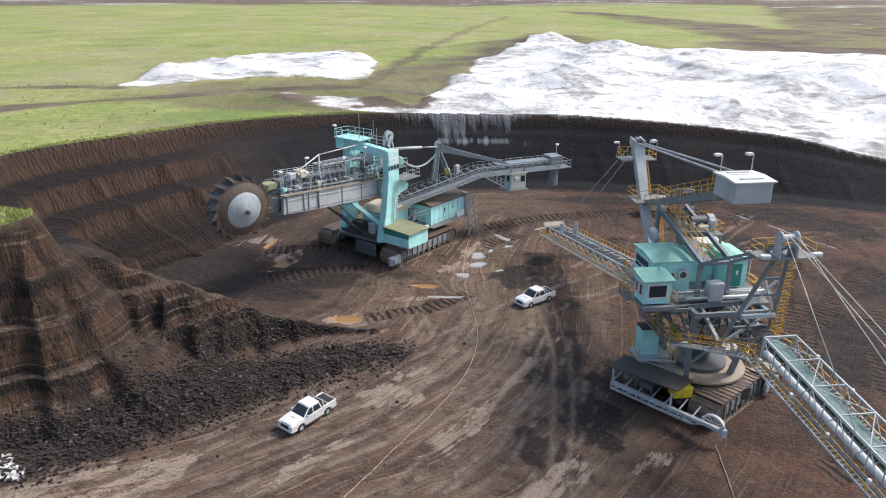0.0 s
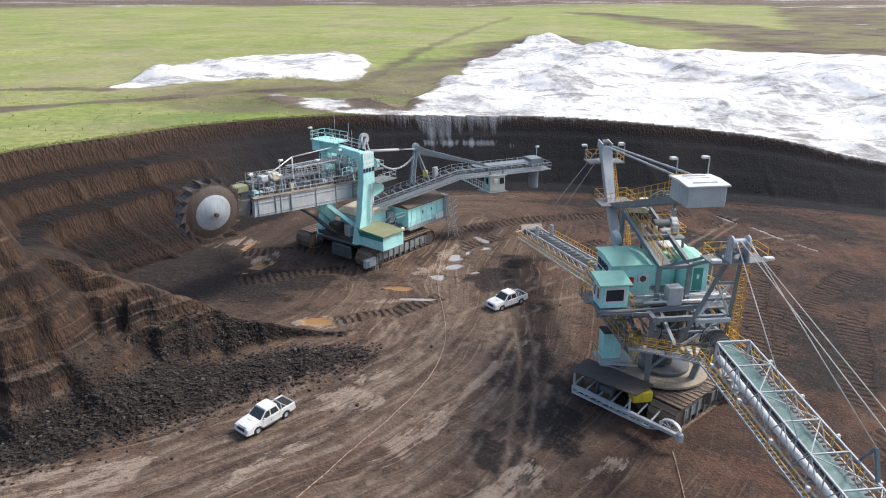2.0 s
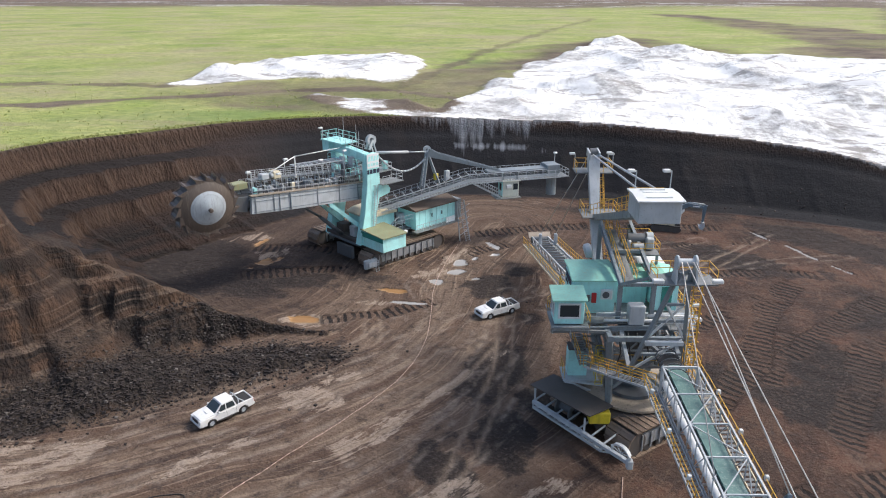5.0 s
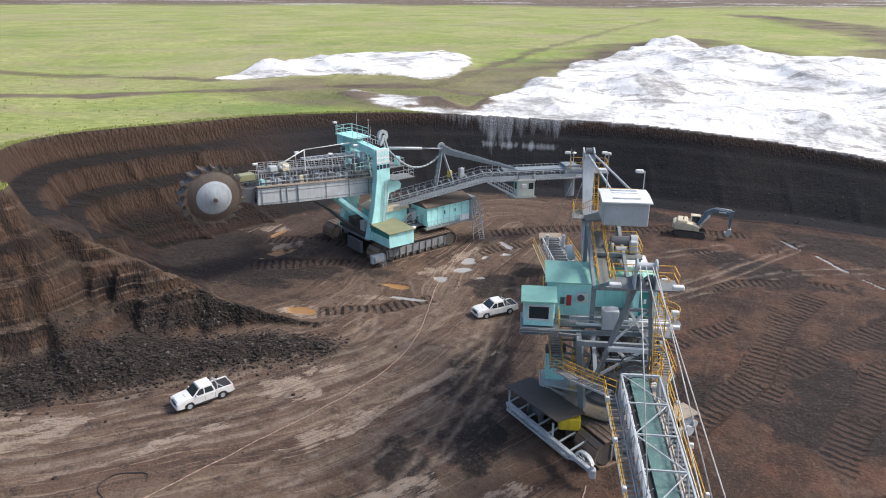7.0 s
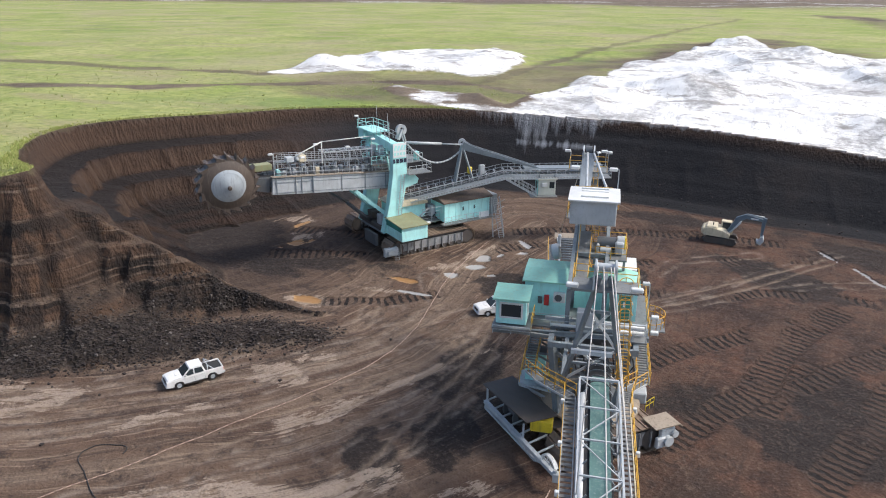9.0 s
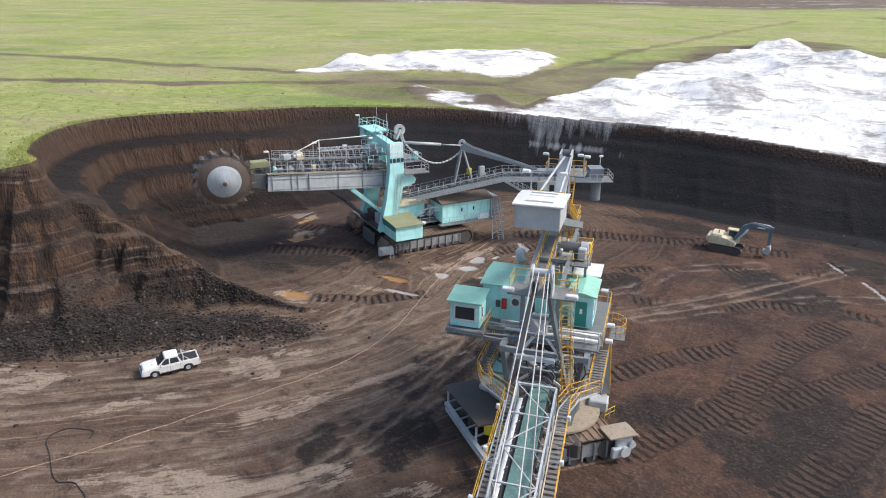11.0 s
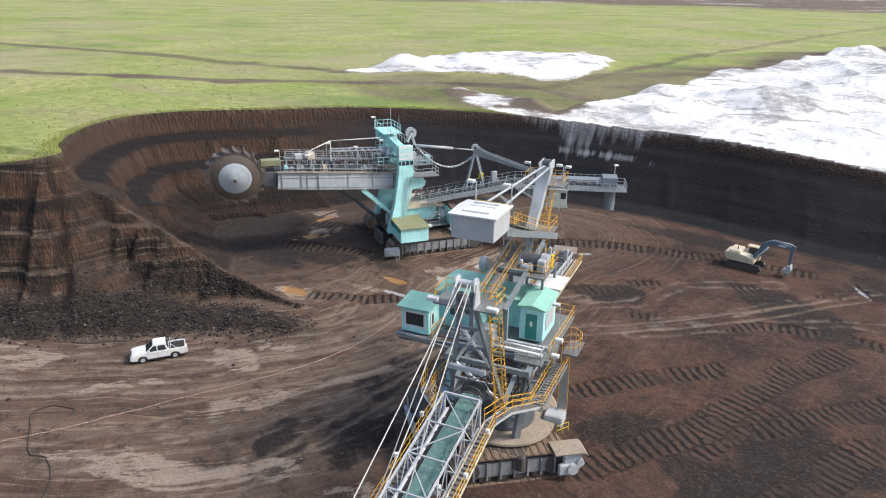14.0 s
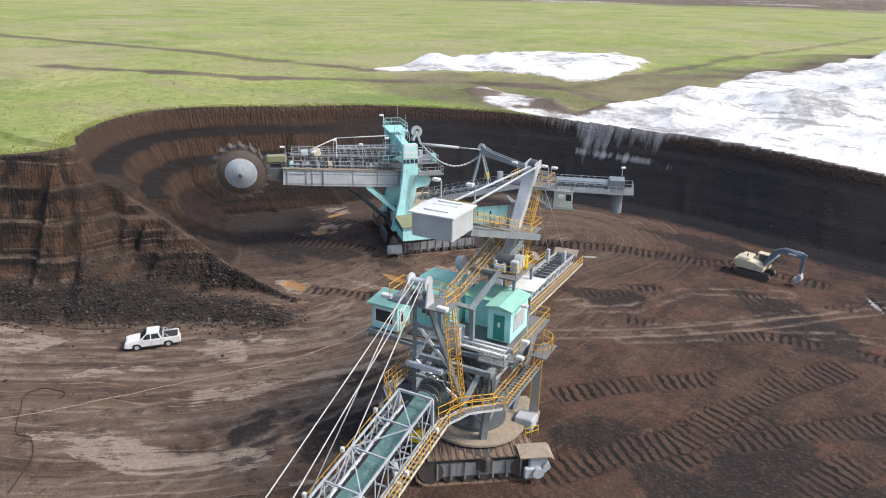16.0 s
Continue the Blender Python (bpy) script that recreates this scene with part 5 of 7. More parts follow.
    # cabin at the foot of the tower
    cabin = part("transformer_cabin", Geo().prism([(-4.7, 2.85), (-0.1, 2.85), (-0.1, 5.0), (-4.7, 4.75)], -5.1, -1.2, "x"), TEAL, top, "teal cabin with a rusty green roof")
    part("roof", Geo().prism([(-4.95, 4.75), (0.0, 5.02), (0.0, 5.14), (-4.95, 4.87)], -5.25, -1.05, "x"), RUST_ROOF, cabin)
    part("roof_band", Geo().box((-5.2, -4.72, 4.15), (-5.12, -0.2, 4.85)), GREEN_DOOR, cabin)
    part("bracket", Geo().beam((-4.6, -4.2, 2.7), (-4.6, 1.0, 2.7), 0.25, 0.3).beam((-1.7, -4.2, 2.7), (-1.7, 1.0, 2.7), 0.25, 0.3), STEEL, cabin)
    part("lamp", Geo().soft_box((-1.1, -4.5, 4.6), (-0.6, -4.1, 4.95), 0.05), WHITE, cabin)
    # machine house behind the tower
    house = part("machine_house", Geo().box((3.5, -1.45, 3.2), (11.2, 2.4, 6.0)), TEAL, top, "teal machine house with a dust-covered roof")
    part("roof", Geo().prism([(-1.7, 5.95), (2.7, 5.95), (2.7, 6.1), (0.6, 6.75), (-1.7, 6.12)], 3.2, 11.6, "x"), DUSTY_ROOF, house, "dust-covered sheet roof")
    for k in range(7):
        u = 4.2 + k * 1.1
        part("wall_rib", Geo().box((u, -1.5, 3.25), (u + 0.06, -1.45, 5.95)), TEAL, house)
    for u in (6.3, 8.3):
        window(house, (u, -1.46, 4.5), (u + 0.45, -1.46, 5.2), "y", -1, TEAL)
    part("notice_board", Geo().box((9.1, -1.9, 2.9), (10.8, -1.82, 4.0)), MARK_WHITE, house, "pale notice board with unreadable lines")
    walk_deck = part("walkway", Geo().box((2.8, -2.4, 3.05), (11.6, -1.45, 3.17)), GRATE, house)
    rail(walk_deck, [(2.9, -2.35, 3.17), (9.0, -2.35, 3.17)], PALE)
    rail(walk_deck, [(0.0, -1.2, 4.6), (3.2, -1.2, 4.6)], PALE)
    part("end_frame", Geo().box((11.2, -1.4, 3.2), (12.6, 2.4, 6.1)), STEEL, house)
    lt = ladder(top, (11.6, -2.2, 5.8), (12.2, -3.4, -0.2), PALE, 0.7, False, side=(0.8, -0.2, 0))
    part("post", Geo().beam((11.1, -2.0, 6.0), (11.2, -2.6, -0.2), 0.12).beam((12.5, -2.0, 6.0), (12.9, -3.0, -0.2), 0.12), PALE, lt)
    for k in range(5):
        z = 0.8 + k * 1.0
        part("brace", Geo().beam((11.15, -2.5, z), (12.8, -2.9, z + 0.8), 0.06), PALE, lt)
    # discharge boom
    P0, P1, P2 = Vector((-0.5, 3.6, 5.9)), Vector((12.3, -2.9, 9.3)), Vector((24.6, -9.4, 9.3))
    D = (P2 - P1).normalized()
    N = Vector((D.y, -D.x, 0)).normalized()
    if N.y > 0:
        N = -N
    disc = part("discharge_boom", Geo().path([tuple(P0), tuple(P1), tuple(P2)], 0.18, 6), STEEL, top, "grey lattice discharge boom with a belt")
    for e in (-1.0, 1.0):
        g = Geo()
        for a, b in ((P0, P1), (P1, P2)):
            g.beam(a + N * e, b + N * e, 0.22, 0.6)
            g.beam(a + N * e + Vector((0, 0, 0.95)), b + N * e + Vector((0, 0, 0.95)), 0.12)
        part("chord", g, STEEL if e < 0 else PALE, disc)
    for a, b, n in ((P0, P1, 12), (P1, P2, 11)):
        part("belt", Geo().beam(a + Vector((0, 0, 0.7)), b + Vector((0, 0, 0.7)), 1.3, 0.1), RUBBER, disc, "dark belt")
        grating(disc, a + N * 1.6 + Vector((0, 0, -0.1)), b + N * 1.6 + Vector((0, 0, -0.1)), 0.8, PALE)
        rail(disc, [a + N * 2.0 + Vector((0, 0, -0.06)), b + N * 2.0 + Vector((0, 0, -0.06))], PALE, gap=0.9)
        rail(disc, [a - N * 1.3 + Vector((0, 0, 0.3)), b - N * 1.3 + Vector((0, 0, 0.3))], PALE, gap=0.9)
        for k in range(n):
            p, q = a.lerp(b, k / n), a.lerp(b, (k + 1) / n)
            z1 = Vector((0, 0, 0.95))
            g = Geo().beam(p + N, p + N + z1, 0.09).beam(p - N, p - N + z1, 0.09).beam(p + N + z1, q + N, 0.08).beam(p - N + z1, q - N, 0.08).beam(p + N + z1, p - N + z1, 0.08)
            part("brace", g, PALE, disc)
    part("belt_hood", Geo().beam(P1 + D * 3 + Vector((0, 0, 1.0)), P2 + Vector((0, 0, 1.0)), 1.9, 0.28), STEEL, disc)
    # hanging mast with its sheave, tie beam and luffing cylinder
    T = Vector((7.6, 0.55, 13.6))
    g = Geo()
    for e in (-0.9, 0.9):
        g.beam(P0.lerp(P1, 0.52) + N * e + Vector((0, 0, 0.6)), T + N * e * 0.4, 0.28, 0.3)
        g.beam(P0.lerp(P1, 0.70) + N * e + Vector((0, 0, 0.6)), T + N * e * 0.4, 0.2, 0.2)
    mast = part("hanging_mast", g, STEEL, top, "grey hanging mast of the discharge boom")
    for k in range(6):
        a, b = P0.lerp(P1, 0.52) + Vector((0, 0, 0.6)), T
        p = a.lerp(b, 0.12 + k * 0.14)
        q = a.lerp(b, 0.26 + k * 0.14)
        w = 0.9 - 0.5 * (0.12 + k * 0.14)
        part("brace", Geo().beam(p + N * w, q - N * w, 0.08).beam(p - N * w, q + N * w, 0.08).beam(p - N * w, p + N * w, 0.08), PALE, mast)
    part("sheave", Geo().lathe([(0.2, -0.15), (0.55, -0.15), (0.55, 0.15), (0.2, 0.15), (0.2, -0.15)], T + Vector((0, 0, 0.3)), N, 20), PALE, mast)
    E = P1.lerp(P2, 0.36) + Vector((0, 0, 1.1))
    for e in (-0.5, 0.5):
        part("tie_beam", Geo().beam(T + N * e, T.lerp(E, 0.12) + N * e + Vector((0, 0, -0.15)), 0.22, 1.1, h2=0.9).beam(T.lerp(E, 0.12) + N * e + Vector((0, 0, -0.15)), E + N * e, 0.2, 0.8, h2=0.22), STEEL, mast)
        part("tie_rod", Geo().tube(E + N * e, P1.lerp(P2, 0.75) + N * e * 1.6 + Vector((0, 0, 1.0)), 0.06), PALE, mast)
    S = Vector((-0.9, 1.6, 14.6))
    part("luffing_cylinder", Geo().tube(S, S.lerp(T, 0.62), 0.2).tube(S.lerp(T, 0.62), T, 0.09), PALE, top, "pale hydraulic luffing cylinder")
    hose = []
    for k in range(17):
        t = k / 16
        p = S.lerp(T + Vector((0, 0, -0.6)), t)
        hose.append(p + Vector((0, 0, -2.4 * 4 * t * (1 - t))))
    part("hose_bundle", Geo().path(hose, 0.13, 8), PALE, top, "sagging grey hose bundle")
    part("equipment", Geo().soft_box(P1 + Vector((-4.6, 1.8, 0.4)), P1 + Vector((-4.0, 2.3, 1.3)), 0.06), BRIGHT_YELLOW, disc, "yellow equipment box")
    part("cabinet", Geo().soft_box(P0.lerp(P1, 0.78) + Vector((0, 0.1, 0.5)), P0.lerp(P1, 0.78) + Vector((0.8, 0.6, 2.2)), 0.05), PALE, disc)
    # operator's cab under the discharge boom
    K = P1.lerp(P2, 0.44) + N * 1.9
    m = Matrix(((D.x, -N.x, 0, K.x), (D.y, -N.y, 0, K.y), (0, 0, 1, 6.75), (0, 0, 0, 1)))
    cab = part("operator_cab", Geo().soft_box((-1.25, 0, 0), (1.25, 2.0, 2.3), 0.05, m), CREAM, top, "cream and teal operator's cab hung from the boom")
    part("roof", Geo().soft_box((-1.4, -0.2, 2.3), (1.4, 2.2, 2.45), 0.03, m), CREAM, cab)
    part("teal_side", Geo().box((-1.29, 0.05, 0.1), (-1.25, 1.9, 2.25), m), TEAL, cab)
    part("window", Geo().box((0.35, -0.05, 1.05), (1.05, 0.0, 1.95), m), GLASS, cab)
    part("air_conditioner", Geo().soft_box((-0.75, -0.25, 1.3), (0.0, 0.0, 1.85), 0.04, m), WHITE, cab)
    part("side_window", Geo().box((-1.33, 0.5, 0.9), (-1.29, 1.2, 1.9), m), GLASS, cab)
    part("hanger", Geo().box((-1.2, 0.3, 2.45), (-1.0, 0.5, 3.1), m).box((1.0, 0.3, 2.45), (1.2, 0.5, 3.1), m).box((-1.2, 1.6, 2.45), (-1.0, 1.8, 3.1), m).box((1.0, 1.6, 2.45), (1.2, 1.8, 3.1), m), STEEL, cab)
    part("cab_platform", Geo().box((-2.4, -0.7, -0.12), (1.4, 2.0, 0.0), m), GRATE, cab)
    A = P1 + N * 2.1 + Vector((0.3, 0, -0.1))
    B = m @ Vector((-1.6, -0.3, 0.1))
    grating(disc, A, B, 0.8, PALE, 0.3, "stair")
    rail(disc, [A + N * 0.4, B + N * 0.4], PALE, gap=0.7)
    rail(disc, [A - N * 0.4, B - N * 0.4], PALE, gap=0.7)
    # discharge head
    H = P2 - D * 0.2
    head = part("discharge_head", Geo().beam(H - D * 1.6 + Vector((0, 0, 0.9)), H + D * 0.4 + Vector((0, 0, 0.9)), 2.4, 1.3), STEEL, top, "grey discharge head with a round chute")
    plat = part("platform", Geo().beam(H - D * 1.8 + Vector((0, 0, -0.2)), H + D * 1.7 + Vector((0, 0, -0.2)), 3.6, 0.1), GRATE, head)
    c1, c2, c3, c4 = [H + D * a + N * b + Vector((0, 0, -0.15)) for a, b in ((-1.7, 1.75), (1.6, 1.75), (1.6, -1.75), (-1.7, -1.75))]
    rail(plat, [c1, c2, c3, c4], PALE)
    part("chute", Geo().lathe([(0.75, 8.9), (0.75, 6.1), (0.68, 6.1), (0.68, 8.9)], (H.x - 0.3, H.y + 0.2, 0), (0, 0, 1), 24), STEEL, head, "round grey chute")
    lamp_post(head, H + Vector((0, 0, 1.5)), 1.6, PALE, (0.1, 0, 0))
    return top


bucket_wheel_excavator()

# ---- mobile belt spreader ----
def belt_spreader():
    top = thing("belt_spreader", pose(24, 58, -0.4, 0, 0, 7), "teal and grey belt spreader on crawlers with yellow railings", "spreader")
    a = radians(34.8)
    d, w = Vector((math.cos(a), math.sin(a), 0)), Vector((-math.sin(a), math.cos(a), 0))
    C = Vector((0.2, 0.6, 0))
    for side in (-1, 1):
        mid = C + w * side * 3.4
        tr = crawler(top, mid - d * 4.9, mid + d * 4.9, 2.7, 2.5)
        end = mid + d * 4.6
        m = Matrix(((d.x, w.x, 0, end.x), (d.y, w.y, 0, end.y), (0, 0, 1, 0), (0, 0, 0, 1)))
        gear = part("drive_gearbox", Geo().soft_box((-0.6, -1.75, 0.9), (0.9, -1.35, 2.3), 0.12, m).soft_box((-1.0, -1.9, 0.6), (0.2, -1.5, 1.6), 0.1, m).tube(m @ Vector((0.1, -1.4, 1.2)), m @ Vector((0.1, -2.1, 1.2)), 0.45, n=16).tube(m @ Vector((0.75, -1.4, 1.7)), m @ Vector((0.75, -2.0, 1.7)), 0.3, n=16), PALE, tr, "pale mud-splashed drive gearbox")
        part("mudguard", Geo().prism([(-1.4, 2.62), (1.0, 2.62), (1.25, 2.4), (1.3, 2.46), (1.02, 2.72), (-1.4, 2.72)], -2.05, -0.2, "y", m), BEIGE, gear, "bent beige mudguard plate")
    chassis = part("chassis", Geo().soft_box((-3.4, -3.2, 1.1), (3.6, 4.2, 2.55), 0.15, Matrix.Translation(Vector((0.1, 0, 0)))), MUDDY, top, "mud-caked chassis")
    part("slewing_ring", Geo().lathe([(0.001, 2.6), (3.9, 2.6), (4.15, 2.75), (4.15, 2.95), (2.8, 3.02), (0.001, 3.02)], (0.6, 1.2, 0), (0, 0, 1), 48), BEIGE, chassis, "dusty beige slewing ring platform")
    part("ring_gear", Geo().lathe([(2.4, 3.0), (2.45, 3.05), (2.45, 3.35), (2.2, 3.4), (0.001, 3.4)], (0.6, 1.2, 0), (0, 0, 1), 48), DARK_STEEL, chassis, "dark greased ring gear")
    part("transfer_chute", Geo().lathe([(0.9, 3.35), (0.95, 5.0), (1.5, 7.6), (1.75, 9.8), (1.6, 9.8), (1.3, 7.6), (0.8, 5.0)], (0.6, 1.2, 0), (0, 0, 1), 20), DARK_STEEL, chassis, "dark conical transfer chute")
    part("corner_plate", Geo().prism([(3.2, 3.2), (5.4, 2.9), (5.0, 4.6), (3.4, 5.2)], 2.7, 2.85, "z"), BEIGE, chassis)
    part("tank", Geo().soft_box((3.7, 1.9, 2.5), (5.3, 3.3, 3.5), 0.1), PALE, chassis, "grey dusty tank")
    rail(chassis, [(5.2, 0.7, 2.6), (5.9, 1.7, 2.6)], BRIGHT_YELLOW, h=0.9, gap=0.7)
    # cable-guide girder with its canopy across the ends of the tracks
    gA, gB = Vector((-8.3, 0.2, 1.9)), Vector((-1.6, -7.9, 1.5))
    gd = (gB - gA).normalized()
    gn = Vector((-gd.y, gd.x, 0))
    if gn.x < 0:
        gn = -gn
    gird = part("cable_girder", Geo().beam(gA, gB, 0.35, 0.3).beam(gA + Vector((0, 0, -0.6)), gA.lerp(gB, 0.75) + Vector((0, 0, -0.55)), 0.2, 0.2), PALE, top, "grey cable-guide girder with a canopy")
    for k in range(7):
        p, q = gA.lerp(gB, k / 8), gA.lerp(gB, (k + 1) / 8)
        part("strut", Geo().beam(p, p + Vector((0, 0, -0.6)), 0.12).beam(p + Vector((0, 0, -0.6)), q, 0.1).beam(p, p + gn * 2.0 + Vector((0, 0, 0.3)), 0.12), PALE, gird)
    for t in (0.0, 0.55):
        p = gA.lerp(gB, t) + gn * 0.2
        part("canopy_post", Geo().beam(p, p + Vector((0, 0, 1.35)), 0.16).beam(p + gn * 2.4, p + gn * 2.4 + Vector((0, 0, 1.2)), 0.16), PALE, gird)
    cA, cD = Vector((-8.6, 0.6, 3.3)), Vector((-4.2, -4.7, 3.5))
    g = Geo()
    r0 = [cA, cD, cD + gn * 3.1 + Vector((0, 0, -0.25)), cA + gn * 3.1 + Vector((0, 0, -0.05))]
    g.add(r0 + [p + Vector((0, 0, 0.1)) for p in r0], [(3, 2, 1, 0), (4, 5, 6, 7), (0, 1, 5, 4), (1, 2, 6, 5), (2, 3, 7, 6), (3, 0, 4, 7)])
    part("canopy", g, MUDDY, gird, "flat dark canopy sheet")
    part("drive", Geo().soft_box((-0.9, -0.6, -0.6), (0.9, 0.6, 0.5), 0.1, Matrix.Translation(cA.lerp(cD, 0.92) + gn * 1.9 + Vector((0, 0, -0.8)))), BRIGHT_YELLOW, gird, "yellow cable-drum drive")
    part("reel", Geo().lathe([(0.3, -0.8), (0.85, -0.8), (0.85, -0.7), (0.4, -0.65), (0.4, 0.65), (0.85, 0.7), (0.85, 0.8), (0.3, 0.8)], gA.lerp(gB, 0.28) + gn * 1.3 + Vector((0, 0, 0.4)), gd, 24), DARK_STEEL, gird)
    g = Geo()
    c = gA.lerp(gB, 0.93) + Vector((0, 0, 0.35))
    arc = [c + gd * (-0.9 * math.cos(x)) * -1 * -1 + Vector((0, 0, 0.75 * math.sin(x))) for x in [math.pi * k / 10 for k in range(11)]]
    for p, q in zip(arc[:-1], arc[1:]):
        g.beam(p, q, 0.34, 0.14)
    part("guide_arc", g, WHITE, gird, "white cable guide arc")
    for k in (1, 3, 5, 7, 9):
        part("spoke", Geo().beam(c, arc[k], 0.06), PALE, gird)
    part("end_roller", Geo().soft_box((-0.25, -0.25, -0.5), (0.25, 0.25, 0.3), 0.06, Matrix.Translation(gB + gd * 0.15)), PALE, gird)
    # lower portal: legs from the ring to the deck
    portal = part("portal", Geo().box((-3.0, -3.6, 9.9), (-2.6, 6.5, 10.4)).box((3.4, -3.6, 9.9), (3.8, 6.5, 10.4)).box((-2.6, -3.6, 9.95), (3.4, -3.3, 10.35)).box((-2.6, 6.2, 9.95), (3.4, 6.5, 10.35)), STEEL, top, "grey steel portal frame")
    legs = [((-2.0, -1.6, 3.0), (-2.7, -3.0, 10.0)), ((2.4, -1.4, 3.0), (3.5, -2.6, 10.0)), ((-1.8, 3.8, 3.0), (-2.8, 5.8, 10.0)), ((2.8, 3.8, 3.0), (3.6, 5.8, 10.0))]
    for p, q in legs:
        part("portal_leg", Geo().beam(p, q, 0.5, 0.55), STEEL, portal)
    for p, q in (((-2.1, -1.8, 4.4), (3.3, -2.4, 9.4)), ((2.5, -1.6, 4.4), (-2.6, -2.8, 9.4)), ((-2.0, -1.6, 4.6), (-2.7, 5.4, 9.6)), ((2.6, -1.5, 4.6), (3.5, 5.4, 9.6)), ((-2.3, -2.2, 6.8), (2.9, -2.0, 6.8)), ((-2.3, 4.8, 6.8), (3.1, 4.8, 6.8)), ((-2.4, -2.2, 7.0), (-2.4, 4.8, 7.0)), ((3.0, -2.0, 7.0), (3.2, 4.8, 7.0))):
        part("brace", Geo().beam(p, q, 0.22), STEEL, portal)
    rnd = random.Random(31)
    for x in (-2.5, 3.2):
        for a_, b_ in (((x * 0.8, -1.6, 4.0), (x, 1.8, 6.9)), ((x * 0.8, 3.8, 4.0), (x, 0.4, 6.9)), ((x, -2.4, 7.1), (x, 2.0, 9.9)), ((x, 5.0, 7.1), (x, 0.6, 9.9)), ((x, -2.4, 8.5), (x, 5.2, 8.5))):
            part("brace", Geo().beam(a_, b_, 0.14), rnd.choice((STEEL, DARK_STEEL, PALE)), portal)
    for y in (-2.4, 5.2):
        for a_, b_ in (((-2.5, y, 7.0), (0.4, y, 9.9)), ((3.3, y, 7.0), (0.4, y, 9.9)), ((-2.4, y, 8.5), (3.3, y, 8.5))):
            part("brace", Geo().beam(a_, b_, 0.14), rnd.choice((STEEL, PALE)), portal)
    for k in range(12):
        x, y, z = rnd.uniform(-2.3, 2.6), rnd.choice((-2.0, -1.2, 4.0, 4.8)), rnd.choice((7.1, 8.6))
        part("equipment", Geo().soft_box((x, y - 0.35, z), (x + rnd.uniform(0.4, 1.0), y + 0.35, z + rnd.uniform(0.5, 1.2)), 0.05), rnd.choice((PALE, STEEL, DARK_STEEL, WHITE)), portal)
    for k in range(9):
        x = -2.7 + 0.75 * k
        part("hanging_cable", Geo().path([(x, -2.7, 10.3), (x + 0.3, -2.8, 8.6), (x + rnd.uniform(-0.4, 0.8), -2.3, 7.2)], 0.05, 6), DARK, portal)
    low = part("lower_deck", Geo().box((-2.6, -2.4, 6.95), (3.2, -1.0, 7.03)), GRATE, portal)
    part("lower_deck", Geo().box((-2.6, 3.4, 6.95), (3.2, 4.9, 7.03)), GRATE, portal)
    rail(low, [(-2.5, -2.35, 7.03), (3.1, -2.35, 7.03)], YELLOW)
    for x, y0, y1, z in ((-4.4, -2.6, 3.2, 7.2), (4.4, -3.2, 4.0, 7.3)):
        mw = grating(portal, (x, y0, z + 0.04), (x, y1, z + 0.04), 1.0, STEEL, 0.42, "mid_walkway")
        out = -0.5 if x < 0 else 0.5
        rail(mw, [(x + out, y0, z + 0.08), (x + out, y1, z + 0.08)], YELLOW)
        rail(mw, [(x - out, y0, z + 0.08), (x - out, y1, z + 0.08)], YELLOW)
        for k in range(3):
            y = y0 + 0.4 + k * (y1 - y0 - 0.8) / 2
            part("bracket", Geo().beam((x, y, z - 0.05), (x * 0.55, y, z - 1.0), 0.14).beam((x - out, y, z - 0.05), (x * 0.5, y, z - 0.05), 0.14), STEEL, mw)
    # small electrical cabinet on the left of the ring
    eb = part("cable_house", Geo().box((-5.1, 1.7, 3.7), (-3.4, 3.1, 6.3)), TEAL, top, "teal cabinet with a dirty dark roof")
    part("roof", Geo().box((-5.15, 1.65, 6.3), (-3.35, 3.15, 6.4)), MUDDY, eb)
    part("base_platform", Geo().box((-5.6, 1.0, 3.5), (-2.4, 3.4, 3.68)).beam((-5.5, 1.1, 3.5), (-3.2, 0.4, 2.9), 0.2).beam((-5.5, 1.1, 3.6), (-2.2, 0.2, 3.6), 0.18), PALE, eb)
    rail(eb, [(-5.5, 3.3, 3.68), (-5.5, 1.1, 3.68)], YELLOW)
    part("door", Geo().box((-4.9, 1.66, 3.9), (-4.3, 1.7, 5.9)), TEAL, eb)
    ladder(portal, (-2.6, 0.2, 3.7), (-2.6, 0.2, 7.2), BRIGHT_YELLOW, 0.6, True, side=(1, 0, 0))
    # main deck
    deck = part("main_deck", Geo().box((-5.6, -1.4, 10.45), (4.6, 6.6, 10.58)).box((2.2, -2.6, 10.45), (4.4, -1.4, 10.58)), GRATE, top, "grating deck with grey and yellow railings")
    part("edge_beam", Geo().ibeam((-7.5, -2.4, 10.35), (4.6, -1.5, 10.35), 0.25, 0.4), STEEL, deck)
    rail(deck, [(-4.6, -1.35, 10.58), (-1.4, -1.35, 10.58)], PALE)
    rail(deck, [(-5.55, 6.5, 10.58), (-5.55, 0.0, 10.58)], YELLOW)
    rail(deck, [(4.55, -1.3, 10.58), (4.55, 6.5, 10.58), (-5.5, 6.5, 10.58)], YELLOW)
    rail(deck, [(2.3, -2.5, 10.58), (4.3, -2.5, 10.58), (4.3, -1.4, 10.58)], PALE)
    for x in (-5.9, 4.9):
        g = Geo()
        pts = [(x + (1.2 if x > 0 else -1.2) * math.cos(t), 3.0 + 1.4 * math.sin(t), 9.6) for t in [math.pi * k / 8 - math.pi / 2 for k in range(9)]]
        rail(deck, pts, YELLOW, h=1.1, gap=0.6)
        part("landing", g.box((min(x, x + (1.2 if x > 0 else -1.2)), 1.7, 9.5), (max(x, x + (1.2 if x > 0 else -1.2)), 4.3, 9.6)), GRATE, deck)
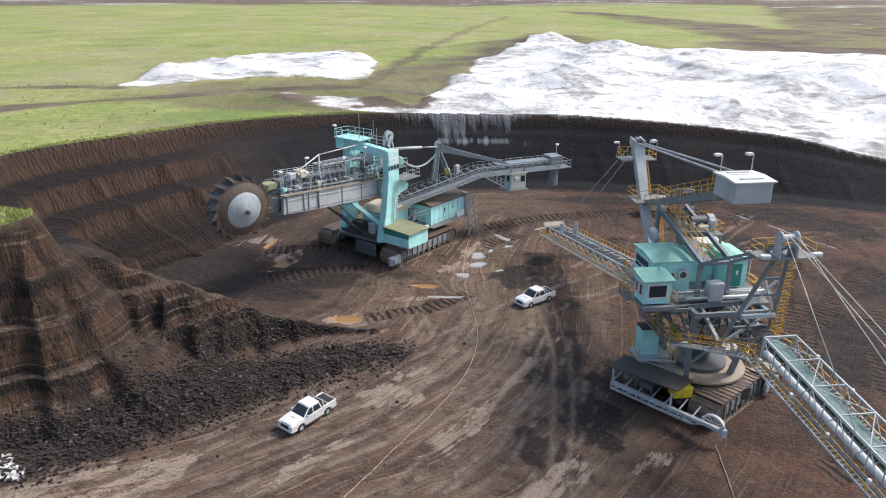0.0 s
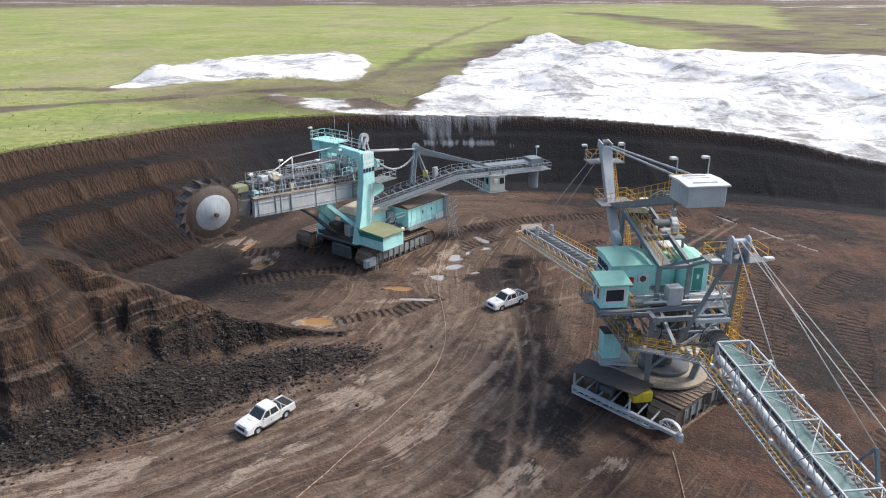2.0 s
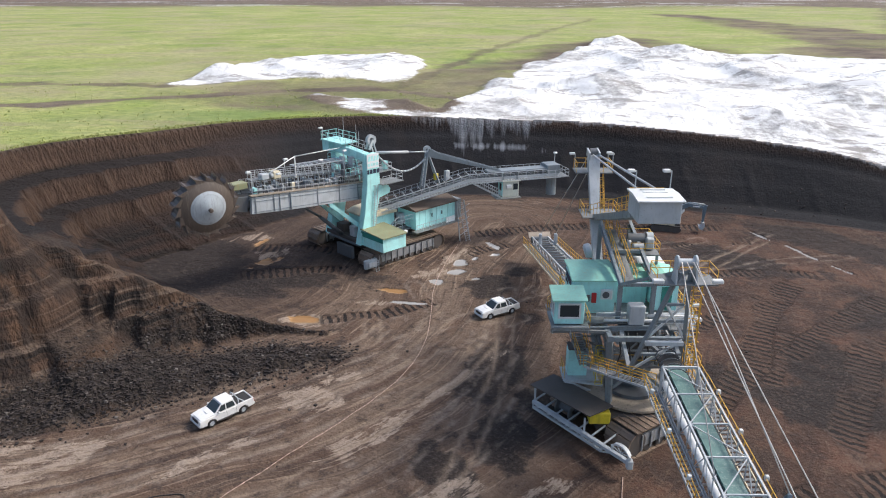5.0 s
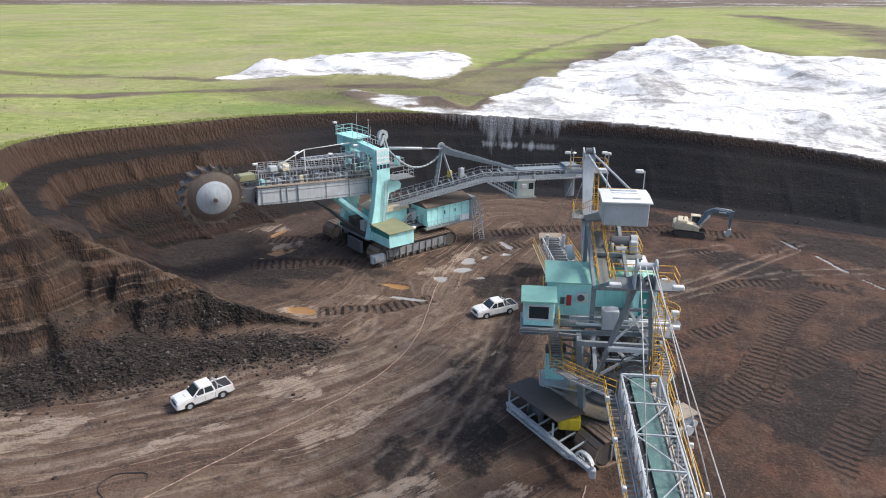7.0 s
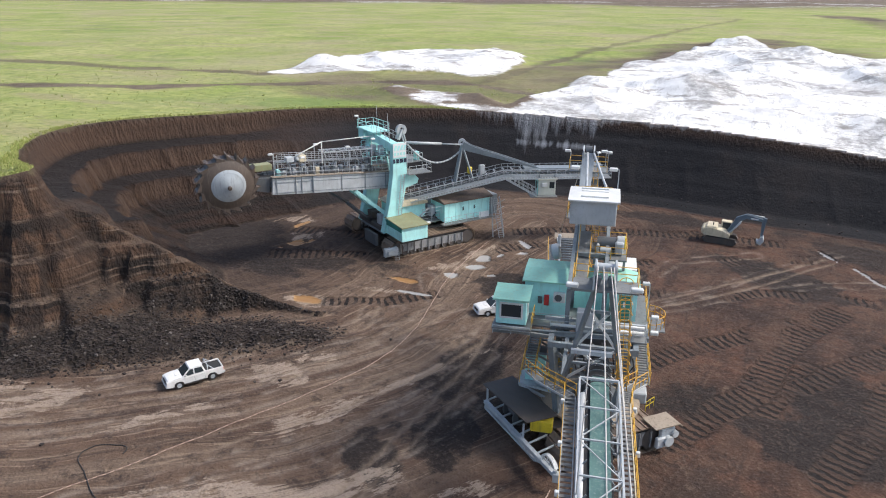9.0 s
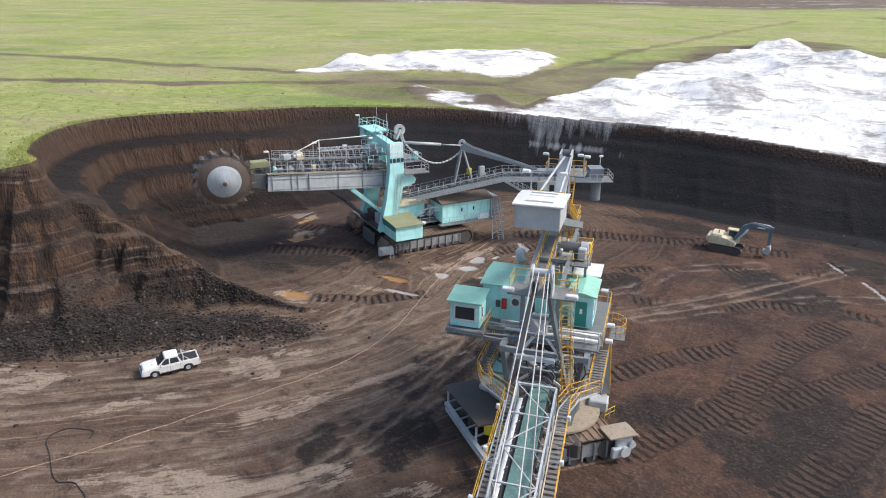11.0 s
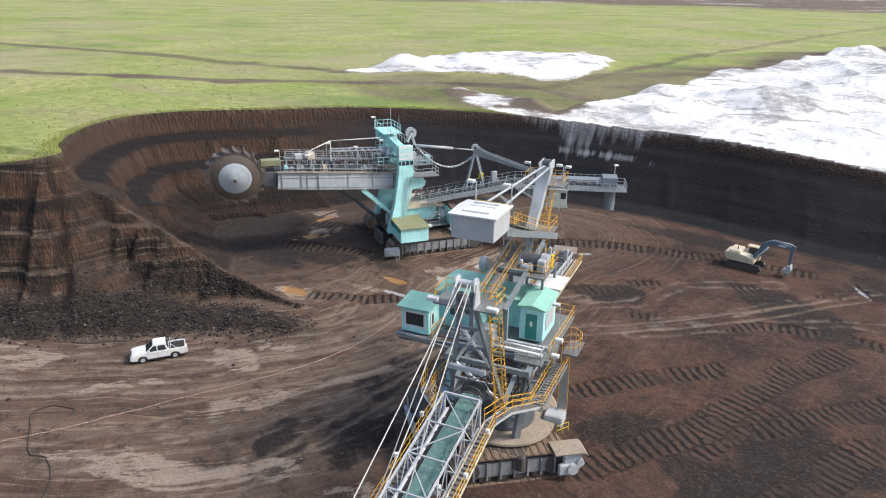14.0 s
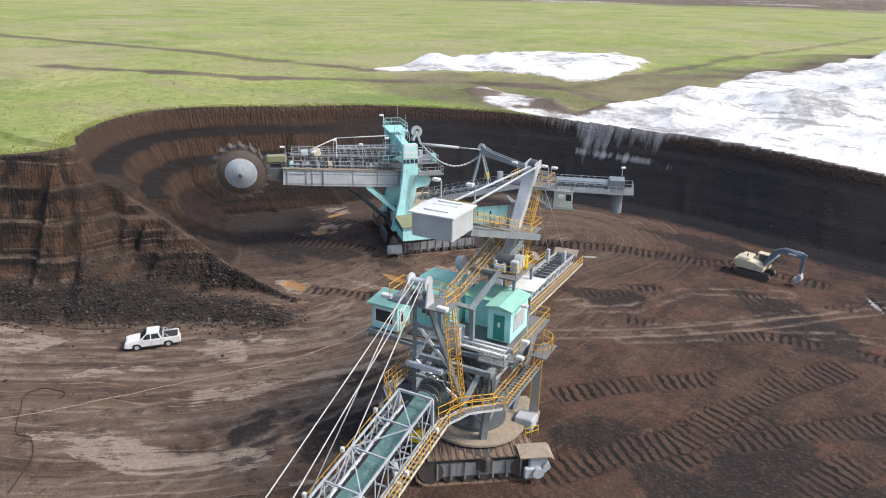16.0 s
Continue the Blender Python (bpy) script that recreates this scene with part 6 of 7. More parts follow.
    # operator's cab
    cab = part("operator_cab", Geo().soft_box((-7.25, -2.45, 10.95), (-4.85, -0.45, 13.1), 0.05), TEAL, top, "teal operator's cab with a green roof and large windows")
    part("roof", Geo().prism([(-2.75, 13.05), (-0.2, 13.35), (-0.2, 13.5), (-2.75, 13.2)], -7.5, -4.65, "x"), TEAL_ROOF, cab, "green sheet roof")
    window(cab, (-6.9, -2.46, 11.55), (-5.2, -2.46, 12.75), "y", -1)
    window(cab, (-7.26, -2.2, 11.6), (-7.26, -1.55, 12.7), "x", -1)
    window(cab, (-7.26, -1.25, 11.6), (-7.26, -0.7, 12.7), "x", -1)
    window(cab, (-4.84, -2.1, 11.6), (-4.84, -1.6, 12.7), "x", 1)
    fl = part("cab_floor", Geo().box((-7.5, -3.0, 10.7), (-4.4, 0.2, 10.85)).beam((-7.2, -2.6, 10.55), (-2.8, -2.6, 10.3), 0.2, 0.25).beam((-7.2, -0.6, 10.55), (-2.8, -0.6, 10.3), 0.2, 0.25), GRATE, cab)
    rail(fl, [(-7.4, -2.95, 10.3), (-4.5, -2.95, 10.3)], PALE, h=0.7)
    rail(fl, [(-4.4, -2.9, 10.85), (-4.4, -0.4, 10.85)], YELLOW)
    # houses on the deck
    house = part("switch_house", Geo().box((-5.35, 0.5, 10.6), (-1.75, 4.6, 13.65)), TEAL, top, "teal switch house with a weathered green roof")
    part("roof", Geo().prism([(0.2, 13.6), (2.5, 13.9), (4.8, 13.75), (4.8, 13.87), (2.5, 14.02), (0.2, 13.72)], -5.55, -1.55, "x"), TEAL_ROOF, house, "weathered green sheet roof")
    part("air_conditioner", Geo().soft_box((-3.0, 0.15, 12.0), (-2.05, 0.5, 12.85), 0.04), WHITE, house, "white air-conditioner unit")
    part("fan_grille", Geo().lathe([(0.001, -0.02), (0.3, -0.02), (0.3, 0.0)], (-2.6, 0.15, 12.42), (0, 1, 0), 20), DARK_STEEL, house)
    part("fire_box", Geo().soft_box((-3.75, 0.3, 11.6), (-3.35, 0.5, 12.5), 0.03), RED, house, "red fire-equipment box")
    part("grey_box", Geo().soft_box((-4.25, 0.35, 11.7), (-3.9, 0.5, 12.3), 0.03), DARK_STEEL, house)
    letters(house, [0.5, 0.75, 0.9, 0.75, 0.8], Matrix.Translation((-5.39, 4.2, 12.6)) @ Matrix.Rotation(radians(-90), 4, "Z"), 0.6, MARK, "mark")
    letters(house, [0.4] * 7, Matrix.Translation((-5.39, 4.2, 12.15)) @ Matrix.Rotation(radians(-90), 4, "Z"), 0.28, MARK, "mark")
    mid = part("drive_house", Geo().box((-1.4, 2.6, 10.6), (1.5, 5.6, 13.0)), TEAL, top, "teal belt drive house")
    part("roof", Geo().box((-1.5, 2.4, 13.0), (1.6, 5.8, 13.12)), TEAL_ROOF, mid)
    side = part("stair_house", Geo().box((1.65, 0.4, 10.9), (3.55, 3.9, 13.6)), TEAL, top, "teal cabin with a green door")
    part("roof", Geo().prism([(1.45, 13.58), (3.75, 13.58), (3.75, 13.68), (2.6, 13.95), (1.45, 13.75)], 0.15, 4.1, "y"), TEAL_ROOF, side, "pale green sheet roof")
    part("door", Geo().box((2.15, 0.34, 11.0), (3.05, 0.4, 13.1)), GREEN_DOOR, side, "dark green door")
    part("door_sign", Geo().box((2.5, 0.32, 12.1), (2.7, 0.34, 12.5)), MARK_WHITE, side)
    part("louvre", Geo().box((3.55, 1.0, 11.6), (3.6, 3.2, 13.0)), PALE, side)
    part("white_roof_panel", Geo().box((1.2, 5.0, 13.4), (3.6, 8.0, 13.5)), WHITE, side, "white roof panel")
    part("control_box", Geo().soft_box((-1.0, -1.9, 10.6), (0.3, -0.9, 12.3), 0.05), PALE, top, "grey control cabinet")
    part("cable_tray", Geo().box((-3.5, -1.0, 11.0), (4.4, -0.75, 11.25)), PALE, deck)
    part("pipe_run", Geo().tube((-3.0, -1.6, 10.9), (4.2, -1.6, 10.9), 0.12).tube((0.5, -1.9, 11.5), (4.2, -1.9, 11.5), 0.1), WHITE, deck)
    for y in (-1.0, -0.1):
        part("floodlight", Geo().soft_box((4.7, y - 0.2, 11.6 + y), (5.3, y + 0.2, 11.9 + y), 0.05), WHITE, deck, "white floodlight")
    lamp_post(deck, (4.5, 1.5, 10.6), 3.2, PALE, (-0.3, 0, 0))
    # sloping gangway beams from the mast's foot towards the front
    for x in (-1.75, 1.0):
        part("sloping_beam", Geo().ibeam((x, 8.5, 16.2), (x, -1.3, 14.0), 0.28, 0.42), STEEL, top, "grey sloping frame beam")
    for x, y, z0, z1 in ((-1.75, -1.1, 10.5, 13.9), (1.0, -1.1, 10.5, 13.9), (-1.75, 8.4, 10.4, 16.0), (1.0, 8.4, 10.4, 16.0)):
        part("frame_column", Geo().beam((x, y, z0), (x, y, z1), 0.35), STEEL, portal)
    part("cross_beam", Geo().beam((-1.75, -1.2, 14.0), (1.0, -1.2, 14.0), 0.3).beam((-1.75, 3.6, 15.1), (1.0, 3.6, 15.1), 0.3), STEEL, portal)
    gang = part("gangway", Geo().beam((-0.9, 7.8, 15.7), (-0.9, -0.8, 13.9), 0.9, 0.08), GRATE, top, "sloping gangway with yellow rails")
    rail(gang, [(-1.4, 7.8, 15.7), (-1.4, -0.8, 13.9)], YELLOW)
    rail(gang, [(-0.4, 7.8, 15.7), (-0.4, -0.8, 13.9)], YELLOW)
    wp = part("winch_platform", Geo().box((-0.3, 3.4, 14.75), (2.6, 7.6, 14.87)), GRATE, top, "winch platform with yellow railings")
    rail(wp, [(2.55, 3.5, 14.87), (2.55, 7.5, 14.87), (-0.2, 7.5, 14.87)], YELLOW)
    rail(wp, [(2.55, 3.5, 14.87), (0.0, 3.5, 14.87)], YELLOW)
    part("post", Geo().beam((2.4, 3.6, 10.6), (2.4, 3.6, 14.8), 0.2).beam((2.4, 7.4, 10.6), (2.4, 7.4, 14.8), 0.2).beam((0, 7.4, 10.6), (0, 7.4, 14.8), 0.2), STEEL, wp)
    winch = part("winch", Geo().tube((0.1, 5.4, 15.6), (1.7, 5.4, 15.6), 0.55, n=20), DARK_STEEL, wp, "dark winch drum with pale motors")
    part("motor", Geo().tube((1.75, 5.4, 15.7), (2.35, 5.4, 15.7), 0.6, n=18).soft_box((1.6, 4.4, 14.9), (2.3, 5.0, 16.0), 0.1), PALE, winch)
    part("motor", Geo().tube((0.4, 4.3, 15.3), (1.3, 4.3, 15.3), 0.33, n=16), PALE, winch)
    part("guard", Geo().soft_box((2.2, 5.9, 14.9), (2.5, 6.5, 16.0), 0.05), BRIGHT_YELLOW, winch)
    for x, y in ((0.2, 5.0), (1.6, 5.9)):
        part("bearing", Geo().soft_box((x - 0.12, y - 0.35, 14.87), (x + 0.12, y + 0.35, 15.7), 0.05), WHITE, winch)
    part("fan_housing", Geo().lathe([(0.001, -0.35), (0.55, -0.35), (0.7, -0.2), (0.7, 0.2), (0.55, 0.35), (0.001, 0.35)], (-3.3, 5.6, 14.4), (1, 0, 0.3), 22), PALE, house)
    # mast and counterweight arm
    knee = Vector((-1.5, 12.6, 15.3))
    head = Vector((-1.35, 16.1, 20.8))
    mast = part("mast", Geo().beam((-1.4, 8.2, 9.6), knee, 0.8, 0.85, up=(1, 0, 0)).beam(knee, head, 0.74, 0.8, up=(1, 0, 0), w2=0.8, h2=1.2), PALE, top, "grey box-section mast")
    for e in (-0.5, 0.5):
        part("head_cheek", Geo().beam(head + Vector((e, -0.7, 0.1)), head + Vector((e, 0.9, 0.3)), 0.14, 0.8), PALE, mast)
    part("head_sheave", Geo().lathe([(0.2, -0.3), (0.45, -0.3), (0.45, 0.3), (0.2, 0.3)], head + Vector((0, 0.3, 0.3)), (1, 0, 0), 18), DARK_STEEL, mast)
    hp = part("head_platform", Geo().box((-3.2, 15.2, 19.2), (0.6, 17.4, 19.3)), GRATE, mast)
    rail(hp, [(-3.1, 15.3, 19.3), (-3.1, 17.3, 19.3), (0.5, 17.3, 19.3), (0.5, 15.3, 19.3), (-0.4, 15.3, 19.3)], YELLOW)
    for x in (-3.1, 0.3):
        lamp_post(mast, (x, 16.8, 19.3), 1.6, PALE, (-0.3 if x < 0 else 0.3, 0, 0))
    lamp_post(mast, (0.5, 15.4, 19.3), 2.0, PALE, (-0.4, 0, 0))
    kp = part("knee_platform", Geo().box((-2.9, 11.2, 15.7), (0.7, 14.2, 15.8)), GRATE, mast)
    rail(kp, [(-0.5, 14.1, 15.8), (-2.8, 14.1, 15.8), (-2.8, 11.3, 15.8)], YELLOW)
    rail(kp, [(0.6, 11.3, 15.8), (0.6, 14.1, 15.8), (-0.5, 14.1, 15.8)], YELLOW)
    ladder(mast, (-0.3, 14.0, 15.8), (-0.3, 16.0, 19.3), YELLOW, 0.6, True, side=(0, 1, 0))
    ladder(mast, (0.2, 10.2, 10.6), (0.2, 12.9, 15.8), YELLOW, 0.6, True, side=(0, 1, 0))
    for x in (-1.6, 0.9):
        part("arm_beam", Geo().beam(knee + Vector((x + 1.5, 0.3, 0)), (x, -1.8, 20.25), 0.3, 0.55), STEEL, mast, "grey counterweight arm")
    for k in range(7):
        t = 0.1 + k * 0.13
        p = knee.lerp(Vector((-1.5, -1.8, 20.1)), t)
        part("arm_cross", Geo().beam(p, p + Vector((2.4, 0, 0)), 0.15, 0.4), STEEL, mast)
    aw = part("arm_walkway", Geo().beam(knee + Vector((1.2, -1.0, 0.5)), (0.6, -1.2, 20.7), 1.6, 0.08), GRATE, mast)
    for e in (0.55, -2.5):
        rail(aw, [knee + Vector((1.5 + e, -1.0, 0.55)), (0.55 + e + 0.3, -1.5, 20.7)], YELLOW)
    box = part("counterweight_box", Geo().soft_box((-1.95, -5.1, 20.5), (1.2, -1.85, 22.2), 0.05), PALE, top, "pale grey counterweight box with a white lid")
    part("lid", Geo().prism([(-5.3, 22.2), (-1.65, 22.2), (-1.65, 22.3), (-3.4, 22.42), (-5.3, 22.3)], -2.12, 1.38, "x"), WHITE, box, "white sheet lid")
    for y in (-4.5, -3.2, -2.4):
        part("lid_rib", Geo().box((-1.3, y - 0.1, 22.36), (0.6, y + 0.1, 22.46)), WHITE, box)
    rail(box, [(-1.8, -1.2, 20.7), (0.9, -1.2, 20.7)], YELLOW, h=1.5)
    for x in (-1.5, 1.2):
        lamp_post(box, (x, -1.7, 22.2), 1.5, PALE, (-0.4, 0, 0))
    for x in (-1.0, 0.5):
        part("stay_bar", Geo().tube(head + Vector((0.3 + x * 0.4, -0.4, 0.2)), (x, -1.4, 22.0), 0.10), PALE, mast, "pale stay bar")
    # receiving boom behind
    R0, R1 = Vector((-1.3, 6.0, 8.8)), Vector((-3.8, 36.3, 4.6))
    rd = (R1 - R0).normalized()
    rn = Vector((rd.y, -rd.x, 0)).normalized()
    rb = part("receiving_boom", Geo().beam(R0, R1, 1.5, 0.12), RUBBER, top, "receiving boom with a dark belt and yellow rails")
    for e in (-1.1, 1.1):
        part("chord", Geo().beam(R0 + rn * e + Vector((0, 0, 0.35)), R1 + rn * e + Vector((0, 0, 0.35)), 0.14, 0.25).beam(R0 + rn * e + Vector((0, 0, -0.6)), R1 + rn * e + Vector((0, 0, -0.6)), 0.14, 0.25), PALE, rb)
        o = rn * e * 1.75
        grating(rb, R0 + o + Vector((0, 0, -0.6)), R1 + o + Vector((0, 0, -0.6)), 0.8, SAND)
        rail(rb, [R0 + o * 1.2 + Vector((0, 0, -0.55)), R1 + o * 1.2 + Vector((0, 0, -0.55))], YELLOW, gap=1.0)
        for k in range(14):
            p, q = R0.lerp(R1, k / 14) + rn * e, R0.lerp(R1, (k + 1) / 14) + rn * e
            part("brace", Geo().beam(p + Vector((0, 0, 0.35)), p + Vector((0, 0, -0.6)), 0.09).beam(p + Vector((0, 0, -0.6)), q + Vector((0, 0, 0.35)), 0.08), PALE, rb)
    for k in range(22):
        p = R0.lerp(R1, (k + 0.5) / 22)
        part("idler", Geo().tube(p - rn * 1.0 + Vector((0, 0, 0.32)), p + rn * 1.0 + Vector((0, 0, 0.32)), 0.07, n=8), STEEL, rb)
    part("tail_guard", Geo().beam(R1 + Vector((0, 0, 0.2)), R1 + rd * 0.9 + Vector((0, 0, 0.9)), 3.0, 0.15), BEIGE, rb, "pale tail guard plates")
    part("tail_pulley", Geo().tube(R1 - rn * 1.2, R1 + rn * 1.2, 0.45, n=18), DARK_STEEL, rb)
    for e in (-1.0, 1.0):
        q = R0.lerp(R1, 0.84) + rn * e + Vector((0, 0, 0.4))
        part("stay_rope", Geo().tube(head + Vector((e * 0.35, 0.6, 0.0)), q + Vector((0, 0, 1.4)), 0.04, n=6), ROPE, rb, "pale wire stay rope")
        part("rope_socket", Geo().soft_box((q.x - 0.2, q.y - 0.25, q.z - 0.1), (q.x + 0.2, q.y + 0.25, q.z + 1.45), 0.05), PALE, rb)
    # front pylon with the rope drum
    top_p = Vector((0.75, -8.7, 18.2))
    py = part("pylon", Geo().beam((-1.1, -7.3, 11.8), (1.75, -7.3, 11.8), 0.32, 0.3), PALE, top, "grey steel pylon of the front boom")
    for foot in ((-1.6, -5.4, 8.2), (2.6, -5.4, 8.2)):
        f = Vector(foot)
        tt = top_p + Vector((-0.35 if f.x < 0 else 0.35, 0, 0))
        part("pylon_leg", Geo().beam(f, tt, 0.28, 0.28), STEEL, py)
        part("back_leg", Geo().beam(tt, (-1.75 if f.x < 0 else 1.0, -1.2, 14.0), 0.24), STEEL, py)
        part("back_leg", Geo().beam(f + Vector((0, 0, 0.4)), (f.x, -1.6, 10.2), 0.3), STEEL, py)
    for z, k in ((10.0, 0.2), (13.6, 0.54), (15.2, 0.70)):
        a_ = Vector((-1.6, -5.4, 8.2)).lerp(top_p, k)
        b_ = Vector((2.6, -5.4, 8.2)).lerp(top_p, k)
        part("cross_bar", Geo().beam(a_, b_, 0.2), STEEL, py)
    a1, b1 = Vector((-1.6, -5.4, 8.2)), Vector((2.6, -5.4, 8.2))
    for p, q in ((a1.lerp(top_p, 0.02), b1.lerp(top_p, 0.35)), (b1.lerp(top_p, 0.02), a1.lerp(top_p, 0.35)), (a1.lerp(top_p, 0.38), b1.lerp(top_p, 0.7)), (b1.lerp(top_p, 0.38), a1.lerp(top_p, 0.7))):
        part("diagonal", Geo().beam(p, q, 0.18), WHITE, py)
    plat = part("drum_platform", Geo().box((-1.4, -9.2, 17.3), (3.0, -7.2, 17.4)), GRATE, py)
    rail(plat, [(-1.3, -7.3, 17.4), (-1.3, -9.1, 17.4)], YELLOW)
    rail(plat, [(2.9, -9.1, 17.4), (2.9, -7.3, 17.4), (-1.3, -7.3, 17.4)], YELLOW)
    drum = part("rope_drum", Geo().lathe([(0.001, -0.7), (0.5, -0.7), (0.5, -0.58), (0.26, -0.52), (0.26, 0.52), (0.5, 0.58), (0.5, 0.7), (0.001, 0.7)], top_p + Vector((0, 0, 0.7)), (1, 0, 0), 26), PALE, py, "pale steel rope sheave drum")
    part("drum_bracket", Geo().prism([(-9.2, 17.4), (-8.1, 17.4), (-8.5, 19.0), (-8.9, 19.0)], 0.0, 0.12, "x"), PALE, drum)
    part("drum_bracket", Geo().prism([(-9.2, 17.4), (-8.1, 17.4), (-8.5, 19.0), (-8.9, 19.0)], 1.4, 1.52, "x"), PALE, drum)
    for x in (-1.3, 2.8):
        part("floodlight", Geo().soft_box((x - 0.4, -9.6, 17.6), (x + 0.4, -9.2, 17.9), 0.06), WHITE, py, "white floodlight")
    ladder(py, (2.7, -6.6, 8.4), (2.2, -7.6, 17.4), YELLOW, 0.65, True, side=(1, 0, 0.1))
    # front discharge boom
    def bl(y):
        return Vector((0.95 + (y + 9.0) * -0.035, y, 10.0 + (y + 9.0) * 0.135))

    y0, y1, bays = -6.5, -42.0, 22
    fb = part("front_boom", Geo().beam(bl(y0), bl(y1), 1.75, 0.1), RUBBER, top, "grey lattice front boom with a green-covered belt")
    part("belt_cover", Geo().beam(bl(-8.0) + Vector((0.1, 0, 0.14)), bl(y1) + Vector((0.1, 0, 0.14)), 1.25, 0.16), BELT, fb, "dusty green belt")
    tube_at = Vector((-0.98, 0, -0.2))
    part("side_sheet", Geo().tube(bl(-9.6) + tube_at, bl(y1) + tube_at, 0.27, n=16), WHITE, fb, "white rounded sheet along the belt")
    hw, hh = 1.3, 1.9
    chords = [(-hw, 0.55), (hw, 0.55), (-hw, -0.9), (hw, -0.9)]
    for x, z in chords:
        part("chord", Geo().beam(bl(-9.6) + Vector((x, 0, z + (0.6 if z > 0 else 0))), bl(y1) + Vector((x, 0, z + (0.6 if z > 0 else 0))), 0.12), PALE, fb)
    part("portal_frame", Geo().beam(bl(-9.6) + Vector((-hw, 0, -0.9)), bl(-9.6) + Vector((-hw, 0, 1.15)), 0.16).beam(bl(-9.6) + Vector((hw, 0, -0.9)), bl(-9.6) + Vector((hw, 0, 1.15)), 0.16).beam(bl(-9.6) + Vector((-hw, 0, 1.15)), bl(-9.6) + Vector((hw, 0, 1.15)), 0.16), PALE, fb)
    for k in range(bays):
        ya, yb = -9.6 + (y1 + 9.6) * k / bays, -9.6 + (y1 + 9.6) * (k + 1) / bays
        p, q = bl(ya), bl(yb)
        g = Geo()
        for e in (-hw, hw):
            g.beam(p + Vector((e, 0, -0.9)), p + Vector((e, 0, 1.15)), 0.06)
            if k % 2:
                g.beam(p + Vector((e, 0, -0.9)), q + Vector((e, 0, 1.15)), 0.06)
            else:
                g.beam(p + Vector((e, 0, 1.15)), q + Vector((e, 0, -0.9)), 0.06)
        g.beam(p + Vector((-hw, 0, -0.9)), p + Vector((hw, 0, -0.9)), 0.1)
        if k % 2 == 0:
            g.beam(p + Vector((-hw, 0, 1.15)), p + Vector((hw, 0, 1.15)), 0.1)
        part("brace", g, PALE, fb)
        if k % 2 == 0:
            y2 = -9.6 + (y1 + 9.6) * (k + 2) / bays
            r_ = bl(y2)
            s_ = 1 if (k // 2) % 2 else -1
            part("wind_brace", Geo().beam(p + Vector((s_ * hw, 0, 1.15)), r_ + Vector((-s_ * hw, 0, 1.15)), 0.06), PALE, fb)
    for k in range(26):
        p = bl(-6.8 + (y1 + 6.8) * k / 26)
        part("idler", Geo().beam(p + Vector((-1.0, 0, -0.12)), p + Vector((1.0, 0, -0.12)), 0.09).beam(p + Vector((-0.95, 0, 0.0)), p + Vector((-0.7, 0, 0.35)), 0.07).beam(p + Vector((0.95, 0, 0.0)), p + Vector((0.7, 0, 0.35)), 0.07), STEEL, fb)
    for k in range(7):
        p = bl(-5.2 - k * 0.62)
        g = Geo()
        ring = [p + Vector((0.8 * math.cos(t), 0, 0.6 * math.sin(t) - 0.05)) for t in [math.pi * i / 8 for i in range(9)]]
        for a2, b2 in zip(ring[:-1], ring[1:]):
            g.beam(a2, b2, 0.07)
        part("hoop", g, DARK_STEEL, fb)
    for sgn, mat in ((-1, PALE), (1, YELLOW)):
        x = sgn * 1.85
        wk = grating(fb, bl(-9.0) + Vector((x, 0, -0.9)), bl(y1) + Vector((x, 0, -0.9)), 0.75, PALE if sgn < 0 else SAND)
        rail(wk, [bl(-9.0) + Vector((x + sgn * 0.42, 0, -0.86)), bl(y1) + Vector((x + sgn * 0.42, 0, -0.86))], YELLOW, gap=1.4)
        for k in range(8):
            p = bl(-11.0 - k * 4.0) + Vector((x + sgn * 0.5, 0, 0.1))
            part("walkway_lamp", Geo().soft_box((p.x - 0.13, p.y - 0.13, p.z - 0.1), (p.x + 0.13, p.y + 0.13, p.z + 0.25), 0.04), WHITE, wk)
        q0, q1, q2 = bl(-9.0) + Vector((x, 0, -0.9)), Vector((sgn * 3.2, -6.4, 8.6)), Vector((sgn * 4.3, -3.0, 7.35))
        grating(fb, q0, q1, 0.75, PALE, 0.34, "stair")
        grating(fb, q1, q2, 0.75, PALE, 0.34, "stair")
        for e in (-0.4, 0.4):
            rail(wk, [q0 + Vector((e, 0, 0)), q1 + Vector((e, 0, 0)), q2 + Vector((e, 0, 0))], YELLOW)
    part("foot_stair", Geo().beam((4.6, 4.2, 7.2), (4.9, 3.2, 3.6), 0.8, 0.12), GRATE, portal)
    rail(portal, [(4.3, 4.2, 7.2), (4.5, 3.2, 3.6)], YELLOW)
    rail(portal, [(5.0, 4.2, 7.2), (5.3, 3.2, 3.6)], YELLOW)
    post = bl(-24.0)
    part("rope_post", Geo().beam(post + Vector((hw, 0, 0.9)), post + Vector((hw + 0.1, 0.9, 3.0)), 0.2).beam(post + Vector((hw, 2.0, 1.1)), post + Vector((hw + 0.1, 0.9, 3.0)), 0.14), NAVY, fb, "dark rope post")
    d0 = top_p + Vector((0, -0.5, 0.9))
    for e, tgt in ((-0.5, bl(-20.0) + Vector((-1.3, 0, 1.2))), (-0.15, bl(-41.5) + Vector((0.2, 0, 2.2))), (0.3, bl(-41.5) + Vector((2.2, 0, 1.6))), (0.5, post + Vector((hw + 0.1, 0.9, 3.0)))):
        part("stay_rope", Geo().tube(d0 + Vector((e, 0, 0)), tgt, 0.038, n=6), ROPE, fb, "pale wire stay rope")
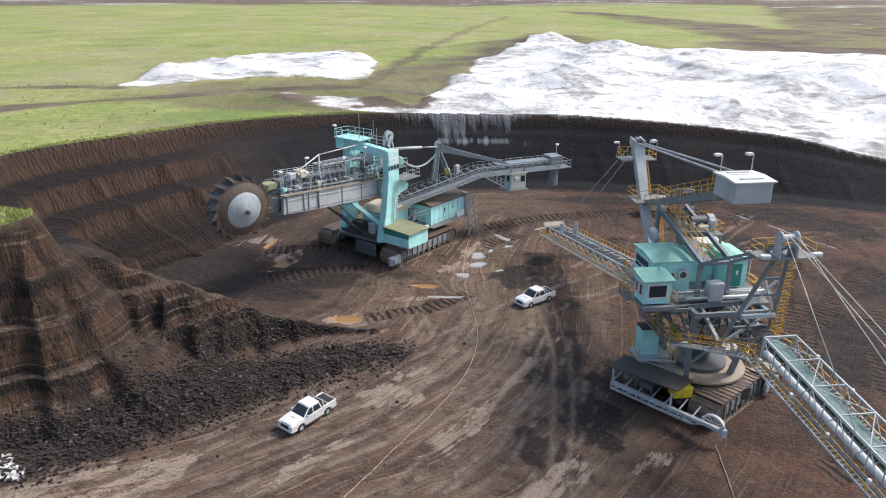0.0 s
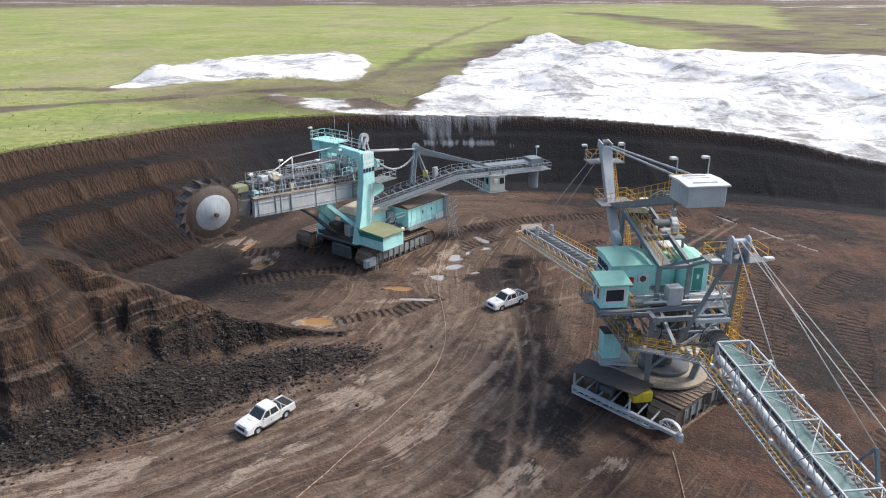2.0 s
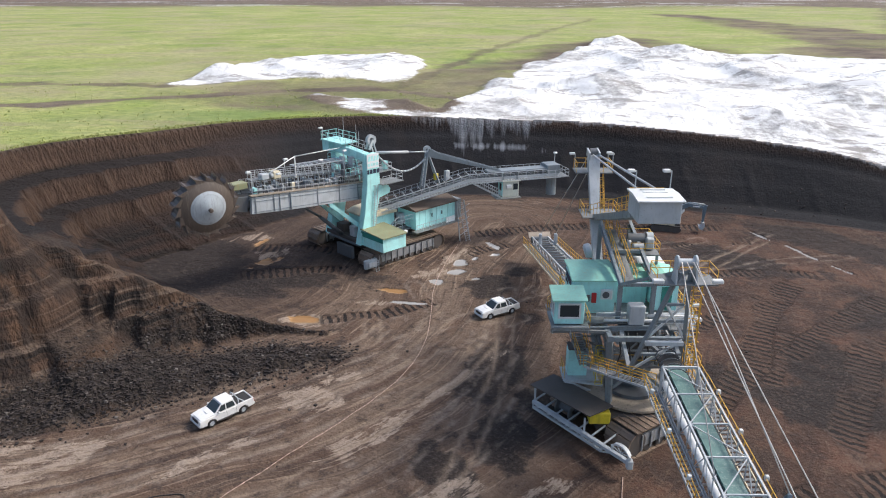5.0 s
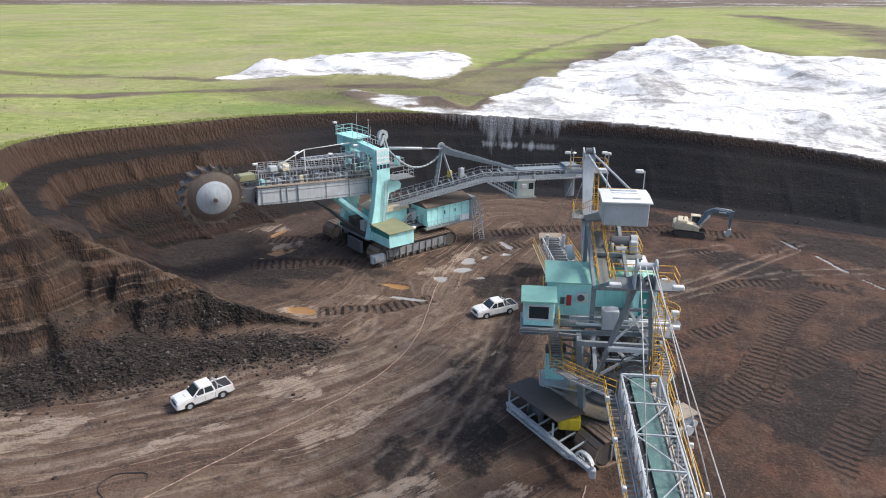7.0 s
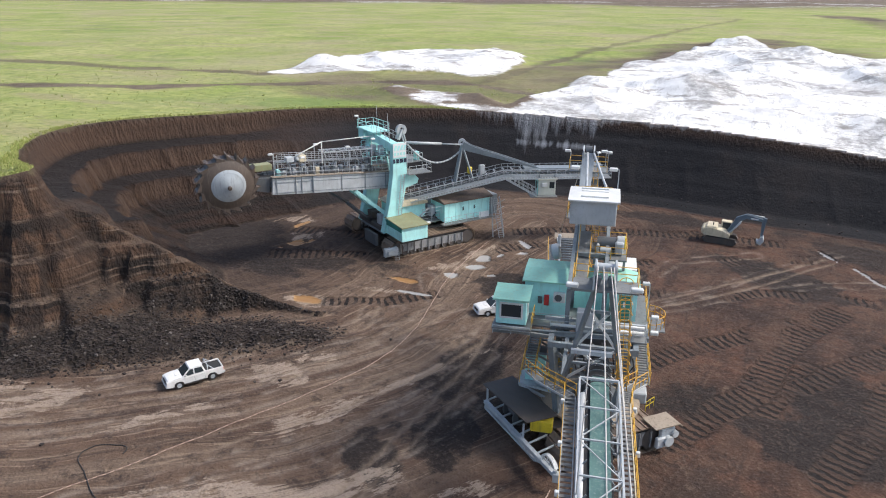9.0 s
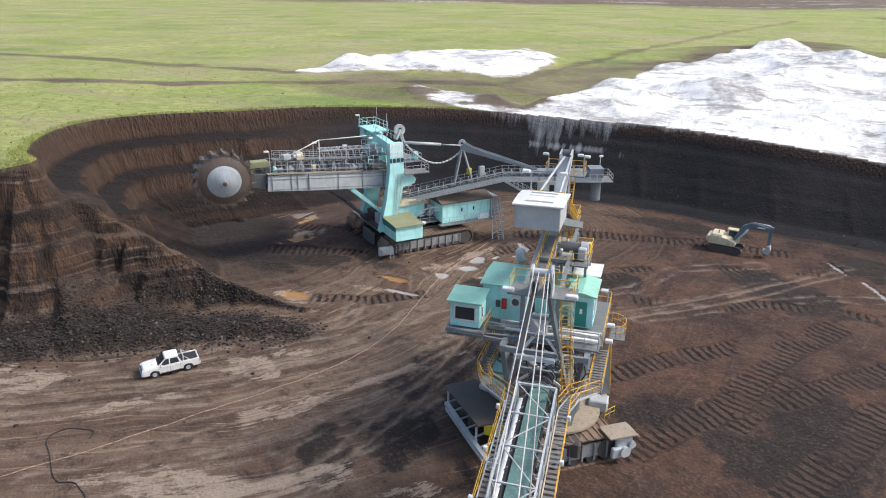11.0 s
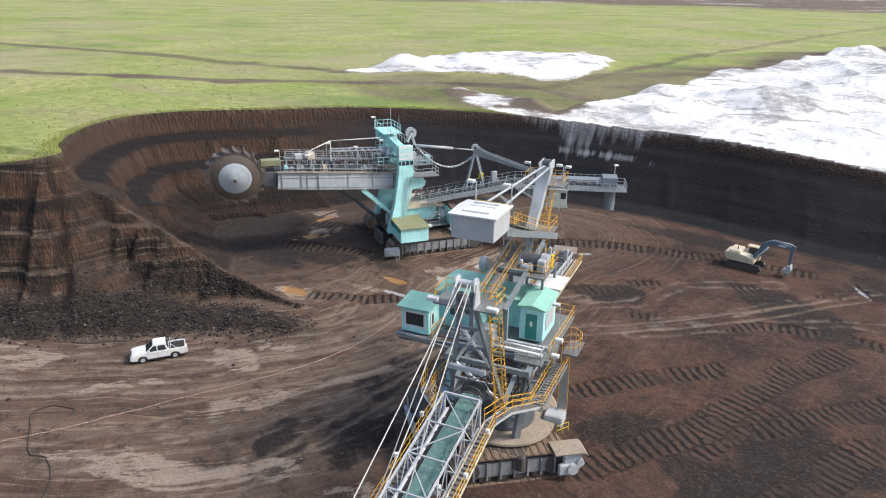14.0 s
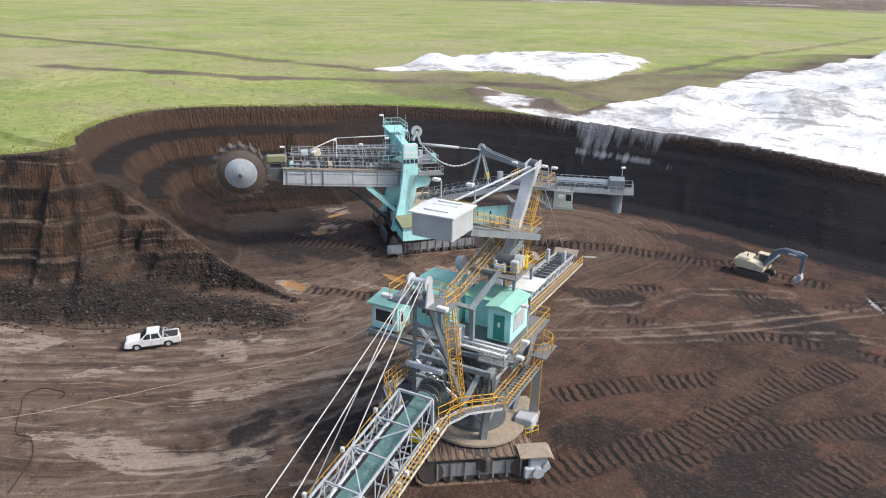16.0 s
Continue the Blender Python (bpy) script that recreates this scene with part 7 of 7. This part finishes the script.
    part("head_pulley", Geo().tube(bl(y1) + Vector((-1.0, 0, -0.2)), bl(y1) + Vector((1.0, 0, -0.2)), 0.5, n=18), DARK_STEEL, fb)
    return top


belt_spreader()

# ---- vehicles and cables ----
def pickup(m, label, tray=True):
    top = thing("pickup_truck", m, label, "pickup truck", "white pickup trucks")
    # x ahead, y left, z up; wheels at x = +-1.54
    side = [(-2.6, 0.45), (-2.62, 0.95), (-2.55, 1.05), (-0.95, 1.05), (2.45, 0.98), (2.62, 0.85), (2.66, 0.5), (2.5, 0.38), (2.0, 0.36), (1.96, 0.62), (1.72, 0.78), (1.36, 0.78), (1.12, 0.62), (1.06, 0.36), (-1.06, 0.36), (-1.12, 0.62), (-1.36, 0.78), (-1.72, 0.78), (-1.96, 0.62), (-2.02, 0.4)]
    body = Geo().prism([(x, z) for x, z in side], -0.9, 0.9, "y")
    b = part("body", body, CARWHITE, top)
    part("bonnet", Geo().prism([(1.0, 0.95), (2.5, 0.93), (2.48, 1.02), (1.9, 1.12), (1.05, 1.18)], -0.84, 0.84, "y"), CARWHITE, b)
    part("bonnet_scoop", Geo().soft_box((1.25, -0.28, 1.12), (1.7, 0.28, 1.22), 0.03), CARWHITE, b)
    # cabin with tapered sides
    base, roof = [(-0.98, 1.03), (1.28, 1.05)], [(-0.72, 1.72), (0.42, 1.74)]
    v = [(base[0][0], -0.86, 1.03), (base[1][0], -0.86, 1.05), (base[1][0], 0.86, 1.05), (base[0][0], 0.86, 1.03), (roof[0][0], -0.70, 1.74), (roof[1][0], -0.70, 1.77), (roof[1][0], 0.70, 1.77), (roof[0][0], 0.70, 1.74)]
    cabin = part("cabin", Geo().add(v, [(0, 3, 2, 1), (4, 5, 6, 7), (0, 1, 5, 4), (1, 2, 6, 5), (2, 3, 7, 6), (3, 0, 4, 7)]), CARWHITE, top)
    part("roof", Geo().soft_box((-0.78, -0.70, 1.73), (0.46, 0.70, 1.82), 0.04), CARWHITE, cabin)

    def quad(a, b_, c, d_, off):
        o = Vector(off)
        vs = [Vector(p) + o for p in (a, b_, c, d_)]
        return Geo().add(vs + [p + o * 0.6 for p in vs], [(0, 1, 2, 3), (7, 6, 5, 4), (0, 4, 5, 1), (1, 5, 6, 2), (2, 6, 7, 3), (3, 7, 4, 0)])

    part("windscreen", quad((1.20, -0.78, 1.10), (1.20, 0.78, 1.10), (0.50, 0.64, 1.70), (0.50, -0.64, 1.70), (0.018, 0, 0.018)), GLASS, cabin)
    part("rear_window", quad((-0.95, 0.7, 1.15), (-0.95, -0.7, 1.15), (-0.76, -0.62, 1.66), (-0.76, 0.62, 1.66), (-0.02, 0, 0.008)), GLASS, cabin)
    for s in (-1, 1):
        part("side_window", quad((-0.80, s * 0.83, 1.16), (0.05, s * 0.83, 1.16), (0.02, s * 0.715, 1.66), (-0.64, s * 0.715, 1.66), (0, s * 0.014, 0.004)), GLASS, cabin)
        part("side_window", quad((0.15, s * 0.83, 1.16), (1.02, s * 0.83, 1.14), (0.44, s * 0.71, 1.66), (0.12, s * 0.715, 1.66), (0, s * 0.014, 0.004)), GLASS, cabin)
        part("mirror", Geo().soft_box((0.78, s * 0.98 - 0.1, 1.12), (0.92, s * 0.98 + 0.1, 1.30), 0.03), CARWHITE, cabin)
        part("headlight", Geo().soft_box((2.30, s * 0.70 - 0.18, 0.82), (2.64, s * 0.70 + 0.18, 0.98), 0.04), WHITE, b, "clear headlight")
        part("tail_light", Geo().soft_box((-2.66, s * 0.82 - 0.07, 0.70), (-2.58, s * 0.82 + 0.07, 1.02), 0.02), RED, b)
        part("door_handle", Geo().box((-0.62, s * 0.905 - 0.01, 0.94), (-0.46, s * 0.905 + 0.02, 0.98)).box((0.28, s * 0.905 - 0.01, 0.94), (0.44, s * 0.905 + 0.02, 0.98)), PALE, b)
        part("door_seam", Geo().box((0.08, s * 0.9 - 0.005, 0.5), (0.1, s * 0.9 + 0.006, 1.03)).box((-0.86, s * 0.9 - 0.005, 0.5), (-0.84, s * 0.9 + 0.006, 1.03)), DARK, b)
        part("side_step", Geo().soft_box((-0.95, s * 0.93 - 0.1, 0.34), (1.0, s * 0.93 + 0.06, 0.42), 0.03), DARK, b)
        for x in (-1.54, 1.54):
            wheel = part("wheel", Geo().lathe([(0.22, -0.12), (0.36, -0.12), (0.39, -0.06), (0.39, 0.06), (0.36, 0.12), (0.22, 0.12)], (x, s * 0.80, 0.39), (0, 1, 0), 24), RUBBER, top)
            part("rim", Geo().lathe([(0.001, s * 0.09), (0.1, s * 0.1), (0.2, s * 0.06), (0.24, s * 0.11)], (x, s * 0.80, 0.39), (0, 1, 0), 18), PALE, wheel)
    part("grille", Geo().box((2.6, -0.45, 0.66), (2.68, 0.45, 0.92)), DARK, b)
    part("front_bumper", Geo().soft_box((2.45, -0.9, 0.38), (2.74, 0.9, 0.62), 0.06), CARWHITE, b)
    part("rear_bumper", Geo().soft_box((-2.78, -0.85, 0.42), (-2.58, 0.85, 0.58), 0.04), PALE, b)
    part("cargo_bed", Geo().box((-2.52, -0.76, 1.053), (-1.02, 0.76, 1.07)), RUBBER, b, "dark open cargo bed")
    for s in (-1, 1):
        part("bed_rail", Geo().soft_box((-2.6, s * 0.84 - 0.06, 1.0), (-0.98, s * 0.84 + 0.06, 1.16), 0.03), CARWHITE, b)
    part("tailgate", Geo().soft_box((-2.64, -0.86, 0.6), (-2.54, 0.86, 1.14), 0.03), CARWHITE, b)
    part("roll_bar", Geo().path([(-1.15, -0.78, 1.1), (-1.2, -0.66, 1.62), (-1.2, 0.66, 1.62), (-1.15, 0.78, 1.1)], 0.045, 8).path([(-1.2, -0.66, 1.6), (-1.75, -0.78, 1.12)], 0.035, 6).path([(-1.2, 0.66, 1.6), (-1.75, 0.78, 1.12)], 0.035, 6), PALE, b, "steel roll bar")
    part("number_plate", Geo().box((2.74, -0.25, 0.46), (2.755, 0.25, 0.56)), MARK_WHITE, b)
    return top


def settled(x, y, turn, lift=0.0):
    """A pose on the ground, tipped with the floor's slope."""
    n = Vector((0.0193, -0.0253, 1)).normalized()
    q = Vector((0, 0, 1)).rotation_difference(n).to_matrix().to_4x4()
    zs = [ground_z(x + dx, y + dy) for dx in (-1.2, 1.2) for dy in (-1.2, 1.2)]
    return Matrix.Translation((x, y, sum(zs) / 4 + lift)) @ q @ Matrix.Rotation(radians(turn), 4, "Z")


pickup(settled(-11.9, 52.85, -126.9), "white double-cab pickup parked on the muddy haul road")
pickup(settled(11.1, 77.4, -141.5), "white double-cab pickup parked between the two machines")


def backhoe():
    top = thing("hydraulic_excavator", settled(35.4, 111.0, -6), "sand-yellow crawler excavator with a slate arm beside the coal wall", "excavator")
    for y in (-1.15, 1.15):
        tr = part("track", Geo().prism([(-2.0, 0.0), (1.9, 0.0), (2.3, 0.45), (1.95, 0.9), (-1.95, 0.9), (-2.35, 0.45)], y - 0.32, y + 0.32, "y"), MUDDY, top)
        for k in range(13):
            x = -1.9 + k * 0.31
            part("track_shoe", Geo().box((x, y - 0.34, 0.9), (x + 0.24, y + 0.34, 0.97)), RUBBER, tr)
    part("turntable", Geo().lathe([(0.001, 0.85), (0.9, 0.85), (0.9, 1.05), (0.001, 1.05)], (0, 0, 0), (0, 0, 1), 24), DARK_STEEL, top)
    h = part("upper_body", Geo().prism([(-2.3, 1.05), (1.2, 1.05), (1.2, 1.6), (0.2, 2.0), (-1.4, 2.25), (-2.3, 2.1)], -1.35, 1.3, "y"), SAND, top, "sand-yellow engine house")
    part("counterweight", Geo().soft_box((-2.7, -1.3, 1.1), (-2.2, 1.25, 2.1), 0.2), SAND, h)
    part("engine_hood", Geo().soft_box((-2.1, -1.2, 2.1), (-0.6, 1.2, 2.45), 0.12), SAND, h)
    part("exhaust", Geo().tube((-1.2, -0.5, 2.4), (-1.2, -0.5, 2.9), 0.07), DARK, h)
    cab = part("driver_cab", Geo().prism([(-0.2, 1.05), (1.45, 1.05), (1.55, 1.8), (1.15, 2.95), (-0.2, 2.95)], 0.35, 1.3, "y"), SAND, top)
    part("window", Geo().prism([(0.0, 1.8), (1.4, 1.8), (1.1, 2.8), (0.0, 2.8)], 1.3, 1.33, "y"), GLASS, cab)
    part("window", Geo().prism([(0.0, 1.8), (1.4, 1.8), (1.1, 2.8), (0.0, 2.8)], 0.32, 0.35, "y"), GLASS, cab)
    part("windscreen", Geo().add([(1.57, 0.45, 1.7), (1.57, 1.2, 1.7), (1.2, 1.2, 2.85), (1.2, 0.45, 2.85), (1.6, 0.45, 1.7), (1.6, 1.2, 1.7), (1.23, 1.2, 2.85), (1.23, 0.45, 2.85)], [(0, 3, 2, 1), (4, 5, 6, 7), (0, 1, 5, 4), (2, 3, 7, 6)]), GLASS, cab)
    boom = part("boom", Geo().prism([(0.6, 1.5), (1.1, 1.4), (2.2, 3.5), (3.0, 4.0), (5.4, 3.9), (5.4, 4.2), (2.8, 4.6), (1.7, 4.0)], -0.3, 0.15, "y"), NAVY, top, "slate boom with a pale mark")
    part("mark", Geo().box((3.6, -0.32, 4.05), (4.6, -0.30, 4.25)), MARK_WHITE, boom)
    part("boom_cylinder", Geo().tube((0.9, -0.55, 1.4), (2.4, -0.45, 3.4), 0.11).tube((0.9, 0.4, 1.4), (2.4, 0.3, 3.4), 0.11), PALE, boom)
    stick = part("stick", Geo().prism([(5.2, 4.5), (5.7, 4.4), (5.6, 3.4), (5.5, 1.7), (5.2, 1.7), (5.1, 3.6)], -0.22, 0.08, "y"), NAVY, top, "slate stick")
    part("stick_cylinder", Geo().tube((3.0, -0.08, 4.65), (5.3, -0.08, 4.55), 0.1), PALE, stick)
    part("bucket", Geo().prism([(5.2, 1.7), (5.6, 1.75), (5.75, 1.1), (5.4, 0.5), (4.9, 0.7), (4.75, 1.1), (5.0, 1.0), (5.2, 1.2)], -0.6, 0.5, "y"), PALE, top, "worn pale digging bucket")
    return top


backhoe()


def ground_cable(name, pts, r, mat, label, category, seed=0):
    rnd = random.Random(seed)
    g = Geo()
    line = []
    for p, q in zip(pts[:-1], pts[1:]):
        n = max(2, int(math.hypot(q[0] - p[0], q[1] - p[1]) / 2.0))
        for k in range(n):
            t = k / n
            x, y = p[0] + (q[0] - p[0]) * t, p[1] + (q[1] - p[1]) * t
            line.append((x + rnd.uniform(-0.012, 0.012), y + rnd.uniform(-0.012, 0.012)))
    line.append(pts[-1][:2])
    zs, _ = terrain_at(np.array([p[0] for p in line]), np.array([p[1] for p in line]))
    g.path([(p[0], p[1], float(z) + r * 1.2) for p, z in zip(line, zs)], r, 6)
    ob = new(name, g.mesh(name, mat))
    return tagged(ob, label, category)


def curve(pts, n=6):
    """Catmull-Rom through plan points."""
    out = []
    P = [pts[0]] + list(pts) + [pts[-1]]
    for i in range(1, len(P) - 2):
        a, b, c, d = [np.array(p, float) for p in P[i - 1:i + 3]]
        for k in range(n):
            t = k / n
            out.append(tuple(0.5 * (2 * b + (c - a) * t + (2 * a - 5 * b + 4 * c - d) * t * t + (3 * b - a - 3 * c + d) * t ** 3)))
    return out + [tuple(map(float, pts[-1]))]


ground_cable("power_cable", curve([(-20, 24), (-16, 30), (-12, 35.9), (-8.0, 42.2), (-3.5, 49.8), (-0.2, 55.4), (2.6, 62.0), (3.8, 69.0), (3.4, 76), (2.7, 82.6), (2.9, 90), (3.9, 98.5)]), 0.036, CABLE, "dusty orange power cable lying across the pit floor", "cable", 3)
ground_cable("trailing_cable", curve([(23.1, 50.0), (22.6, 46), (21.8, 40), (20.5, 32), (18, 20)]), 0.045, CABLE, "dusty orange trailing cable behind the cable girder", "cable", 4)
ground_cable("hose", curve([(-10.2, 41.8), (-10.7, 42.65), (-13, 41.9), (-13.2, 40.2), (-11.4, 39.0), (-8.4, 37.1), (-6.5, 37.4), (-3.6, 36), (-1, 33)]), 0.045, RUBBER, "black rubber hose lying in the mud", "hose", 5)
